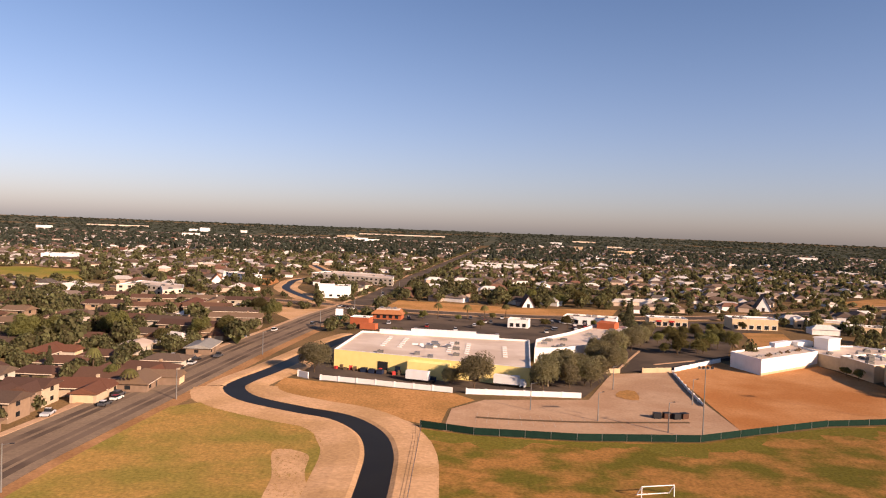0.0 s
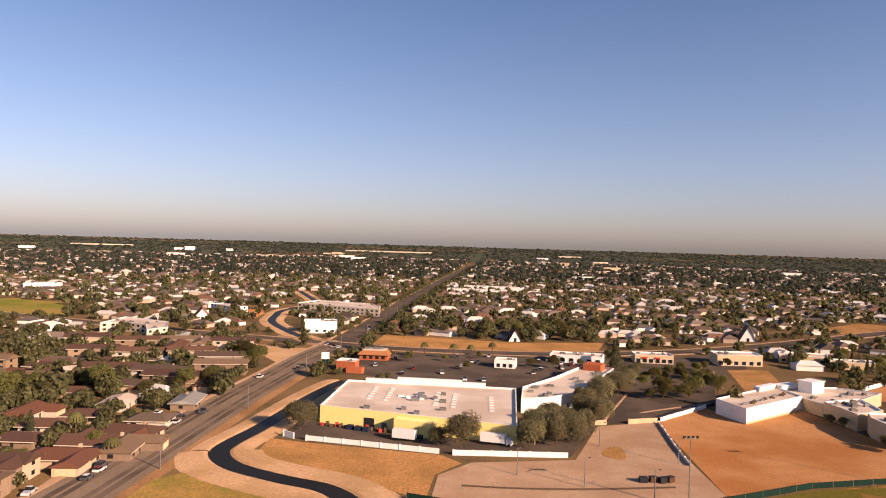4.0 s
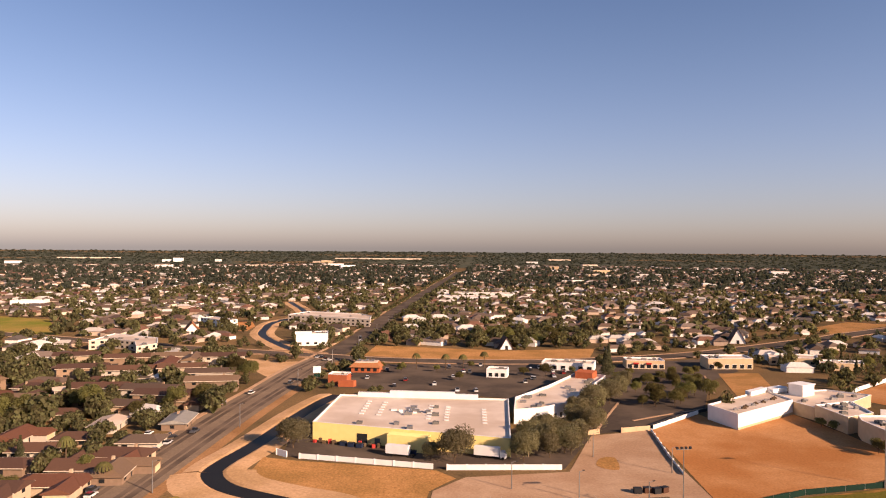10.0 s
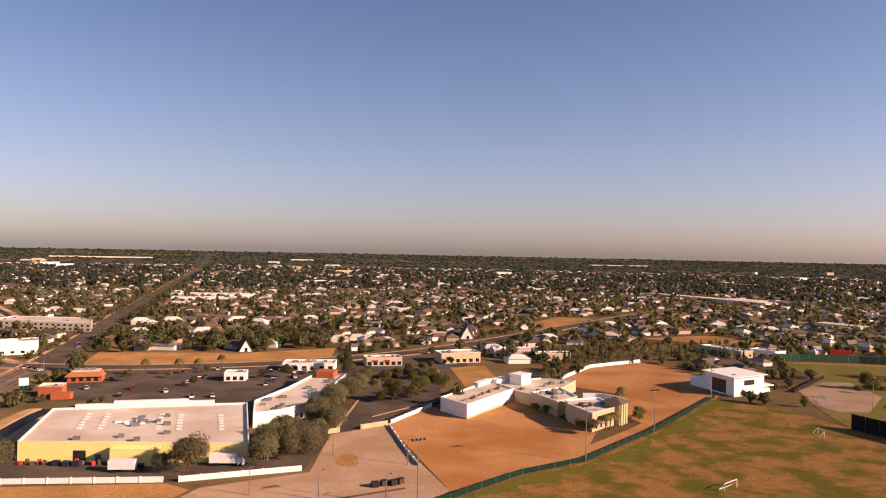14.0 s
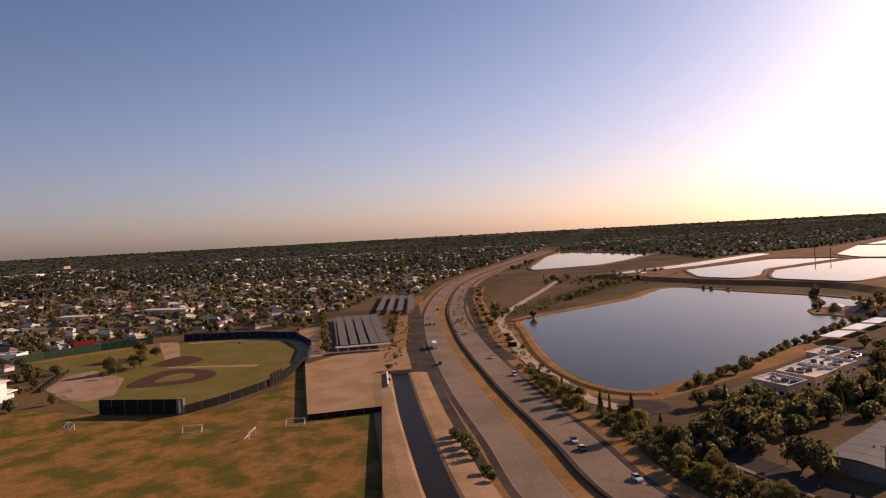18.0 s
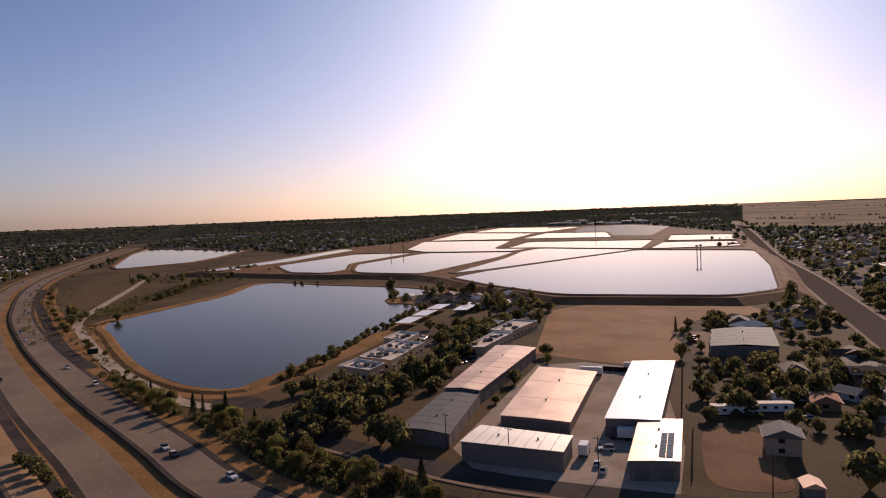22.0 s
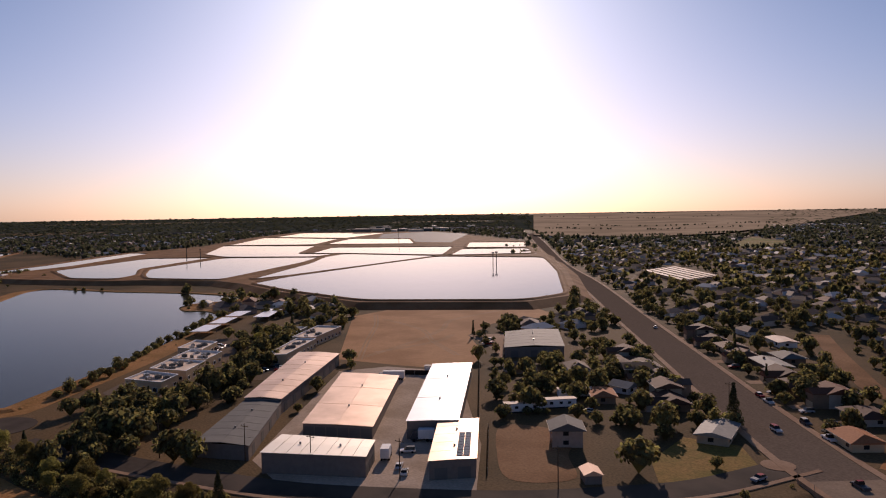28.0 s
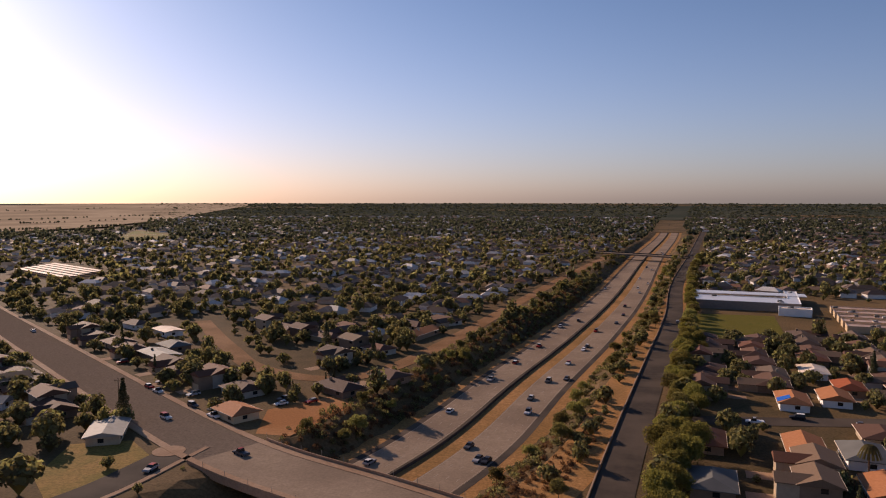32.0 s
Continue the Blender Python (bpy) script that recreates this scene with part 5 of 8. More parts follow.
for o in (-10.4, 10.1):
    part("parapet", band(STREET[(STREET[:, 0] > -124) & (STREET[:, 0] < -74)], [(o, 0), (o, 1.0), (o + 0.35, 1.0), (o + 0.35, 0)]), M_LOT, t)
building("drive_in", [(-56, 378), (-46, 376), (-45, 385), (-55, 387)], 5.2, M_ORANGE, M_ROOFW, "small orange drive-in with a red front", "restaurant", 0.6, 1)
part("counter_block", Shape().prism(ccw([(-50, 371.5), (-42, 370.5), (-41, 374), (-49, 375)]), 0, 3), M_ORANGE, bpy.data.objects["drive_in"], "red low counter block")
kiosk = building("kiosk_shop", [(27, 401), (38, 399), (40, 408), (29, 410)], 4.6, M_WHITE, M_ROOFW, "small white shop in the car park", "shop", 0.6, 1)
for i in range(3):
    opening(kiosk, ccw([(27, 401), (38, 399), (40, 408), (29, 410)]), 0, 0.2 + 0.3 * i, 2, 0.6, 2.6, M_GLASS)
for nm, poly, h, w, lab in (("row_of_shops", [(61, 428), (90, 421), (94, 434), (65, 441)], 4.6, M_WHITE, "white row of shops with dark fronts"),
                            ("corner_shop", [(112, 433), (134, 431), (135, 444), (113, 446)], 5, M_TAN, "tan shop with red awnings"),
                            ("bank_building", [(160, 432), (187, 433), (188, 449), (161, 448)], 6.4, M_TAN, "cream two-part bank building")):
    b = building(nm, poly, h, w, M_ROOFW, lab, "shop", 0.6, 6)
    pp = ccw(poly)
    for i in range(6):
        opening(b, pp, 0, (i + 0.5) / 6, 2.6, 0.5, 2.8, M_GLASS)
    if nm == "corner_shop":
        for i in (1, 3):
            opening(b, pp, 0, (i + 0.5) / 6, 3.0, 2.9, 3.8, M_RED, "awning", 0.8, "red fabric awning")
building("clinic", [(205, 452), (232, 446), (240, 462), (212, 470)], 4.6, M_TAN, M_ROOFW, "low tan clinic with a pale roof", "clinic", 0.5, 4, bands=1)
building("clinic", [(226, 432), (250, 428), (256, 440), (232, 444)], 4.4, M_TAN, M_ROOFW, "low tan clinic annexe", "clinic", 0.5, 4, bands=1)
building("motel", [(-142, 700), (-60, 655), (-62, 690), (-74, 712), (-128, 736)], 6.8, M_BEIGE, M_ROOFW, "long two-storey pale motel with a white roof", "motel", 0.4, 6, bands=2)
building("service_station", [(-101, 526), (-79, 530), (-81, 546), (-103, 542)], 8.6, M_WHITE, M_ROOFW, "white corner building at the crossing", "building", 0.4, 3, bands=1)
part("raised_front", Shape().prism(ccw([(-101.6, 525.4), (-90, 527.6), (-90.5, 530.5), (-102, 528.4)]), 8.4, 10.2), M_WHITE, bpy.data.objects["service_station"], "raised white front panel")
building("far_plaza", [(0, 1000), (70, 985), (75, 1010), (5, 1025)], 6, M_WHITE, M_ROOFW, "far white shopping row", "shop", 0.4, 6)
building("far_plaza", [(10, 1080), (110, 1060), (114, 1085), (14, 1105)], 6, M_WHITE, M_ROOFW, "far white shopping row behind another", "shop", 0.4, 6)
building("office_block", [(-236, 499), (-237, 541), (-196, 517), (-185, 487), (-192, 470), (-204, 497), (-222, 508)], 6.4, M_BEIGE, M_ROOFW, "L-shaped two-storey office block with a white roof", "office", 0.5, 5, bands=2)
building("white_villa", [(-480, 828), (-446, 836), (-450, 856), (-484, 848)], 9, M_WHITE, M_ROOFW, "large white building by the park", "building", 0.4, 2, bands=2)
building("white_villa", [(-216, 672), (-186, 645), (-178, 656), (-208, 684)], 6, M_WHITE, M_ROOFW, "white stepped building by the canal", "building", 0.4, 2, bands=2)
building("far_tower_block", [(-1085, 3020), (-1050, 3030), (-1053, 3052), (-1088, 3042)], 26, M_WHITE, M_ROOFW, "far pale tower block above the trees", "building", 0.8, 0)
building("far_tower_block", [(-1130, 3020), (-1098, 3028), (-1101, 3050), (-1133, 3042)], 20, M_WHITE, M_ROOFW, "far pale lower tower block", "building", 0.8, 0)
for k in range(20):
    a = radians(rng.uniform(-30, 62))
    r = rng.uniform(1500, 3300)
    x, y = math.sin(a) * r, math.cos(a) * r
    w, d, z = rng.uniform(18, 60), rng.uniform(12, 30), float(land_z(x, y))
    t = thing("far_hall", "far pale flat-roofed hall among the trees", "building", "far halls", pose(x, y, z, 0, 0, rng.choice([0, 8, -12, 30])))
    hh = rng.uniform(5, 8) + 4 * (r > 2200)
    part("wall", Shape().box(-w / 2, w / 2, -d / 2, d / 2, -1, hh), M_WHITE if k % 3 else M_TAN, t)
    part("roof", Shape().box(-w / 2 - 0.3, w / 2 + 0.3, -d / 2 - 0.3, d / 2 + 0.3, hh, hh + 0.4), M_ROOFW, t)


for k in range(16):
    a = radians(114.5 + 9.5 * rng.random())
    r = rng.uniform(2560, 3100)
    x, y = math.sin(a) * r, math.cos(a) * r
    w, d, hh = rng.uniform(30, 90), rng.uniform(16, 34), rng.uniform(6, 11)
    t = thing("far_hall", "far pale works hall beyond the settling ponds", "building", "far halls", pose(x, y, float(land_z(x, y)) + 1, 0, 0, rng.choice([-35, -30, 55])))
    part("wall", Shape().box(-w / 2, w / 2, -d / 2, d / 2, -2, hh), M_BEIGE if k % 3 else M_GREYROOF, t)
    part("roof", Shape().box(-w / 2 - 0.3, w / 2 + 0.3, -d / 2 - 0.3, d / 2 + 0.3, hh, hh + 0.5), M_ROOFW, t)


def chapel(x, y, turn, w, d, h, label, roof=None):
    t = thing("chapel", label, "church", at=pose(x, y, 0, 0, 0, turn))
    s = Shape()
    s.add([(-w / 2, -d / 2, 0), (w / 2, -d / 2, 0), (0, -d / 2, h), (-w / 2, d / 2, 0), (w / 2, d / 2, 0), (0, d / 2, h)], [(0, 1, 2), (4, 3, 5)])
    part("wall", s, M_WHITE, t)
    r = Shape()
    for sg in (-1, 1):
        r.add([(sg * (w / 2 + 0.7), -d / 2 - 0.8, -0.1), (sg * (w / 2 + 0.7), d / 2 + 0.8, -0.1), (0, d / 2 + 0.8, h + 0.5), (0, -d / 2 - 0.8, h + 0.5),
               (sg * (w / 2 + 0.4), -d / 2 - 0.8, -0.1), (sg * (w / 2 + 0.4), d / 2 + 0.8, -0.1), (0, d / 2 + 0.8, h + 0.2), (0, -d / 2 - 0.8, h + 0.2)],
              [(0, 1, 2, 3), (4, 7, 6, 5), (0, 3, 7, 4), (1, 5, 6, 2)])
    part("roof", r, roof or M_ROOFS, t)
    part("door", Shape().box(-1, 1, -d / 2 - 0.1, -d / 2 + 0.1, 0, 2.6), M_DARK, t)
    return t


chapel(229, 560, -15, 12, 16, 11, "white A-frame chapel with a steep brown roof")
chapel(-200, 600, 20, 16, 22, 9, "white gabled hall with an orange tiled roof", M_TILE)
chapel(48, 520, 5, 9, 14, 8, "white steep-gabled house front among trees")
chapel(-40, 560, -20, 9, 12, 7, "white gabled house by the avenue")


# ---------------------------------------------------------------- ball park
def fence_run(name, pts, h, mesh_mat, label, spacing=6.0, category="fence"):
    """Posts with a mesh screen stretched between them."""
    t = thing(name, label, category)
    for a, b in zip(pts, pts[1:]):
        p, d, n, ln = edge_frame(a, b)
        k = max(1, int(ln / spacing))
        for i in range(k):
            c0, c1 = p + d * ln * i / k, p + d * ln * (i + 1) / k
            q = [c0 + d * 0.06 - n * 0.03, c1 - d * 0.06 - n * 0.03, c1 - d * 0.06 + n * 0.03, c0 + d * 0.06 + n * 0.03]
            part("screen", Shape().prism(ccw([(v.x, v.y) for v in q]), 0.05, h - 0.05), mesh_mat, t)
            part("post", Shape().tube((c0.x, c0.y, -0.2), (c0.x, c0.y, h + 0.1), 0.07, 0.07, 6), M_STEEL, t)
    return t


fence_run("field_fence", [(-9, 191), (5, 186), (31, 184.5), (63, 188), (82, 198), (106, 210)], 1.9, M_GREENMESH, "low fence with a green windscreen along the turf")
fence_run("field_fence", [(106, 210), (133, 217), (182, 246), (256, 297)], 1.8, M_GREENMESH, "green mesh fence along the dirt track")
t = thing("boundary_fence", "thin wire boundary fence beside the canal", "fence")
for i in range(38):
    part("post", Shape().tube((-8.6 + 0.016 * i, 191 - 4 * i, -0.2), (-8.6 + 0.016 * i, 191 - 4 * i, 1.4), 0.05, 0.05, 5), M_TRUNK, t)
for z in (0.5, 0.9, 1.3):
    part("wire", Shape().tube((-8.6, 191, z), (-8.0, 43, z), 0.025, 0.025, 4), M_STEEL, t)
fence_run("lot_boundary", [(388, 188), (379, 184), (261, 127), (275.5, 101.5), (187, 70), (110, 42)], 2.4, M_BLACKMESH, "dark screened fence round the walled lot")
fence_run("outfield_fence", [(266, 227), (268.6, 190)], 6.4, M_BLACKMESH, "tall black screen and scoreboard at the ball park")
fence_run("outfield_fence", [(268.5, 186.5), (285, 181), (300, 178), (318, 176), (345, 178), (392, 188)], 3.8, M_BLACKMESH, "curved black outfield fence with posts", 6)
fence_run("outfield_screen", [(322, 175.6), (330, 176), (338, 177)], 6.2, M_BLACKMESH, "higher black screen panels in the outfield fence", 4)
fence_run("outfield_wall", [(392, 188), (440, 208), (482, 240), (490, 275), (486, 305), (478, 329)], 5.0, M_NAVY, "high navy windscreen round the outfield")
fence_run("outfield_wall", [(469, 349), (440, 371), (406, 388), (388, 394)], 5.2, M_GREENWALL, "green outfield wall of the ball park")
for poly, lab in (([(318, 253), (345, 264), (367, 260), (362, 231), (336, 222)], "brown clay infield"), ([(381, 286), (412, 286), (401, 263), (377, 265)], "far brown clay infield"),
                  ([(378, 335), (398, 333), (411, 317), (394, 314)], "second clay infield")):
    structure("infield", sheet(smooth(poly, 4, True), 0.14), M_CLAY, lab, "field")
structure("infield_grass", sheet(smooth([(331, 247), (346, 252), (357, 249), (353, 237), (340, 234)], 3, True), 0.16), M_OUTFIELD, "grass inside the clay infield", "field")
structure("park_path", sheet([(372, 268), (470, 345), (476, 332), (376, 262), (382, 214), (375, 213)], 0.12), M_SAND, "pale dirt path between the two ball fields", "path")
structure("warning_track", band(smooth([(392, 192), (436, 211), (476, 241), (484, 275), (468, 318)], 5), [(0, 0.12), (5, 0.12)]), M_SAND, "bare warning track along the outfield wall", "path")
structure("park_plaza", sheet([(314, 301), (291, 268), (289, 253), (303, 249), (343, 275), (365, 313), (350, 318)], 0.13), M_LOT, "pale paved plaza inside the ball park", "pavement")
t = thing("scoreboard", "large red sign on the green outfield wall", "sign", at=pose(431, 377, 0, 0, 0, -33))
part("panel", Shape().box(-7, 7, -0.3, 0.3, 4.3, 8.5), M_RED, t)
for x in (-5, 0, 5):
    part("post", Shape().tube((x, 0.5, 0), (x, 0.5, 8.3), 0.15, 0.15), M_STEEL, t)
for x, y, tn in ((300, 272, 20), (312, 281, 40), (292, 262, 10)):
    t = thing("bleachers", "small tiered metal bleachers", "bleachers", "bleachers in the ball park", pose(x, y, 0.13, 0, 0, tn))
    for i in range(5):
        part("bench", Shape().box(-4, 4, i * 0.7, i * 0.7 + 0.3, 0.35 + i * 0.35, 0.42 + i * 0.35), M_STEEL, t)
    for xx in (-3.6, 3.6):
        part("frame", Shape().tube((xx, 0, 0), (xx, 3.2, 1.75), 0.06, 0.06), M_STEEL, t)


def goal(x, y, turn):
    t = thing("soccer_goal", "white tubular soccer goal frame on the turf", "goal", "soccer goals", pose(x, y, 0.06, 0, 0, turn))
    for nm, a, b in (("post", (-3.6, 0, 0), (-3.6, 0, 2.4)), ("post", (3.6, 0, 0), (3.6, 0, 2.4)), ("crossbar", (-3.6, 0, 2.4), (3.6, 0, 2.4)),
                     ("stay", (-3.6, 0, 2.4), (-3.6, 2, 0)), ("stay", (3.6, 0, 2.4), (3.6, 2, 0)), ("ground_bar", (-3.6, 2, 0.1), (3.6, 2, 0.1))):
        part(nm, Shape().tube(a, b, 0.11, 0.11, 6), M_WHITE, t)


for g in ((160, 178, 20), (244, 222, 60), (243, 166, 110), (238, 138, 10), (255, 129, 100), (41, 146, 15)):
    goal(*g)


def light_pole(x, y, h, heads, label, name="light_pole", z=0.0):
    t = thing(name, label, "light pole", "light poles", pose(x, y, z, 0, 0, rng.uniform(0, 40)))
    part("pole", Shape().tube((0, 0, -0.3), (0, 0, h), 0.2, 0.1, 8), M_STEEL, t)
    if heads:
        part("crossarm", Shape().box(-2, 2, -0.08, 0.08, h - 0.5, h - 0.3), M_STEEL, t)
        for i in range(heads):
            xx = -1.8 + 3.6 * i / max(1, heads - 1)
            part("floodlight", Shape().box(xx - 0.25, xx + 0.25, -0.35, 0.2, h - 0.3, h + 0.25), M_DARK, t)
    else:
        part("arm", Shape().tube((0, 0, h - 0.2), (1.6, 0, h), 0.06, 0.05), M_STEEL, t)
        part("lamp_head", Shape().box(1.3, 2.1, -0.15, 0.15, h - 0.08, h + 0.08), M_DARK, t)


for x, y, h in ((64, 189.6, 19), (133, 216.5, 19), (181, 244, 17), (246, 288, 17)):
    light_pole(x, y, h, 4, "tall steel floodlight mast at the field fence")
for x, y, h in ((386, 229, 12), (311, 254, 14)):
    light_pole(x, y, h, 3, "tall floodlight mast inside the ball park")
for x, y in ((57, 196), (22, 214), (53, 248), (74, 230), (40, 205)):
    light_pole(x, y, 8, 0, "lamp post in the empty lot", "lamp_post", 0.1)


def utility_pole(x, y, h=11, turn=0):
    t = thing("utility_pole", "wooden utility pole with a crossarm", "utility pole", "utility poles", pose(x, y, 0, 0, 0, turn))
    part("pole", Shape().tube((0, 0, -0.3), (0, 0, h), 0.17, 0.11, 7), M_TRUNK, t)
    part("crossarm", Shape().box(-1.3, 1.3, -0.07, 0.07, h - 0.9, h - 0.75), M_TRUNK, t)
    for x0 in (-1.1, 0, 1.1):
        part("insulator", Shape().tube((x0, 0, h - 0.75), (x0, 0, h - 0.5), 0.06, 0.05), M_DARK, t)


for i in range(8, len(ROAD_W) - 2, 9):
    p, n = ROAD_W[i], rails(ROAD_W)[i]
    if 120 < p[1] < 700:
        light_pole(p[0] - n[0] * 11.3, p[1] - n[1] * 11.3, 9, 0, "grey street lamp on the pavement", "street_lamp", 0.2)

# ---------------------------------------------------------------- carports by the ball park
def carport(cx, cy, L, W, turn, label, h=3.2, roof=M_GREYROOF):
    t = thing("carport", label, "carport", "carports", pose(cx, cy, 0, 0, 0, turn))
    part("roof", Shape().box(-L / 2, L / 2, -W / 2, W / 2, h, h + 0.25), roof, t)
    k = max(2, int(L / 12))
    for i in range(k):
        for y in (-W * 0.4, W * 0.4):
            x = -L / 2 + L * (i + 0.5) / k
            part("post", Shape().tube((x, y, 0), (x, y, h), 0.1, 0.1, 5), M_STEEL, t)


ang = math.degrees(math.atan2(258.6 - 177, 580.6 - 406))
structure("carport_yard", sheet([(408, 184), (436, 150), (632, 232), (598, 268)], 0.09), M_ROAD, "paved yard under the carports", "pavement")
ang = math.degrees(math.atan2(0.407, 0.913))
for i in range(5):
    v = 4 + 6.8 * i
    carport(418 + 0.913 * 95 + 0.407 * v, 180 + 0.407 * 95 - 0.913 * v, 172, 5.0, ang - 0.3 * i, "long grey flat-roofed carport row")
carport(424, 166, 7, 34, ang, "pale low shed at the carports' end", 3.4, M_TIN)
structure("carport_yard_far", sheet([(592, 192), (632, 232), (806, 284), (806, 236)], 0.13), M_PALE, "paved yard under more carports", "pavement")
for i in range(4):
    f = (i + 0.5) / 4
    carport(700 + 8 * f, 216 + 42 * f, 168, 5.4, 17, "pale far carport row", 3.2, M_GREYROOF)
t = thing("canal_headwall", "pale concrete headwall where the canal goes underground", "wall", at=pose(354, 120, 0, 0, 0, 20))
part("face", Shape().box(-0.5, 0.8, -7, 7, -0.2, 1.8), M_LOT, t)
part("wing_wall", Shape().box(-34, -0.5, 5.6, 6.4, -0.2, 1.7), M_WHITE, t, "white lit wing wall")

# ---------------------------------------------------------------- sheds, offices and ponds
def shed(poly, h, roof, label, ridge=0.5, ribs=6, doors=0, door_edge=0, skirts=0.0):
    """A sheet-metal shed: walls, a shallow pitched roof in panels with seams, gutters and doors."""
    t = thing("metal_shed", label, "shed", "sheds in the industrial yard")
    p = ccw(poly)
    part("wall", Shape().prism(p, -0.2, h, False), M_SHEDWALL, t)
    L0, L1, L2, L3 = [Vector((*q, 0)) for q in inset(p, -0.35)]
    if (L1 - L0).length < (L2 - L1).length:
        L0, L1, L2, L3 = L1, L2, L3, L0
    for i in range(ribs):
        for side in (0, 1):
            a, b = i / ribs + 0.002, (i + 1) / ribs - 0.002
            e0, e1 = (L0, L1) if side == 0 else (L3, L2)
            o0, o1 = (L3, L2) if side == 0 else (L0, L1)
            q = [e0.lerp(e1, a), e0.lerp(e1, b), e0.lerp(e1, b).lerp(o0.lerp(o1, b), 0.499), e0.lerp(e1, a).lerp(o0.lerp(o1, a), 0.499)]
            zz = [h, h, h + ridge, h + ridge]
            v = [(k.x, k.y, z) for k, z in zip(q, zz)] + [(k.x, k.y, z + 0.12) for k, z in zip(q, zz)]
            f = [(4, 5, 6, 7), (0, 1, 5, 4), (1, 2, 6, 5), (2, 3, 7, 6), (3, 0, 4, 7)]
            part("roof_panel", Shape().add(v, f if side == 0 else [g[::-1] for g in f]), roof, t)
    for i in range(doors):
        opening(t, p, door_edge, (i + 0.5) / doors, 3.4, 0, 3.2, M_GREYROOF, "roller_door", 0.06, "grey roller door")
    for i in range(2):
        q = L0.lerp(L1, 0.3 + 0.4 * i).lerp(L3.lerp(L2, 0.3 + 0.4 * i), 0.5)
        part("roof_vent", Shape().tube((q.x, q.y, h + ridge), (q.x, q.y, h + ridge + 0.7), 0.3, 0.3, 8), M_STEEL, t)
    return t


s1 = shed([(193, -59), (174, -81), (185, -89), (205, -69)], 5.8, M_CREAM, "grey metal shed with a bright pale roof", 0.15, 8, 3, 1)
shed([(218.6, -80.4), (203, -97), (261, -137), (279.5, -120.7)], 4.0, M_TIN, "wide low shed with a rusty tan metal roof", 0.2, 3, 6, 0)
shed([(197, -106), (189, -119.5), (258, -170.5), (265.5, -156)], 5.7, M_TINW, "long shed with a glaring white metal roof", 0.15, 3, 5, 0)
s4 = shed([(163, -94), (158, -105.3), (188.4, -126.6), (193.5, -115.5)], 5.2, M_TIN, "tan-roofed shed with solar panels", 0.12, 5, 2, 0)
shed([(217, -47), (205, -59), (247, -83), (256, -73)], 4.4, M_GREYROOF, "long storage shed with a dull grey roof", 0.5, 7, 4, 1)
shed([(256, -73), (247, -83), (312, -133), (326, -119)], 5.4, M_TIN, "long storage shed with a tan metal roof", 0.5, 9, 8, 1)
shed([(282, -205.4), (267.7, -230), (308.6, -260.6), (318.8, -233)], 4.8, M_GREYROOF, "wide grey-roofed workshop beside a yard", 0.8, 6, 3, 0)
for i in range(9):
    for j in range(2):
        b = Vector((159.6, -104.6, 0)) + Vector((30.4, -21.3, 0)).normalized() * (2.0 + i * 2.3) + Vector((5.1, 11, 0)).normalized() * (1.0 + j * 1.85)
        ob = part("solar_panel", Shape().box(-1, 1, -0.85, 0.85, 0, 0.08), M_SOLAR, s4, "dark solar panel")
        ob.matrix_basis = pose(b.x, b.y, 5.5, 0, 0, -35)
for poly, h, u in (([(316, -42), (301, -53), (312, -62), (328, -52)], 5, 9), ([(332, -54), (317, -66), (334, -78), (349, -66)], 5, 9), ([(351, -67), (337, -79), (352, -90), (367, -79)], 5, 8),
                   ([(331, -104), (327, -113), (360, -141), (367, -133)], 5, 7), ([(372, -132), (364, -142), (390, -168), (401, -158)], 5, 7), ([(385, -124), (378, -131), (402, -152), (409, -146)], 4.6, 6), ([(378, -75), (366, -84), (384, -96), (396, -88)], 4.6, 6)):
    building("office_pavilion", poly, h, M_TAN, M_ROOFW, "low office pavilion with a white roof full of plant", "office", 0.7, u, "office pavilions by the lake", 1)
for cx, cy, L, W in ((441, -104, 25, 10), (467, -121, 25, 10), (493, -138, 25, 10), (484, -156, 40, 10)):
    carport(cx, cy, L, W, -33, "pale solar carport in the office car park", 3.4, M_TINW)
structure("office_lot", sheet([(292, -36), (318, -34), (420, -100), (415, -118), (330, -86), (300, -66)], 0.08), M_ROAD, "office car park", "pavement")
structure("office_lot_two", sheet([(312, -80), (322, -98), (330, -116), (318, -118), (300, -98)], 0.085), M_ROAD, "office car park", "pavement")
structure("workshop_yard", sheet([(268, -196), (300, -212), (345, -226), (330, -262), (322, -268), (318, -236), (284, -206)], 0.09), M_LOT, "pale concrete yard of the workshop", "pavement")
for x, y, h in ((732, -517, 15), (739, -527, 15), (1165, -249, 16), (1154, -267, 14), (1572, -833, 26), (976, 121, 8)):
    t = thing("pond_mast", "dark mast standing in the settling pond", "mast", "masts in the ponds", pose(x, y, LEVEE + 0.3 if y < 0 else 0.0))
    part("pole", Shape().tube((0, 0, -1), (0, 0, h), 0.55, 0.4, 8), M_DARK, t)
    part("crosshead", Shape().box(-2.2, 2.2, -0.5, 0.5, h - 1.6, h), M_DARK, t)
for x, y in ((168, -88), (205, -58), (140, -118), (222, -38), (160, -210), (250, -300), (185, -70)):
    utility_pole(x, y, 11, 30)
fence_run("yard_fence", [(282, -142), (262, -166)], 2.2, M_BLACKMESH, "dark fence closing the yard's far end")
fence_run("yard_fence", [(196, -132), (272, -184)], 2.0, M_TRUNK, "weathered fence beside the white shed")
fence_run("yard_fence", [(158, -109), (196, -136)], 2.0, M_TRUNK, "weathered fence beside the yard")

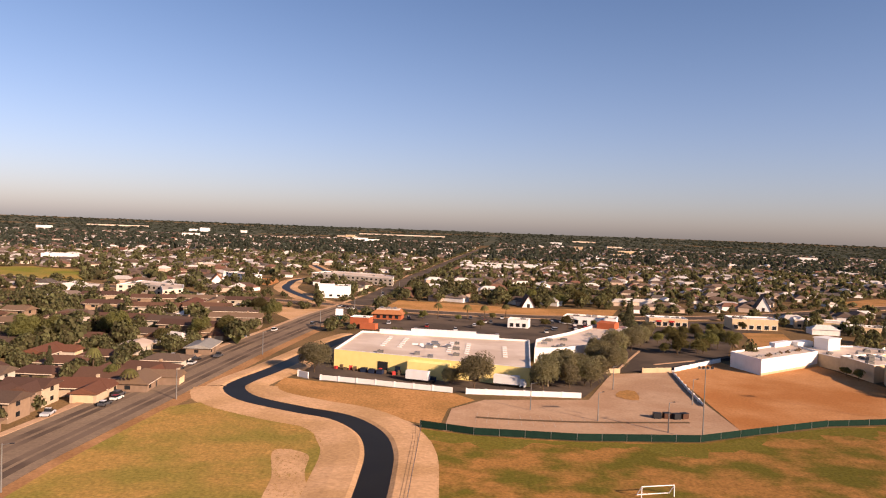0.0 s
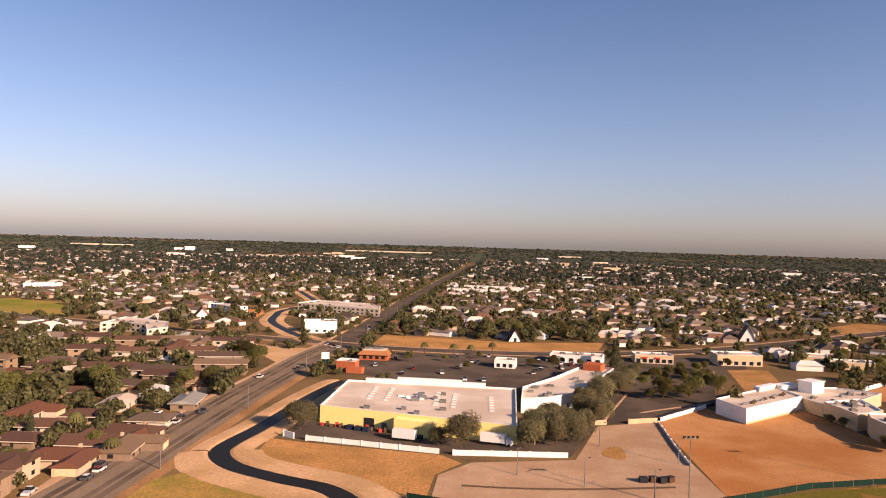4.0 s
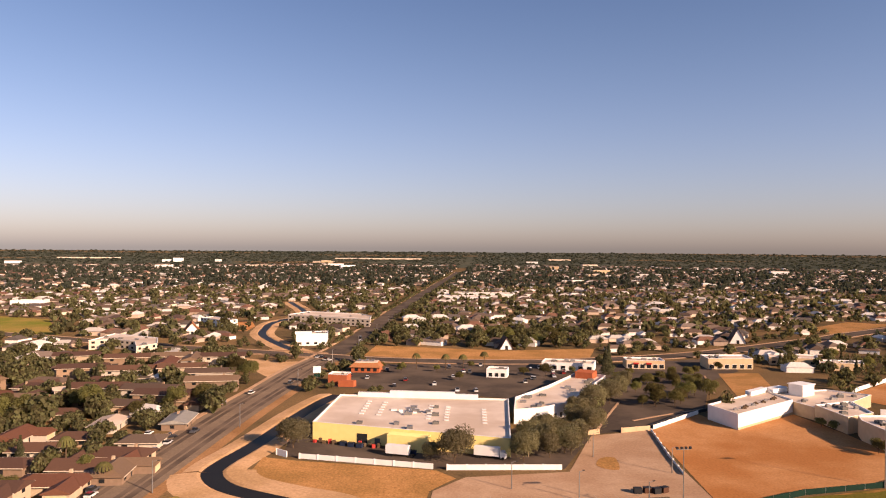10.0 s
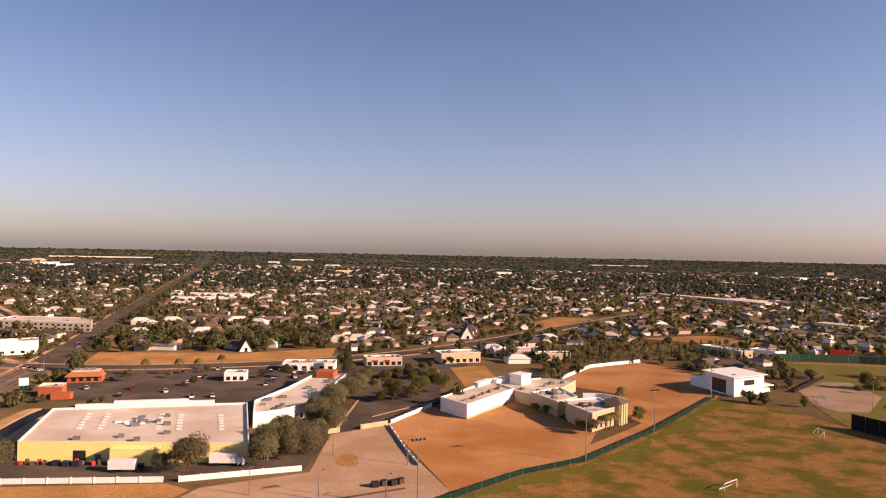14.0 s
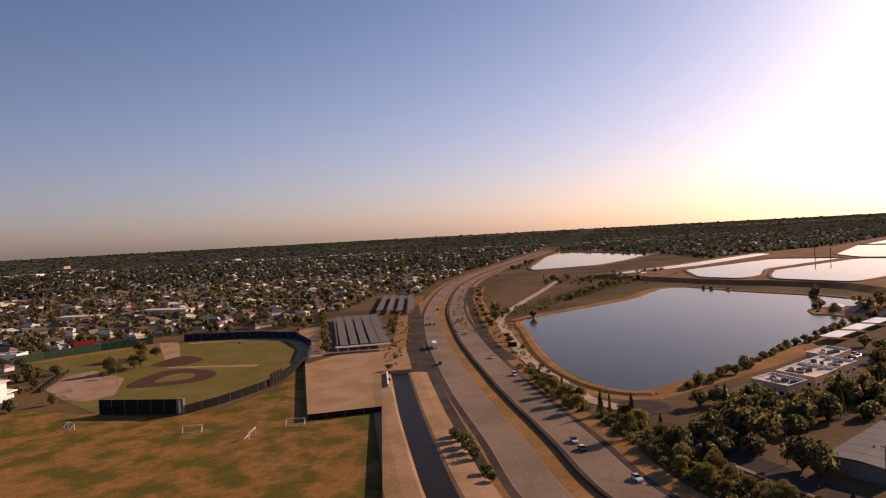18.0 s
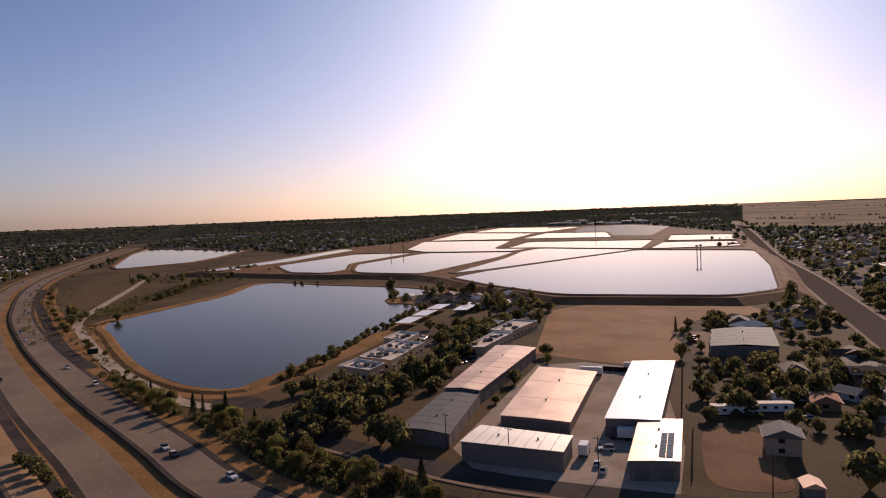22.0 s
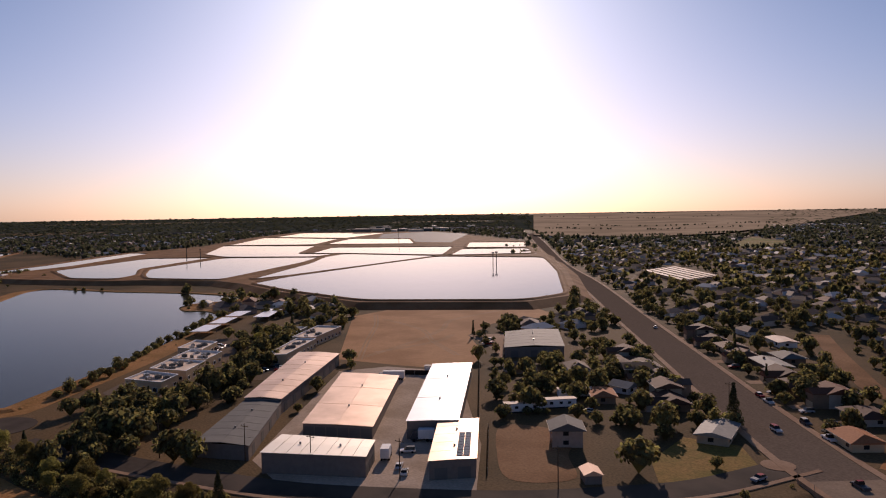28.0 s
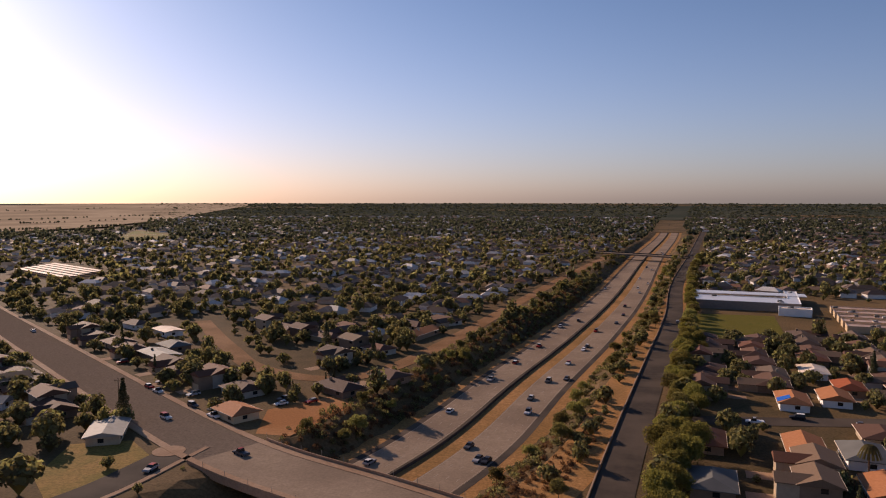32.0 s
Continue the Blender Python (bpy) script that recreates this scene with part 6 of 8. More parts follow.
# rows of far pale roofs
structure("far_yard", sheet([(448, -532), (556, -576), (606, -684), (470, -612)], 0.1), M_ROAD, "far paved yard", "pavement")
for i in range(6):
    f = i / 5
    carport(527 - 12 * f, -632 + 58 * f, 122, 5.5, -29.5, "far pale carport row", 3.0, M_ROOFW)

# ---------------------------------------------------------------- bridge over the cutting
sel = [i for i in range(len(ROAD_E)) if 15 < ROAD_E[i][0] < 108]
BR = ROAD_E[sel[0]:sel[-1] + 1]
t = thing("freeway_bridge", "concrete road bridge over the sunken freeway", "bridge")
part("deck", band(BR, [(-12.7, -1.2), (12.7, -1.2), (12.7, 0.1), (-12.7, 0.1), (-12.7, -1.2)]), M_LOT, t)
for o in (-12.6, 12.3):
    part("parapet", band(BR, [(o, 0.1), (o, 1.0), (o + 0.3, 1.0), (o + 0.3, 0.1)]), M_LOT, t)
for o in (-12.45, 12.45):
    r = Shape()
    nb = rails(BR)
    for i in range(len(BR)):
        r.tube((BR[i][0] + nb[i][0] * o, BR[i][1] + nb[i][1] * o, 1.0), (BR[i][0] + nb[i][0] * o, BR[i][1] + nb[i][1] * o, 2.4), 0.06, 0.06, 5)
    part("railing", r, M_STEEL, t)
for k in (-10, 0, 10):
    part("pier", Shape().tube((60 - 2 + k * 0.35, -166 + k * 0.95 * 0.9, -6.4), (60 - 2 + k * 0.35, -166 + k * 0.95 * 0.9, -1.2), 0.8, 0.8, 10), M_LOT, t)
structure("bridge_pavement", band(BR, [(-9.6, 0.16), (9.6, 0.16)]), M_CONC, "worn concrete roadway on the bridge", "road")
t = thing("far_overpass", "dark far overpass crossing the freeway", "bridge")
OV = smooth([(40, -1010, 0), (0, -985, 0), (-40, -960, 0), (-85, -925, 0)], 8)
part("deck", band(OV, [(-7, -0.2), (7, -0.2), (7, 1.4), (-7, 1.4), (-7, -0.2)]), M_ROAD, t)
part("parapet", band(OV, [(6.6, 1.4), (6.6, 2.4), (7, 2.4), (7, 1.4)]), M_DARK, t)

# school with a lawn south of the freeway
b = building("school_long_block", [(-50, -502), (-114, -492), (-126, -560), (-118, -562), (-112, -520), (-56, -530)], 5.6, M_SHEDWALL, M_TINW, "long school block with a bright flat roof", "school", 0.3, 5)
part("canopy", Shape().prism(ccw([(-54, -540), (-126, -530), (-128, -545), (-56, -556)]), 5.2, 5.7), M_TINW, b, "bright white canopy roof")
building("school_block", [(-98, -478), (-116, -474), (-118, -484), (-100, -488)], 4.6, M_WHITE, M_ROOFW, "small white school block", "school", 0.4, 2)
for i in range(5):
    x, y = -121 - 2.5 * i, -424 - 17 * i
    building("classroom_row", [(x, y), (x - 42, y + 6), (x - 44, y - 5), (x - 2, y - 11)], 3.6, M_TAN, M_TIN, "low tan classroom row", "school", 0.3, 3)


# ---------------------------------------------------------------- vehicles
def car(name, L, W, H, label, kind="car"):
    t = thing(name, label, "car", "parked and driving cars", HOME)
    s = Shape()
    prof = [(-L / 2, 0.35), (-L / 2, 0.75), (-L * 0.44, 0.95), (L * 0.16, 0.98), (L * 0.44, 0.82), (L / 2, 0.62), (L / 2, 0.32)]
    n = len(prof)
    s.add([(x, -W / 2, z) for x, z in prof] + [(x, W / 2, z) for x, z in prof], [(i, (i + 1) % n, n + (i + 1) % n, n + i) for i in range(n)] + [tuple(range(n - 1, -1, -1)), tuple(range(n, 2 * n))])
    part("body", s, M_CARS, t)
    c = Shape()
    x0, x1, x2, x3 = (-L * 0.43, -L * 0.34, L * 0.02, L * 0.2) if kind == "car" else (-L * 0.48, -L * 0.46, L * 0.04, L * 0.2)
    if kind == "pickup":
        x0, x1, x2, x3 = -L * 0.08, -L * 0.05, L * 0.12, L * 0.24
    w = W / 2 - 0.06
    c.add([(x0, -w, 0.92), (x3, -w, 0.92), (x3, w, 0.92), (x0, w, 0.92), (x1, -w + 0.16, H), (x2, -w + 0.16, H), (x2, w - 0.16, H), (x1, w - 0.16, H)],
          [(0, 1, 5, 4), (1, 2, 6, 5), (2, 3, 7, 6), (3, 0, 4, 7), (4, 5, 6, 7)])
    part("cabin_glass", c, M_GLASS, t)
    part("roof", Shape().box(x1 + 0.02, x2 - 0.02, -w + 0.17, w - 0.17, H - 0.02, H + 0.05), M_CARS, t)
    for x in (-L * 0.31, L * 0.31):
        for y in (-W / 2 + 0.08, W / 2 - 0.08):
            part("wheel", Shape().tube((x, y - 0.1, 0.33), (x, y + 0.1, 0.33), 0.33, 0.33, 12), M_TYRE, t)
    return t


CARS = [car("sedan", 4.7, 1.85, 1.45, "saloon car on the asphalt"), car("suv", 4.8, 1.95, 1.75, "sport utility car on the asphalt", "suv"), car("pickup_truck", 5.6, 2.0, 1.8, "pickup truck with an open bed", "pickup")]


def drive(x, y, turn, z=0.15, which=None):
    ob = CARS[int(rng.choice(3, p=[0.5, 0.35, 0.15])) if which is None else which]
    if ob.name not in USED:
        USED[ob.name] = 1
        ob.matrix_basis = pose(x, y, z, 0, 0, turn)
        return
    copy_thing(ob, pose(x, y, z, 0, 0, turn))


def along(path, i, off):
    n = rails(path)[i]
    z = path[i][2] if path.shape[1] > 2 else 0
    return path[i][0] + n[0] * off, path[i][1] + n[1] * off, math.degrees(math.atan2(-n[0], n[1])), z


near = [i for i in range(len(FREEWAY)) if 120 < math.hypot(*FREEWAY[i][:2]) < 1100]
for k in range(40):
    i = int(rng.choice(near))
    o = float(rng.choice([5.8, 9.4, 12.9, 15.6, -6.7, -10.2, -13.7, -16.4]))
    x, y, a, z = along(FREEWAY, i, o)
    drive(x, y, a + (0 if o > 0 else 180), z + 0.1)
south = [i for i in range(len(FREEWAY)) if -560 < FREEWAY[i][1] < -190]
for k in range(14):
    o = float(rng.choice([-6.7, -10.2, -13.7])) if k < 10 else float(rng.choice([9.4, 12.9]))
    x, y, a, z = along(FREEWAY, south[(k * 5 + 3) % len(south)], o)
    drive(x, y, a + (0 if o > 0 else 180), z + 0.1)
wi = [i for i in range(len(ROAD_W)) if 120 < ROAD_W[i][1] < 900]
for k in range(12):
    x, y, a, z = along(ROAD_W, int(rng.choice(wi)), float(rng.choice([-5, -1.8, 3, 6])))
    drive(x, y, a)
for x, y in ((-108, 268), (-107, 274), (-105, 262), (-104, 212), (-104.5, 218), (-105, 186), (-107, 300)):
    drive(x, y, 90 + rng.uniform(-10, 10), 0.3)
for x, y, a in ((99, -180, -27), (139, -205, 152), (116, -164, 90), (146, -232, 60), (168, -246, 60), (300, -327, -35), (205, -272, 60), (125, -210, 152), (129, -217, 70), (138, -219, 150), (161, -233, 150), (168, -238, 150), (101, -233, 60)):
    drive(x, y, a, 0.16)
for k in range(46):
    c = Vector((-42, 376, 0)) if k < 8 else Vector((-10, 335, 0))
    x, y = rng.uniform(-48, 88), rng.uniform(326, 440)
    if inside(np.array(PLAZA), np.array([x]), np.array([y]))[0] and not inside(np.array(STRIP), np.array([x]), np.array([y]))[0] and not inside(np.array(STORE), np.array([x]), np.array([y]))[0]:
        drive(x, y, float(rng.choice([90, 95, 270])), 0.1)
for k in range(26):
    f = rng.random()
    x, y = (322 + rng.uniform(-6, 6), -98 + rng.uniform(-14, 14)) if k < 16 else (300 + 100 * f, -38 - 66 * f + rng.uniform(-2, 2))
    drive(x, y, float(rng.choice([55, 60, 235])), 0.1)
for k in range(18):
    x, y = rng.uniform(270, 345), rng.uniform(-268, -196)
    if inside(np.array([(268, -196), (300, -212), (345, -226), (330, -262), (322, -268), (318, -236), (284, -206)]), np.array([x]), np.array([y]))[0]:
        drive(x, y, float(rng.uniform(0, 360)), 0.1)
for x, y, a in ((171, -91, -35), (176, -92, -35), (192, -112, 120), (186, -100, 60)):
    drive(x, y, a, 0.1)


def truck(x, y, turn, L, z, label, cab=True):
    t = thing("box_truck", label, "truck", "trucks", pose(x, y, z, 0, 0, turn))
    part("cargo_box", Shape().box(-L / 2, L / 2, -1.25, 1.25, 1.0, 3.8), M_WHITE, t, "white cargo box")
    part("chassis", Shape().box(-L / 2 + 0.2, L / 2 + 1.6, -0.5, 0.5, 0.6, 0.98), M_DARK, t)
    if cab:
        s = Shape()
        x0 = L / 2 + 0.3
        s.add([(x0, -1.1, 0.5), (x0 + 2, -1.1, 0.5), (x0 + 2, 1.1, 0.5), (x0, 1.1, 0.5), (x0, -1.1, 2.8), (x0 + 1.3, -1.1, 2.8), (x0 + 1.3, 1.1, 2.8), (x0, 1.1, 2.8), (x0 + 2, -1.1, 1.6), (x0 + 2, 1.1, 1.6)],
              [(0, 1, 8, 5, 4), (3, 7, 6, 9, 2), (1, 2, 9, 8), (8, 9, 6, 5), (4, 5, 6, 7), (0, 4, 7, 3)])
        part("cab", s, M_CARS, t)
    for xx in (-L / 2 + 1, -L / 2 + 2.1, L / 2 + 1.3):
        for yy in (-1.05, 1.05):
            part("wheel", Shape().tube((xx, yy - 0.14, 0.5), (xx, yy + 0.14, 0.5), 0.5, 0.5, 12), M_TYRE, t)


truck(17, 246, -17, 8.6, 0.11, "white box truck parked behind the store")
truck(-13, 247.5, -17, 8, 0.11, "white panelled trailer parked at the dock", False)
i = min(range(len(FREEWAY)), key=lambda q: math.dist(FREEWAY[q][:2], (440, 108)))
x, y, a, z = along(FREEWAY, i, -15)
truck(x, y, a + 180, 11, z + 0.1, "articulated box truck on the freeway")
truck(271, -140, 55, 9, 0.1, "white trailer beside the tan shed")
truck(184, -92, -35, 4.5, 0.1, "small white box truck in the yard")
truck(192, -110, 55, 5, 0.1, "small pale truck at the white shed")
for k, (x, y) in enumerate(((58, 211), (61, 211.6), (63.5, 211), (66, 212))):
    t = thing("trash_bin", "dark red waste bin in the empty lot", "bin", "waste bins in the lot", pose(x, y, 0.1, 0, 0, 10 * k))
    part("body", Shape().box(-1.1, 1.1, -0.8, 0.8, 0, 1.5), M_CLAY if k % 2 else M_DARK, t)
    part("lid", Shape().box(-1.15, 1.15, -0.85, 0.85, 1.5, 1.62), M_DARK, t)
t = thing("shop_sign", "tall white pole sign beside the avenue", "sign", at=pose(-62, 380, 0, 0, 0, 10))
part("pole", Shape().tube((0, 0, 0), (0, 0, 9), 0.3, 0.25), M_STEEL, t)
part("upper_panel", Shape().box(-2, 2, -0.3, 0.3, 5.6, 9), M_WHITE, t)
part("lower_panel", Shape().box(-1.6, 1.6, -0.25, 0.25, 3.4, 5.2), M_GREENMESH, t)

# ---------------------------------------------------------------- single trees that the walk shows well
for x, y, k in ((-50, 257, 1.2), (6, 240.5, 1.2), (-2, 243, 0.6)):
    plant("olive", x, y, k, which=0)
for i in range(24):
    f = i / 23
    plant("olive", 30 + 62 * f + rng.uniform(-3, 3) + (8 if f < 0.35 else 0) * math.sin(i), 243 + 120 * f ** 1.05 + rng.uniform(-4, 4), rng.uniform(0.9, 1.15), which=int(i % 2))
for x, y in ((46, 250), (44, 262), (52, 268), (38, 246), (50, 258)):
    plant("olive", x, y, 0.95, which=1)
for x, y, k in ((-99, 388, 1.25), (-108, 395, 1.2), (-116, 402, 1.1), (-97, 318, 1.1), (-104, 326, 1.1), (-113, 318, 1.0), (-150, 312, 1.4), (-143, 305, 1.2), (-160, 288, 1.35), (-168, 280, 1.2), (-172, 292, 1.2), (-124, 303, 1.0), (-118, 205, 0.8), (-108, 226, 0.8)):
    plant("round", x, y, k)
for i in range(30):
    x, y = rng.uniform(95, 165), rng.uniform(330, 430)
    if inside(np.array(ASPHALT_LOT), np.array([x]), np.array([y]))[0]:
        plant("round", x, y, rng.uniform(0.55, 0.85), which=2)
for x, y, k in ((404, 310, 1.0), (406, 301, 0.9), (398, 306, 0.9), (341, 287, 0.5), (107, 374, 0.9), (98, 328, 1.0), (107, 329, 0.8), (92, 328, 0.7), (119.5, 391, 0.8), (144, 409, 0.8), (139, 404, 0.8), (117.6, 354, 0.8), (120.5, 375, 0.9), (97.6, 360, 0.8), (101, 334, 0.8), (113, 382, 0.8)):
    plant("round", x, y, k)
for x, y in ((118, 345), (124, 352), (113, 339), (128, 344)):
    plant("round", x, y, 0.9)
for x, y, k in ((-20, 412, 0.6), (0, 418, 0.6), (12, 390, 0.6), (48, 406, 0.8), (-32, 424, 0.6), (20, 430, 0.6), (60, 404, 0.8), (76, 412, 0.5), (-46, 418, 0.6)):
    plant("round", x, y, k)
for x, y in ((93, 404), (96, 410)):
    plant("cone", x, y, 1.2, which=0)
for x, y in ((5, 425), (15, 424), (-12, 428), (28, 436)):
    m = Matrix.Translation((x, y, 0))
    ob = palm(m)
for x, y in ((164, 252.5), (167, 254), (170, 255.6), (190, 288), (196, 292), (202, 298), (206, 304)):
    palm(Matrix.Translation((x, y, 0)) @ Matrix.Diagonal((1, 1, 0.7, 1)))
for x, y, k in ((154.5, 249, 0.9), (153, 253, 0.7), (154, 284, 0.6), (153, 291, 0.6), (186, 262, 0.7), (190, 267, 0.7), (193, 270, 0.6)):
    plant("round", x, y, k, which=2)
for i in range(16):
    plant("round", rng.uniform(352, 378), rng.uniform(284, 300), rng.uniform(0.6, 0.95), which=i % 3) if i < 10 else plant("cone", rng.uniform(200, 300), rng.uniform(395, 440), rng.uniform(0.6, 0.9))
for i in range(44):
    plant("cone" if i % 2 else "round", rng.uniform(215, 420), rng.uniform(392, 470), rng.uniform(0.5, 0.8))

# beside the freeway: scrub and rows of trees
ne = rails(FREEWAY)
BRIDGE_GAP = near_line(ROAD_E, FREEWAY[:, 0], FREEWAY[:, 1])[0]
for i in range(len(FREEWAY)):
    p, n = FREEWAY[i], ne[i]
    r = math.hypot(p[0], p[1])
    if r > 950 or BRIDGE_GAP[i] < 30:
        continue
    if p[1] > -28 and p[0] < 335:
        for k in range(2):
            o = rng.uniform(27, 40) if p[0] < 265 else rng.uniform(22, 29)
            plant("round" if rng.random() < 0.75 else "cone", p[0] + n[0] * o, p[1] + n[1] * o, rng.uniform(0.42, 0.72), z=min(0, p[2] * 0.3))
    elif p[1] <= -165:
        for k in range(2):
            o = rng.uniform(25, 42)
            q = min(1, (o - 24) / 13)
            plant("round" if rng.random() < 0.35 else "shrub", p[0] + n[0] * o, p[1] + n[1] * o, rng.uniform(0.4, 0.65), z=p[2] * (1 - q))
        for k in range(1):
            o = rng.uniform(-38, -26)
            q = min(1, (-o - 24) / 13)
            plant("shrub" if rng.random() < 0.7 else "round", p[0] + n[0] * o, p[1] + n[1] * o, rng.uniform(0.5, 0.8), z=p[2] * (1 - q))
    elif p[0] >= 330 and p[0] < 900:
        if rng.random() < 0.5:
            o = rng.uniform(30, 34)
            plant("shrub" if rng.random() < 0.6 else "round", p[0] + n[0] * o, p[1] + n[1] * o, rng.uniform(0.4, 0.6))
        if rng.random() < 0.4:
            o = rng.uniform(-46, -38)
            plant("shrub", p[0] + n[0] * o, p[1] + n[1] * o, rng.uniform(0.6, 1.0))
for i in range(len(FRONTAGE)):
    p = FRONTAGE[i]
    if -900 < p[1] < -150:
        for o in (rng.uniform(8, 13), rng.uniform(10, 18)) if p[1] > -385 else (rng.uniform(-12, -9),):
            plant("lime" if rng.random() < 0.7 else "round", p[0] - abs(o), p[1] + rng.uniform(-4, 4), rng.uniform(0.7, 1.05))
        if rng.random() < 0.6:
            plant("shrub" if rng.random() < 0.5 else "round", p[0] + rng.uniform(7, 17), p[1], rng.uniform(0.4, 0.7))
for i in range(70):
    x, y = rng.uniform(-42, 118), rng.uniform(524, 600)
    if free(np.array([x]), np.array([y]), 3)[0]:
        plant("round", x, y, rng.uniform(0.9, 1.35), which=int(i % 2))
for x, y, k in ((242, 63, 0.5), (237, 61, 0.6), (231, 57, 0.65), (225, 54, 0.6), (219, 51, 0.5), (200, 42, 0.4), (206, 45, 0.45)):
    plant("round", x, y, k, which=2)
# lake shore, offices and gardens behind the sheds
for x, y, k in ((247, -31, 1.35), (240, -35, 1.2), (217, -41, 1.3), (211, -44, 1.1), (288, -20, 0.9), (292, -26, 0.8), (278, -56, 1.2), (270, -52, 1.1), (264, -50, 1.2), (300, -70, 1.1)):
    plant("round", x, y, k, which=1)
for i in range(44):
    f = i / 43
    plant("shrub" if i % 4 else "round", 319 + 195 * f + rng.uniform(-2, 2), -20 - 112 * f + rng.uniform(-3, 3), rng.uniform(0.9, 1.4) if i % 4 else 0.45, which=i % 2)
for i in range(60):
    f = rng.random()
    plant("round" if rng.random() < 0.8 else "cone", 268 + 150 * f + rng.uniform(-4, 4), -62 - 92 * f + rng.uniform(-7, 7), rng.uniform(0.6, 1.05))
for i in range(20):
    f = rng.random()
    plant("round" if rng.random() < 0.6 else "cone", 232 + 66 * f + rng.uniform(-6, 6), -28 - 10 * f + rng.uniform(-16, 12), rng.uniform(0.7, 1.15))
for i in range(34):
    plant("round" if i % 3 else "shrub", rng.uniform(420, 520), rng.uniform(-215, -165), rng.uniform(0.5, 0.9))
for i in range(40):
    f = rng.random()
    plant("round" if i % 3 else "shrub", 700 + 190 * f + rng.uniform(-6, 6), 62 - 40 * f + rng.uniform(-4, 16), rng.uniform(0.5, 0.9))
for x, y in ((333, -209), (343, -221), (340, -226), (337, -231)):
    plant("cone", x, y, 0.9)
for i in range(36):
    f = i / 35
    plant("round" if i % 2 else "shrub", 355 + 70 * f + rng.uniform(-6, 6), -262 - 66 * f * (1 if i % 2 else 0.8) + rng.uniform(-6, 6), rng.uniform(0.45, 0.8))

for i in range(70):
    x, y = rng.uniform(140, 300), rng.uniform(-262, -128)
    if free(np.array([x]), np.array([y]))[0] and y < -30 - 0.62 * x:
        plant("round", x, y, rng.uniform(0.6, 1.0))

# scrub belts and denser planting
def belt(name, path, o0, o1, n, s0, s1, label, material, zfall=True):
    """A close belt of bushes along a path."""
    nn = rails(path)
    i = rng.integers(0, len(path) - 1, n)
    o = rng.uniform(o0, o1, n)
    k = rng.random(n)[:, None]
    p = path[i] * (1 - k) + path[i + 1] * k
    x, y = p[:, 0] + nn[i, 0] * o, p[:, 1] + nn[i, 1] * o
    q = np.clip((np.abs(o) - 24) / 13, 0, 1)
    z = p[:, 2] * (1 - q * q * (3 - 2 * q)) if path.shape[1] > 2 else np.zeros(n)
    ok = (near_line(ROAD_E, x, y)[0] > 15) & (near_line(CANAL_E, x, y)[0] > 14)
    x, y, z = x[ok], y[ok], z[ok]
    k = len(x)
    sc = rng.uniform(s0, s1, k)
    v, f = spread(BUSH, rng.integers(len(BUSH), size=k), x, y, z - 0.2, sc, rng.uniform(0, 6.28, k), sc * rng.uniform(0.8, 1.5, k))
    tagged(part(name, bulk(name, v, f), material), label, "bushes", kind="stuff")


def bush(quads):
    """A low rounded bush of small leaf faces."""
    d = rng.normal(size=(quads, 3))
    d[:, 2] = np.abs(d[:, 2])
    d /= np.linalg.norm(d, axis=1)[:, None]
    v, f = leaf_quads(d * rng.uniform(0.55, 1.05, (quads, 1)) + np.array([0, 0, 0.25]), d, 0.15, 0.6)
    return v, np.vstack([f[:, [0, 1, 2]], f[:, [0, 2, 3]]])


BUSH = [bush(90) for i in range(6)]
near_fw = FREEWAY[(FREEWAY[:, 0] < 270) & (FREEWAY[:, 1] > -22)]
belt("freeway_scrub", FREEWAY[(FREEWAY[:, 0] < 370) & (FREEWAY[:, 0] > 265)], 21, 29, 150, 0.6, 1.6, "scrub between freeway and lake path", M_FAR)
belt("freeway_scrub", near_fw, 27, 41, 420, 0.6, 1.8, "close scrub between freeway and street", M_FAR)
belt("freeway_scrub", FREEWAY[(FREEWAY[:, 1] < -150) & (FREEWAY[:, 1] > -700)], 25, 44, 800, 0.6, 1.7, "dark scrub on the cutting's slope", M_FAR)
belt("freeway_scrub", FREEWAY[(FREEWAY[:, 1] < -150) & (FREEWAY[:, 1] > -700)], -36, -25, 420, 0.6, 1.7, "low scrub on the cutting's other slope", M_FAR)
belt("dry_scrub", FREEWAY[(FREEWAY[:, 1] < -168) & (FREEWAY[:, 1] > -232)], -46, -26, 260, 0.35, 1.1, "dry reddish-brown scrub above the freeway", M_DRYBUSH)
for o0, o1 in ((9.5, 15), (-15, -9.5)):
    belt("avenue_trees", FAR_W[(FAR_W[:, 1] > 500) & (FAR_W[:, 1] < 2200)], o0, o1, 190, 1.6, 3.2, "street trees along the avenue beyond the crossing", M_FAR)
belt("verge_scrub", FREEWAY[(FREEWAY[:, 0] > 170) & (FREEWAY[:, 0] < 800)], -46, -27, 260, 0.4, 1.3, "dusty shrubs on the dry verge", M_OLIVE)
belt("verge_scrub", FREEWAY[(FREEWAY[:, 0] > 330) & (FREEWAY[:, 0] < 1000)], 26, 34, 200, 0.4, 1.2, "dusty shrubs beside the lake road", M_OLIVE)
belt("lake_thicket", smooth([(590, 92), (690, 72), (800, 40), (900, 10), (960, -15)], 8), -6, 24, 300, 0.9, 2.6, "thicket of trees and bushes on the far lake shore", M_FAR)
belt("ramp_scrub", smooth([(470, 108), (560, 132), (700, 165), (900, 200)], 8), -34, 10, 260, 0.5, 1.5, "dusty bushes on the dry ground between freeway and lake", M_OLIVE)
x, y = rng.uniform(215, 430, 520), rng.uniform(380, 500, 520)
ok = inside(NURSERY, x, y) & (near_line(STREET, x, y)[0] > 13)
x, y = x[ok], y[ok]
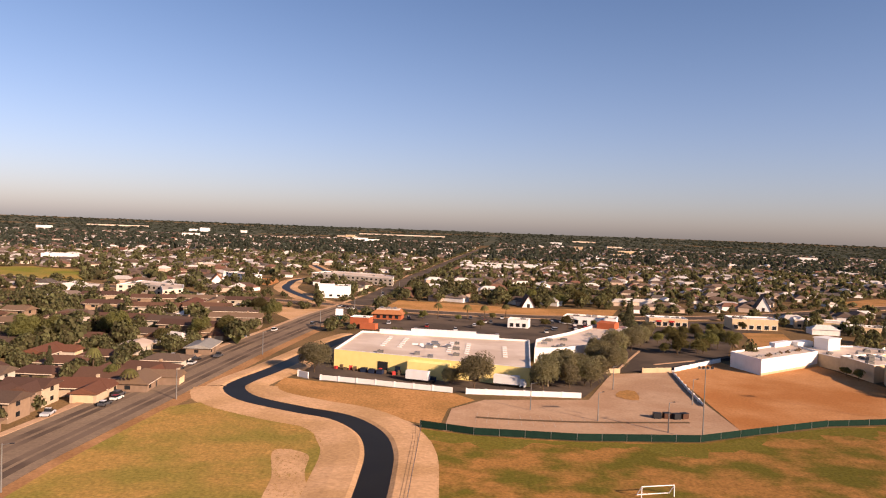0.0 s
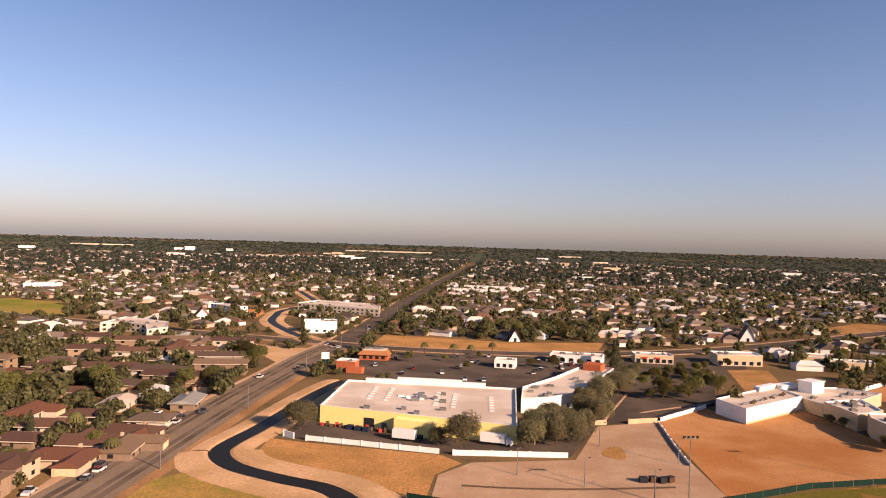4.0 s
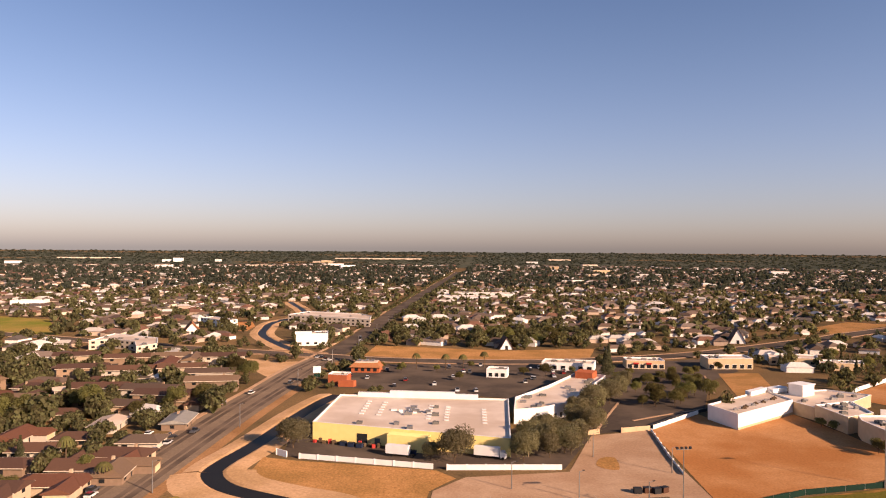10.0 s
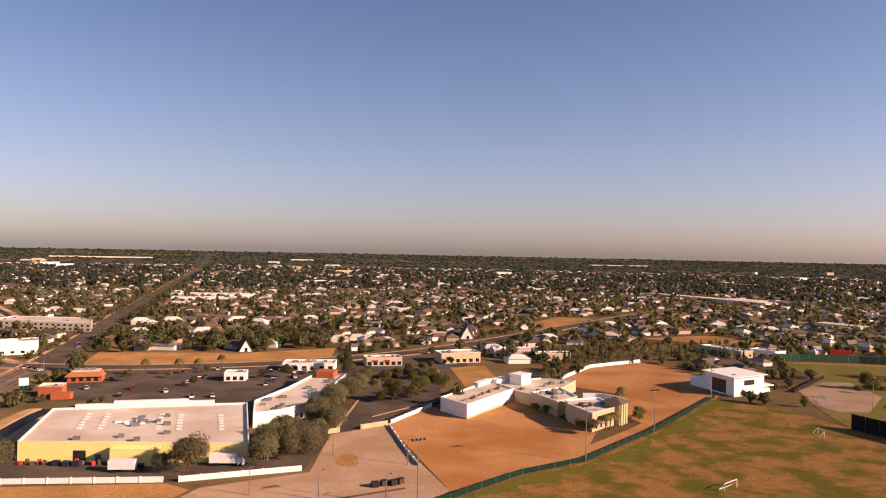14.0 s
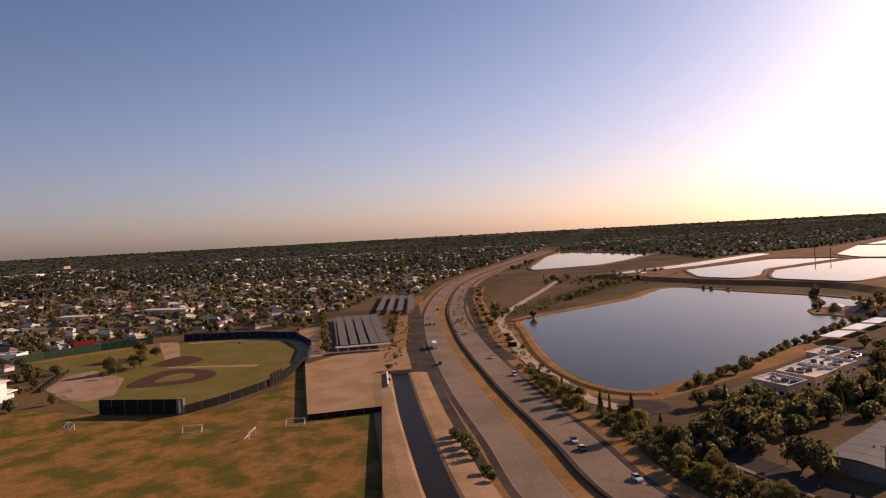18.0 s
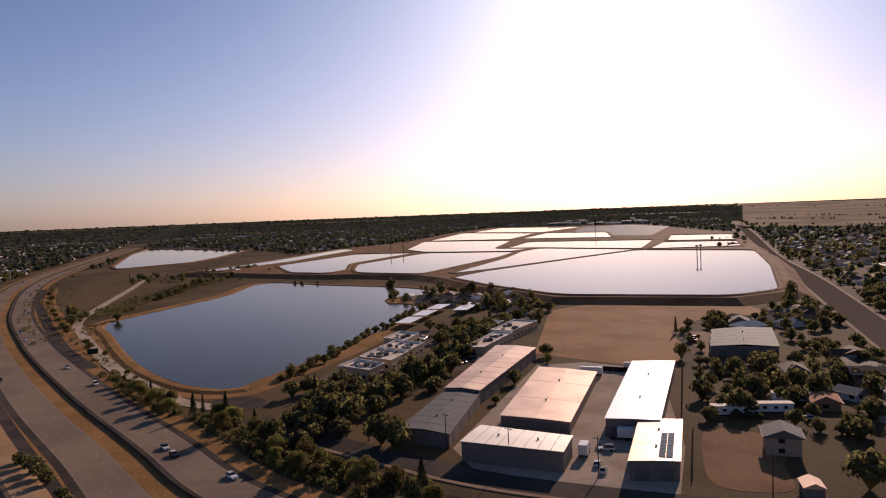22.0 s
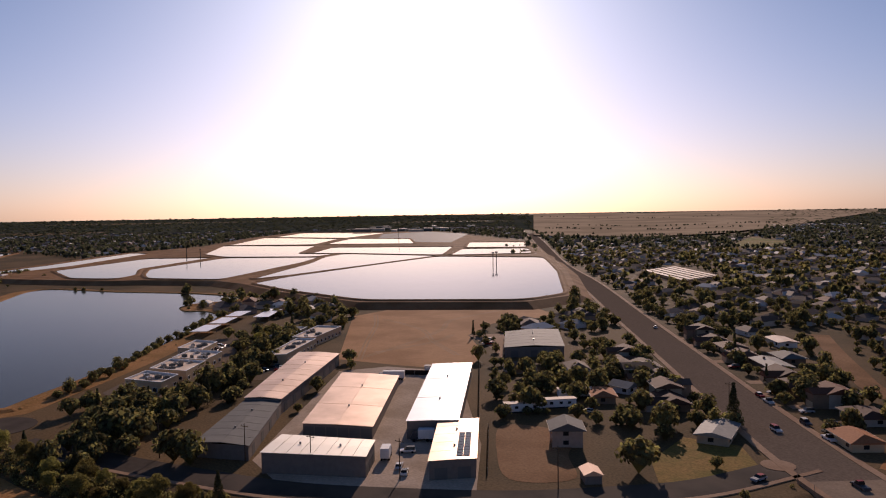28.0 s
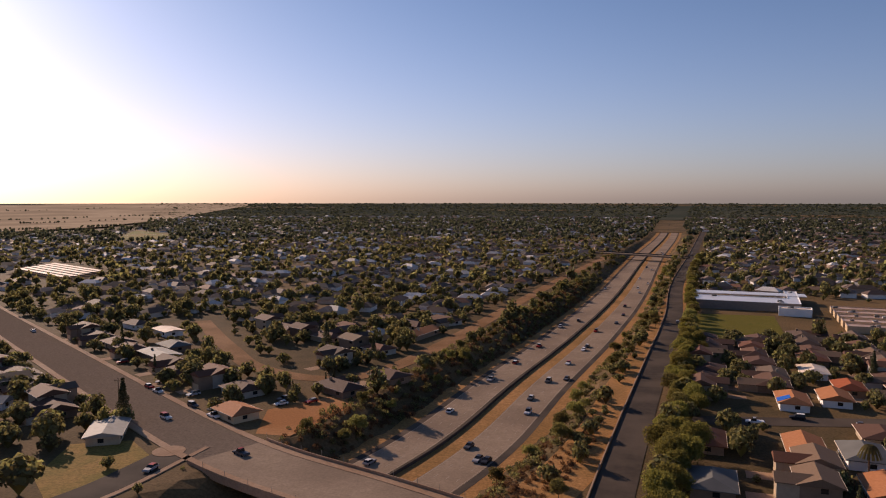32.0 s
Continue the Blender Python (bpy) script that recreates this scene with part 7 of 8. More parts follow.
sc = rng.uniform(0.7, 1.9, len(x))
v, f = spread(BUSH, rng.integers(len(BUSH), size=len(x)), x, y, np.zeros(len(x)), sc, rng.uniform(0, 6.28, len(x)), sc * rng.uniform(1.0, 2.6, len(x)))
tagged(part("nursery_trees", bulk("nursery_trees", v, f), M_FAR), "rows of small trees and shrubs behind the brown field", "trees", kind="stuff")
belt("slope_brush", FREEWAY[(FREEWAY[:, 1] < -175) & (FREEWAY[:, 1] > -640)], 24, 39, 620, 0.6, 1.5, "dry brown brush on the cutting's slope", M_DRYBUSH)
belt("shore_scrub", np.vstack([LAKE, LAKE[:1]]), -7.5, -2.0, 420, 0.3, 0.9, "dry reeds and bushes on the lake shore", M_OLIVE)
for i in range(120):
    f = rng.random()
    x, y = 225 + 190 * f + rng.uniform(-10, 14), -22 - 108 * f + rng.uniform(-14, 16)
    if free(np.array([x]), np.array([y]), -60)[0] or not any(inside(np.array(b), np.array([x]), np.array([y]))[0] for b in ([(217, -47), (205, -59), (247, -83), (312, -133), (326, -119), (256, -73)], [(292, -30), (322, -30), (420, -98), (415, -118), (330, -88), (300, -66)])):
        plant("lime" if rng.random() < 0.2 else "round", x, y, rng.uniform(0.45, 0.95))
for i in range(28):
    f = i / 27
    plant("round", 421 + 221 * f + rng.uniform(-1, 1), 190 + 100 * f + rng.uniform(-1, 1), rng.uniform(0.5, 0.8), which=2)
for i in range(40):
    x, y = rng.uniform(870, 1040), rng.uniform(-60, 110)
    if not any(inside(np.array(b), np.array([x]), np.array([y]))[0] for b in (PONDS["d"], PONDS["m"], LAKE[:, :2])):
        plant("round" if i % 3 else "shrub", x, y, rng.uniform(0.5, 1.0))
for x, y, k in ((-118.7, 236, 1.0), (-97.5, 216, 0.75), (-62, -196, 1.1), (-72, -190, 1.2)):
    palm(Matrix.Translation((x, y, 0)) @ Matrix.Diagonal((1, 1, k, 1)))
TUFT = [bush(9) for i in range(5)]
for nm, n, x0, x1, y0, y1, poly, m, lab in (("dry_grass_tufts", 9000, -84, -24, 90, 206, None, M_MEADOW, "tufts of dry grass on the meadow"), ("turf_tufts", 9000, -6, 130, 110, 205, TURF, M_FIELD, "tufts of coarse grass in the worn turf"),
                                            ("meadow_tufts", 3000, -58, 4, 192, 244, None, M_DRY, "tufts of dry grass by the store wall")):
    x, y = rng.uniform(x0, x1, n), rng.uniform(y0, y1, n)
    ok = (near_line(CANAL, x, y)[0] > 13) & (near_line(ROAD_W, x, y)[0] > 15)
    if poly is not None:
        ok &= inside(np.array(poly), x, y)
    if nm == "meadow_tufts":
        ok &= inside(np.array([(-58, 224), (-42, 212), (-24, 204), (-12, 196), (-4, 192), (-2, 212), (6, 224), (0, 231), (-46, 242)]), x, y)
    x, y = x[ok], y[ok]
    k = len(x)
    sc = rng.uniform(0.12, 0.42, k)
    v, f = spread(TUFT, rng.integers(len(TUFT), size=k), x, y, np.full(k, 0.02), sc, rng.uniform(0, 6.28, k), sc * 0.8)
    tagged(part(nm, bulk(nm, v, f), m), lab, "grass", kind="stuff")
building("street_offices", [(370, 446), (374, 408), (386, 410), (382, 448)], 5, M_TAN, M_ROOFW, "tan office row with a pale roof behind the ball park", "office", 0.5, 5, bands=1)
building("street_offices", [(392, 420), (398, 402), (410, 404), (404, 424)], 5, M_WHITE, M_ROOFW, "white office row beside the green wall", "office", 0.5, 3, bands=1)
for x, y, w, d, a in ((798, 950, 250, 26, 95), (830, 900, 60, 30, 95), (624, 545, 50, 16, 95), (670, 478, 54, 16, 88), (-600, 2640, 150, 20, 0), (-290, 3600, 420, 30, 0), (-1560, 3300, 260, 24, 12), (590, 3560, 110, 20, 0), (2000, 3100, 170, 24, -20), (2140, 3040, 90, 24, -20), (600, 2900, 60, 20, 5), (-480, 3100, 90, 20, 0)):
    z = float(land_z(x, y))
    t = thing("long_hall", "long pale flat-roofed hall far among trees", "building", "far halls", pose(x, y, z, 0, 0, a))
    part("wall", Shape().box(-w / 2, w / 2, -d / 2, d / 2, -1, 6), M_ROOFW, t)
    part("roof", Shape().box(-w / 2 - 0.3, w / 2 + 0.3, -d / 2 - 0.3, d / 2 + 0.3, 6, 6.5), M_ROOFW, t)
fence_run("plaza_fence", [(308, 297), (335, 313), (362, 328)], 2.2, M_BLACKMESH, "dark fence beside the ball park plaza")
structure("red_warning_track", band(smooth([(395, 386), (410, 380), (440, 364), (466, 344)], 5), [(-7, 0.13), (-2.5, 0.13)]), M_TILE, "red-brown track along the green wall", "path")
t = thing("scoreboard_pillar", "grey pillar with a white panel at the black screen's end", "pillar", at=pose(268.6, 188.5, 0, 0, 0, 4))
part("shaft", Shape().box(-0.8, 0.8, -1.6, 1.6, -0.2, 6.6), M_SHEDWALL, t)
part("panel", Shape().box(-0.95, -0.8, -0.5, 0.5, 0.8, 6.0), M_WHITE, t, "white upright panel")
t = thing("highway_sign", "green highway sign on two steel posts", "road sign", at=pose(418, 72, 0, 0, 0, -72))
part("panel", Shape().box(-2.6, 2.6, -0.06, 0.06, 2.4, 5.2), M_GREENMESH, t, "green sign panel")
for x in (-1.6, 1.6):
    part("post", Shape().tube((x, 0.15, -0.2), (x, 0.15, 5.0), 0.09, 0.09), M_STEEL, t)
t = thing("water_tank", "small white box tank behind the white shed", "tank", at=pose(273, -158, 0, 0, 0, -35))
part("tank", Shape().box(-1.6, 1.6, -1.6, 1.6, 0.4, 3.4), M_WHITE, t)
part("lid", Shape().box(-1.75, 1.75, -1.75, 1.75, 3.4, 3.6), M_SHEDWALL, t)
part("skid", Shape().box(-1.5, 1.5, -1.5, 1.5, -0.1, 0.4), M_DARK, t)
structure("corner_bulb", Shape().prism([(120 + 4.5 * math.cos(a * math.pi / 10), -178 + 4.5 * math.sin(a * math.pi / 10)) for a in range(20)], 0, 0.24), M_LOT, "round pale kerb bulb at the street corner", "kerb")

# yard south of the sheds: lawn, small shed, mobile homes
structure("front_lawn", sheet([(129, -142), (142, -153), (151, -177), (136, -184), (119.5, -171), (125, -150)], 0.07), M_MEADOW, "patchy lawn behind the corner house", "field")
structure("bare_yard", sheet(smooth([(152, -112), (172, -122), (192, -138), (184, -148), (170, -150), (158, -137), (143, -126)], 2.5, True), 0.06), M_PALE, "bare dirt yard with worn patches", "field")
t = thing("garden_shed", "small shed with a pale gabled roof", "shed", at=pose(140, -129, 0, 0, 0, -30))
part("wall", Shape().box(-3, 3, -2.2, 2.2, -0.1, 2.4), M_SHEDWALL, t)
r = Shape()
gable(r, -3, 3, -2.2, 2.2, 2.4, 1.2, 0.35)
part("roof", r, M_TIN, t)
for x, y, a in ((202, -154.5, 66), (199.5, -168, 66), (207, -183, 60)):
    t = thing("mobile_home", "long white mobile home beside the fence", "mobile home", "mobile homes", pose(x, y, 0, 0, 0, a))
    part("body", Shape().box(-6.5, 6.5, -1.7, 1.7, 0.5, 3.1), M_WHITE, t)
    part("roof", Shape().box(-6.7, 6.7, -1.85, 1.85, 3.1, 3.3), M_ROOFW, t)
    part("skirt", Shape().box(-6.4, 6.4, -1.6, 1.6, 0, 0.5), M_DARK, t)
    for k in (-4, -1, 2.5):
        part("window", Shape().box(k - 0.6, k + 0.6, -1.76, 1.76, 1.5, 2.4), M_GLASS, t)
plant("cone", 153, -203, 0.95, which=0)
for x, y, k in ((137, -143, 1.3), (128, -163, 0.45), (148, -196, 0.8), (158, -176, 1.0), (163, -182, 0.9), (152, -170, 0.7), (166, -170, 0.9)):
    plant("round", x, y, k)
for q in ([(80.4, 300.4), (96.4, 310.9), (117.7, 323.4)], [(149.4, 409.0), (142.4, 383.3), (135.7, 357.8)], [(60.5, 279.8), (70.6, 305.2), (83.6, 336.8)]):
    structure("lot_edge", band(smooth(q, 3), [(-0.5, 0.05), (-0.5, 0.3), (0.5, 0.3), (0.5, 0.05)]), M_LOT, "pale concrete kerb in the church car park", "kerb")
# empty lot: planted island, kerbs and bay lines
structure("lot_island", sheet(smooth([(52, 237), (58, 233), (60, 247), (55, 246)], 2, True), 0.16), M_DRY, "dry planted island in the lot", "field")
structure("lot_kerb", band(smooth([(6, 203), (20, 202), (40, 203), (66, 207)], 4), [(-0.5, 0.1), (-0.5, 0.3), (0.5, 0.3), (0.5, 0.1)]), M_TRUNK, "low weedy kerb strip across the lot", "kerb")
s = Shape()
kp = smooth([(6, 203), (20, 202), (40, 203), (66, 207)], 1.5)
kn = rails(kp)
for i in range(0, len(kp) - 1, 2):
    for sg in (1, -1):
        q = [kp[i] + kn[i] * sg * k + (kp[i + 1] - kp[i]) / 1.5 * w for k, w in ((0.9, 0), (5.6, 0), (5.6, 0.12), (0.9, 0.12))]
        s.add([(a[0], a[1], 0.115) for a in q], [(0, 1, 2, 3)])
tagged(part("bay_lines", s, M_LINE), "faded white parking bay lines", "road marking", kind="structure")

# ---------------------------------------------------------------- houses and gardens
def quarter(x0, x1, y0, y1, turn, dx, dy, keep, near_max, lst=HOUSES, step_turn=180):
    """A quarter of detached houses in rows."""
    c, s = math.cos(radians(turn)), math.sin(radians(turn))
    out = []
    cx, cy = (x0 + x1) / 2, (y0 + y1) / 2
    R = math.hypot(x1 - x0, y1 - y0) / 2 + dx
    for j, v in enumerate(np.arange(-R, R, dy)):
        for u in np.arange(-R, R, dx):
            x = cx + c * u - s * v + rng.uniform(-2.5, 2.5)
            y = cy + s * u + c * v + rng.uniform(-2.5, 2.5)
            if x0 < x < x1 and y0 < y < y1 and rng.random() < keep:
                out.append((x, y, turn + (step_turn if j % 2 else 0)))
    xy = np.array([(a, b) for a, b, _ in out])
    ok = free(xy[:, 0], xy[:, 1], 6)
    r = np.hypot(xy[:, 0], xy[:, 1])
    return [o for o, k, q in zip(out, ok, r) if k and q < near_max]


# houses that stand out by their roofs: place, turn, width, depth, wall height, rise, hip, roof, wall
SPECIAL = [(-60, -267, 84, 15, 9, 2.7, 1.9, 3, M_TILE, M_WHITE, "house with an orange tiled roof partly under a blue tarpaulin"),
           (-75, -274, 84, 13, 9, 2.7, 1.9, 0, M_TILE, M_WHITE, "white house with an orange tiled roof"),
           (-84, -290, 84, 13, 9, 2.7, 2.0, 3, M_ORANGE, M_WALLS, "house with a red hipped roof"),
           (-78, -315, 84, 14, 9, 2.7, 1.5, 3, M_ROOFW, M_WHITE, "white house with a pale roof"),
           (-52, -216, 84, 15, 9, 2.7, 1.9, 0, M_TILE, M_WALLS, "house with an orange-brown gabled roof"),
           (-66, -213, 84, 15, 10, 2.8, 2.0, 4, M_GREYROOF, M_WHITE, "white house with a grey hipped roof"),
           (-24, -184, 84, 14, 10, 2.7, 1.8, 4, M_GREYROOF, M_WALLS, "house with a grey-brown hipped roof beside the frontage road"),
           (-26, -217, 84, 14, 10, 2.7, 2.2, 4, M_ROOFS, M_WALLS, "brown hip-roofed house behind the tree row"),
           (-64, -187, 84, 14, 10, 2.7, 2.0, 0, M_TILE, M_WALLS, "house with a bright orange gabled roof")]
SPECIAL += [(118, -212, -33, 13, 9, 2.7, 1.9, 3, M_TILE, M_TAN, "tan corner house with an orange-brown hipped roof"),
           (145, -185, -62, 16, 9, 2.8, 1.2, 0, M_ZINC, M_WALLS, "corner house with a grey-white metal roof beside the lawn"),
           (195, -284, -33, 20, 10, 2.8, 1.0, 0, M_ZINC, M_WALLS, "long house with a glaring white metal roof"),
           (226, -337, -33, 16, 9, 2.8, 0.8, 0, M_ROOFW, M_WHITE, "house with a flat pale roof"),
           (200, -303, -33, 14, 10, 2.7, 1.8, 4, M_GREYROOF, M_WALLS, "house with a grey hipped roof"),
           (96, -362, 75, 24, 9, 2.7, 1.9, 0, M_TILE, M_WALLS, "long house with an orange tiled roof"),
           (167, -144, -35, 9, 9, 5.2, 2.2, 0, M_GREYROOF, M_FARWALL, "two-storey grey gabled house in a bare yard"),
           (198, -188, -35, 12, 8, 2.7, 1.6, 3, M_TILE, M_WALLS, "small house with a rust-brown roof"),
           (202, -203, 10, 8, 6, 2.6, 1.8, 0, M_ZINC, M_WHITE, "small shed-like house with a white roof"),
           (-101, 289, 95, 17, 9, 2.8, 1.4, 0, M_ZINC, M_WALLS, "white house with a pale grey roof beside the avenue"),
           (-126, 283, 95, 16, 9, 2.8, 1.2, 0, M_ROOFW, M_WALLS, "house with a low white roof"),
           (-174, 350, 30, 14, 8, 2.8, 1.2, 0, M_ROOFW, M_WALLS, "house with a pale roof among apartments")]
for x, y, a, w, d, h, rise, hip, roof, wall, lab in SPECIAL:
    t = house(w, d, h, rise, hip, None, lab, storeys=2 if h > 4 else 1, wall=wall, roof=roof)
    t.matrix_basis = pose(x, y, 0, 0, 0, a)
    if "tarpaulin" in lab:
        part("tarpaulin", Shape().add([(1.5, -5.2, 2.78), (6.4, -5.2, 2.78), (5.6, -1.2, 4.15), (1.5, -1.2, 4.15), (1.5, -5.2, 2.9), (6.4, -5.2, 2.9), (5.6, -1.2, 4.3), (1.5, -1.2, 4.3)], [(4, 5, 6, 7), (0, 1, 5, 4), (1, 2, 6, 5), (3, 0, 4, 7)]), M_TARP, t, "blue plastic tarpaulin")
NEAR = []
NEAR += [(-110, 212, 4), (-109, 227, 182), (-98, 224, 95), (-103, 241, -4), (-103, 258.5, 2), (-134, 247, 3), (-128, 262, 184), (-132, 229, 0), (-130, 275, 182), (-106, 300, 8), (-133, 317, -6), (-127, 336, 4), (-111, 327, 2),
         (-150, 348, -8), (-172, 305, 6), (-117, 198, 2), (-116, 182, 180), (-117, 166, 4), (-138, 212, 184), (-141, 195, 2), (-142, 178, 180), (-144, 160, 4), (-118, 150, 2), (-150, 262, 92), (-152, 300, 5), (-158, 324, 182)]
NEAR += quarter(-360, -158, 130, 480, -3, 24, 18.5, 0.95, 520)
NEAR += quarter(-130, -20, -420, -170, 84, 18, 23, 0.95, 430)
NEAR += [q for q in quarter(70, 420, -520, -190, -33, 20, 27, 0.8, 520) if q[1] < -30 - 1.02 * q[0] + 40]
NEAR += [(186, -208, -32), (232, -232, -32), (214, -222, 58)]
NEAR = [q for q in NEAR if min(math.dist(q[:2], h[:2]) for h in SPECIAL) > 16]
NEAR.sort(key=lambda q: math.hypot(q[0], q[1]))
NEAR = NEAR[:168]
for x, y, a in NEAR:
    settle(HOUSES, x, y, a, k=rng.uniform(1.0, 1.12) if y > 0 else rng.uniform(0.92, 1.1))
APT = [(-182, 434, 14), (-160, 440, 14), (-164, 391, 10), (-152, 414, 100), (-156, 342, 4), (-131, 338, -6), (-121, 327, -4), (-110, 361, 8), (-143, 432, 100), (-128, 441, 10), (-138, 400, 12), (-190, 396, 14), (-215, 440, 14), (-118, 384, 8)]
for x, y, a in APT:
    settle(APARTMENTS, x, y, a)
for x, y, L, a in ((-152, 362, 34, 2), (-148, 381, 28, 12), (-197, 417, 30, 14), (-172, 412, 26, 12)):
    carport(x, y, L, 6, a, "dark flat carport among the apartments", 2.7, M_ASPH)
for x, y, k in ((-153, 285, 1.45), (-160, 281, 1.2), (-148, 318, 1.3), (-152, 322, 1.1), (-137, 378, 1.25), (-130, 374, 1.0), (-94, 310, 1.15), (-97, 318, 1.2), (-218, 495, 1.2), (-207, 411, 1.4), (-213, 404, 1.2), (-301, 541, 1.3), (-114, 289, 0.9), (-185, 520, 1.1), (-144, 456, 1.2), (-138, 460, 1.1), (-212, 370, 1.3), (-220, 366, 1.3), (-123, 264, 0.8), (-118, 256, 0.7), (-180, 560, 1.1), (-302, 584, 1.2)):
    plant("round", x, y, k, which=int(x) % 2)
GARDEN = np.array([(q[0], q[1]) for q in NEAR])
spots = []
for x, y, a in NEAR:
    for k in range(2):
        t, d = rng.uniform(0, 6.28), rng.uniform(9, 13)
        spots.append((x + math.cos(t) * d, y + math.sin(t) * d))
spots = np.array(spots)
GARDEN = np.vstack([GARDEN, np.array([q[:2] for q in APT + SPECIAL])])
ok = free(spots[:, 0], spots[:, 1]) & (np.min(np.hypot(spots[:, 0:1] - GARDEN[None, :, 0], spots[:, 1:2] - GARDEN[None, :, 1]), axis=1) > 8)
for gx, gy in spots[ok]:
    plant("lime" if rng.random() < 0.12 else "round" if rng.random() < 0.85 else "cone", gx, gy, rng.uniform(0.5, 0.95))


for x, y, a in ((-96.5, 199, 86), (-96.5, 206, 86), (-96, 251, 90), (-95.5, 262, 90), (-97, 233, 40), (-98, 270, 30), (-96, 330, 85), (-44, -243, -8), (-58, -251, -8), (-75, -246, 80), (-90, -256, 0), (-36, -435, 84), (132, -224, 60), (110, -228, 55), (112, -234, 55), (188, -172, 20), (176, -152, 70)):
    drive(x, y, a, 0.12)
# ---------------------------------------------------------------- the wide suburb beyond
def clump(quads, kind, leaf=None):
    """A small crown: outward leaf faces on a lumpy form with a darker heart."""
    d = rng.normal(size=(quads, 3))
    d[:, 2] = np.abs(d[:, 2])
    d /= np.linalg.norm(d, axis=1)[:, None]
    r = rng.uniform(0.65, 1.05, (quads, 1))
    c = d * r * np.array([1, 1, 0.95 if kind else 1.5]) + np.array([0, 0, 0.75])
    v, f = leaf_quads(c, d, leaf or (0.48 if quads > 20 else 0.62), 0.5)
    core = np.array([(0.7, 0, 0.8), (0, 0.7, 0.8), (-0.7, 0, 0.8), (0, -0.7, 0.8), (0.1, 0.1, 1.7 if kind else 2.1), (0, 0, 0)])
    cf = np.array([(0, 1, 4, 4), (1, 2, 4, 4), (2, 3, 4, 4), (3, 0, 4, 4), (1, 0, 5, 5), (2, 1, 5, 5), (3, 2, 5, 5), (0, 3, 5, 5)])
    tri = np.vstack([f[:, [0, 1, 2]], f[:, [0, 2, 3]], cf[:, :3] + len(v)])
    return np.vstack([v, core]), tri


NEARC = [clump(190, i % 4, 0.15) for i in range(8)]
MID = [clump(30, i % 4, 0.4) for i in range(8)]
FAR = [clump(9, i % 4) for i in range(8)]


def ring(r0, r1, n, a0=-42, a1=207):
    """Random places in the wide sector that is ever seen."""
    a = np.radians(rng.uniform(a0, a1, n))
    r = np.sqrt(rng.uniform(r0 ** 2, r1 ** 2, n))
    return np.sin(a) * r, np.cos(a) * r


def woods(name, r0, r1, n, s0, s1, shapes, label, a0=-42, a1=207, leaf=M_FAR):
    x, y = ring(r0, r1, n, a0, a1)
    ok = free(x, y, 1.0)
    if len(GARDEN) and r0 < 500:
        d = np.min(np.hypot(x[:, None] - GARDEN[None, :, 0], y[:, None] - GARDEN[None, :, 1]), axis=1)
        ok &= d > 8.5
    x, y = x[ok], y[ok]
    k = len(x)
    sc = rng.uniform(s0, s1, k) * rng.choice([0.7, 1.0, 1.25], k)
    v, f = spread(shapes, rng.integers(len(shapes), size=k), x, y, land_z(x, y) - 0.2, sc, rng.uniform(0, 6.28, k), sc * rng.uniform(0.85, 1.35, k) * (0.38 if r0 > 2500 else 1.0))
    tagged(part(name, bulk(name, v, f), leaf), label, "trees", kind="stuff")


woods("garden_trees", 200, 620, 4200, 1.6, 3.6, NEARC, "garden trees between the nearer houses")
woods("garden_trees", 180, 560, 1300, 1.4, 3.4, NEARC, "garden trees and bushes south of the freeway", 120, 207)
woods("garden_trees", 150, 520, 800, 1.3, 3.6, NEARC, "dark garden trees between houses and apartments", -42, -8)
woods("suburb_trees", 620, 1300, 16500, 1.7, 3.5, MID, "trees between the houses of the suburb")
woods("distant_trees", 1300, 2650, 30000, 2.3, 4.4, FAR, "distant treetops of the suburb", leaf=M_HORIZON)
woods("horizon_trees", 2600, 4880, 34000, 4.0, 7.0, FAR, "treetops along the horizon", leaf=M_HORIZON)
a = np.radians(rng.uniform(128.6, 146, 420))
r = rng.choice([1980, 2480, 2850, 3900], 420) * (1 + 0.05 * np.sin(a * 23)) + rng.normal(0, 14, 420)
ok = rng.random(420) < 0.55 + 0.45 * np.sin(a * 61 + r * 0.01)
a, r = a[ok], r[ok]
x, y = np.sin(a) * r, np.cos(a) * r
sc = rng.uniform(1.6, 3.4, len(x))
v, f = spread(FAR, rng.integers(len(FAR), size=len(x)), x, y, land_z(x, y) + 3.6, sc, rng.uniform(0, 6.28, len(x)), sc)
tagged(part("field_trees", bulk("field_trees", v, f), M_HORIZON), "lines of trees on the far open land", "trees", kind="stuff")
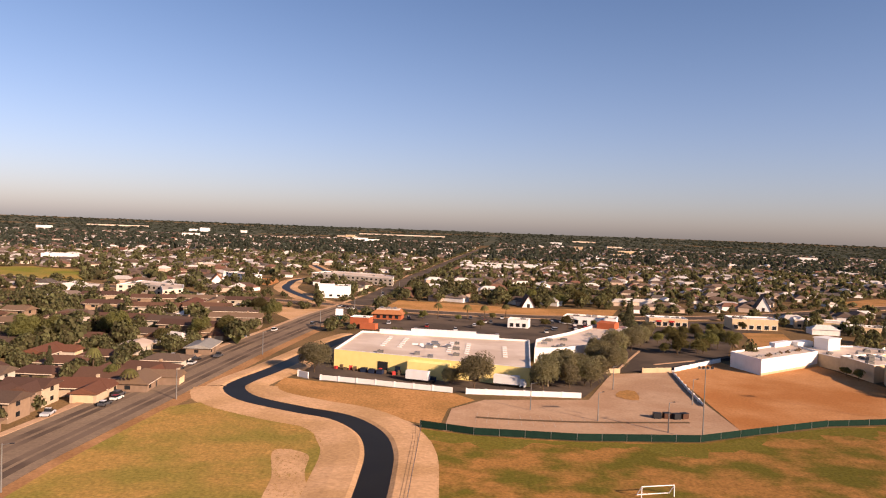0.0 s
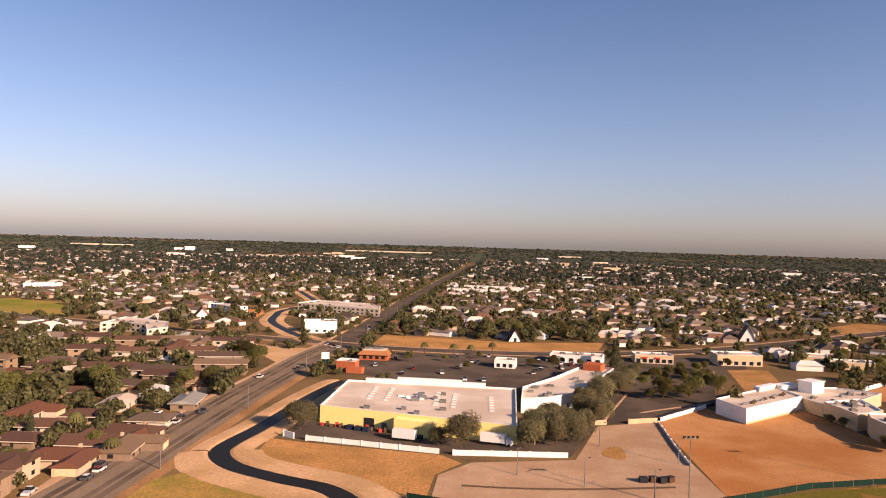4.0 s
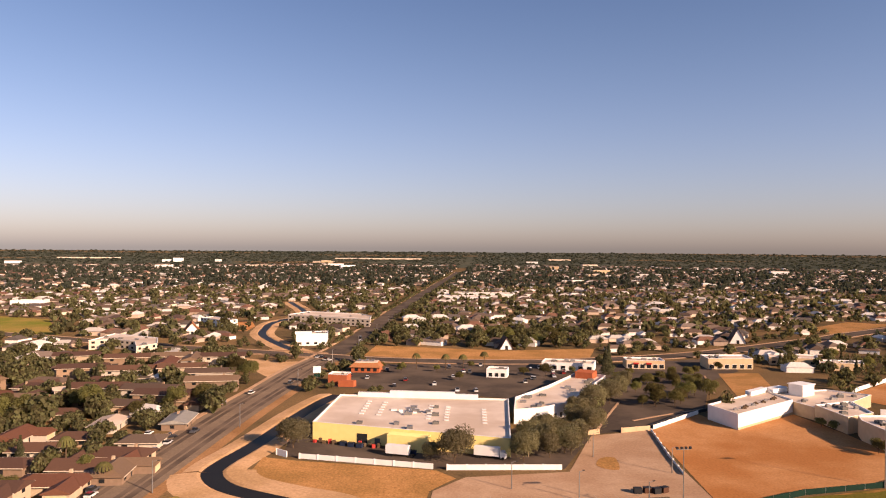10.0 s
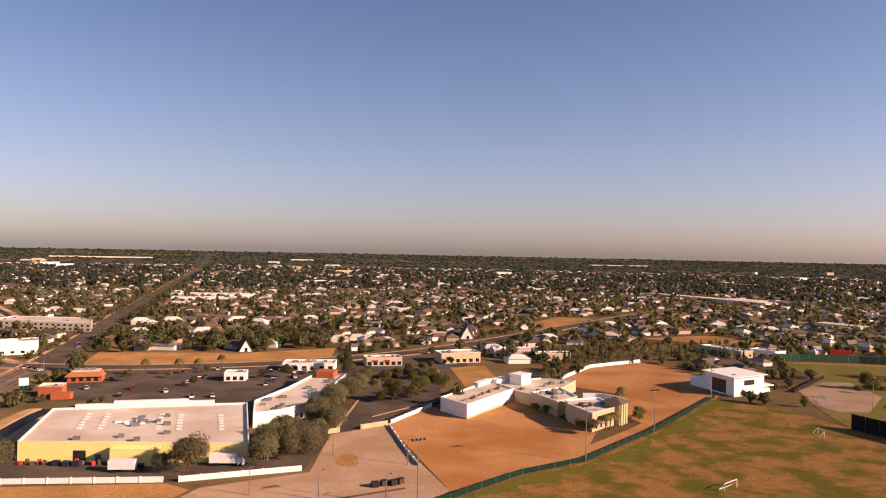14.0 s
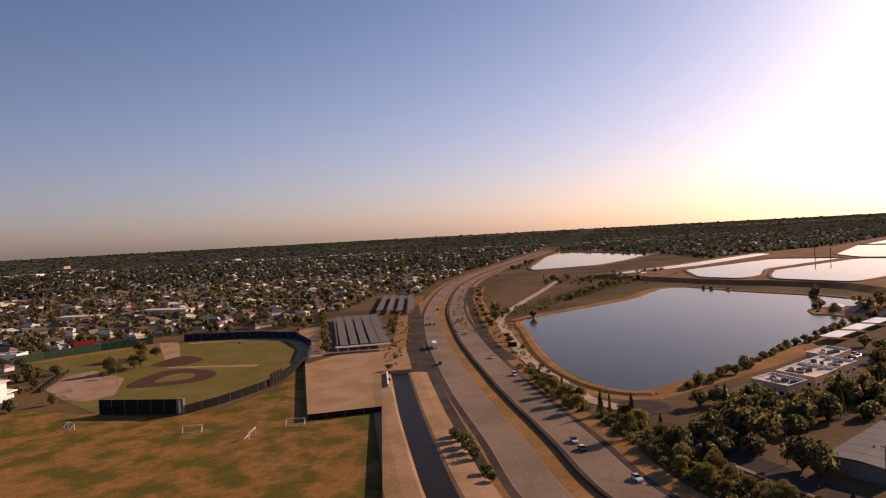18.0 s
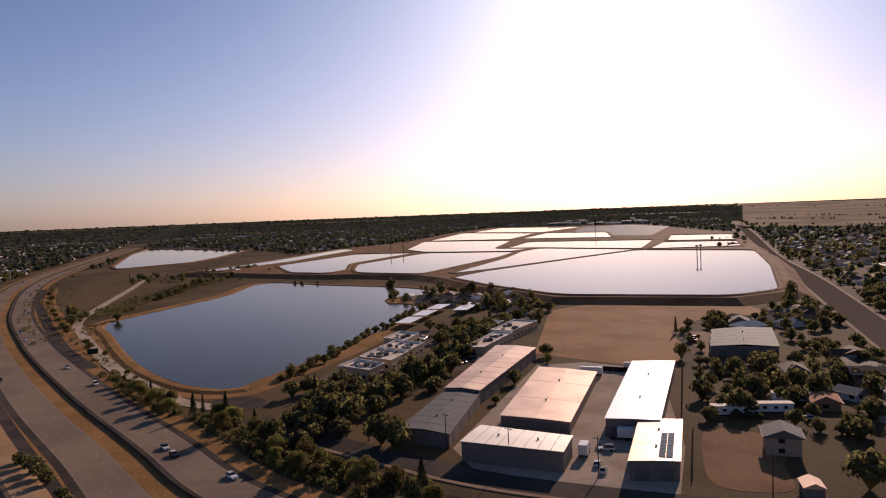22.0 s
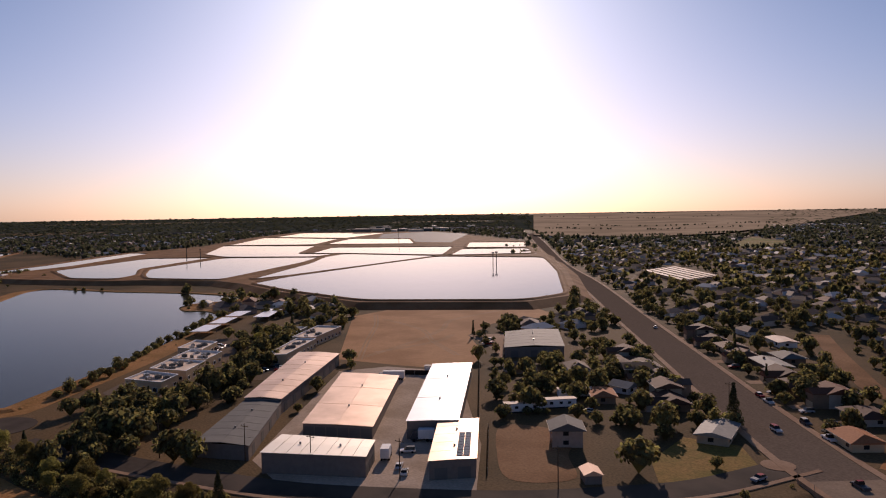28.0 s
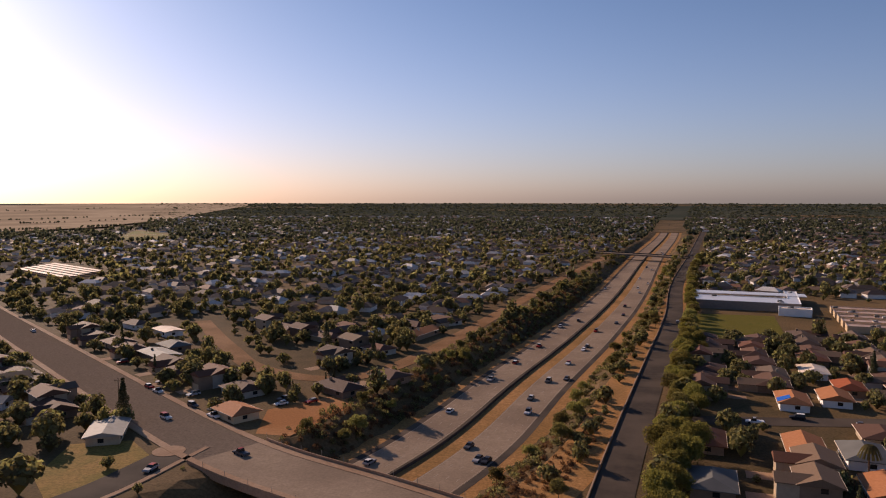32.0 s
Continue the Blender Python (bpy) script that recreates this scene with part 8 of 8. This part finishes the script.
if EXTRA:
    e = np.array(EXTRA)
    v, f = spread(NEARC, rng.integers(len(NEARC), size=len(e)), e[:, 0], e[:, 1], e[:, 2] - 0.2, e[:, 3], rng.uniform(0, 6.28, len(e)), e[:, 3])
    tagged(part("scrub_and_trees", bulk("scrub_and_trees", v, f), M_FAR), "scrub and small trees on slopes and verges", "trees", kind="stuff")

HV = np.array([(-1, -0.6, -0.1), (1, -0.6, -0.1), (1, 0.6, -0.1), (-1, 0.6, -0.1), (-1, -0.6, 0.42), (1, -0.6, 0.42), (1, 0.6, 0.42), (-1, 0.6, 0.42)])
HF = np.array([(0, 1, 5, 4), (1, 2, 6, 5), (2, 3, 7, 6), (3, 0, 4, 7)])
RV = np.array([(-1.08, -0.68, 0.4), (1.08, -0.68, 0.4), (1.08, 0.68, 0.4), (-1.08, 0.68, 0.4), (-0.5, 0, 0.72), (0.5, 0, 0.72)])
RF_T = np.array([(0, 1, 5), (0, 5, 4), (1, 2, 5), (2, 3, 4), (2, 4, 5), (3, 0, 4)])
for nm, r0, r1, n, k0, k1 in (("suburb", 300, 1300, 6400, 6, 8.5), ("distant", 1300, 2900, 9500, 6, 9.5)):
    x, y = ring(r0, r1, n)
    ok = free(x, y, 7)
    for ox, oy in ((10, 10), (-10, 10), (10, -10), (-10, -10)):
        ok &= free(x + ox, y + oy)
    d = np.min(np.hypot(x[:, None] - GARDEN[None, :, 0], y[:, None] - GARDEN[None, :, 1]), axis=1)
    ok &= d > 16
    x, y = x[ok], y[ok]
    k = len(x)
    sc = rng.uniform(k0, k1, k)
    tn = rng.choice([0, 1.57, 0.1, 1.4, -0.5], k) + rng.normal(0, 0.05, k)
    z = land_z(x, y)
    v, f = spread([(HV, HF)], np.zeros(k, int), x, y, z, sc, tn)
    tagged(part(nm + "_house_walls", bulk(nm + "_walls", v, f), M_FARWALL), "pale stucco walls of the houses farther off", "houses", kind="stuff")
    v, f = spread([(RV, RF_T)], np.zeros(k, int), x, y, z, sc, tn)
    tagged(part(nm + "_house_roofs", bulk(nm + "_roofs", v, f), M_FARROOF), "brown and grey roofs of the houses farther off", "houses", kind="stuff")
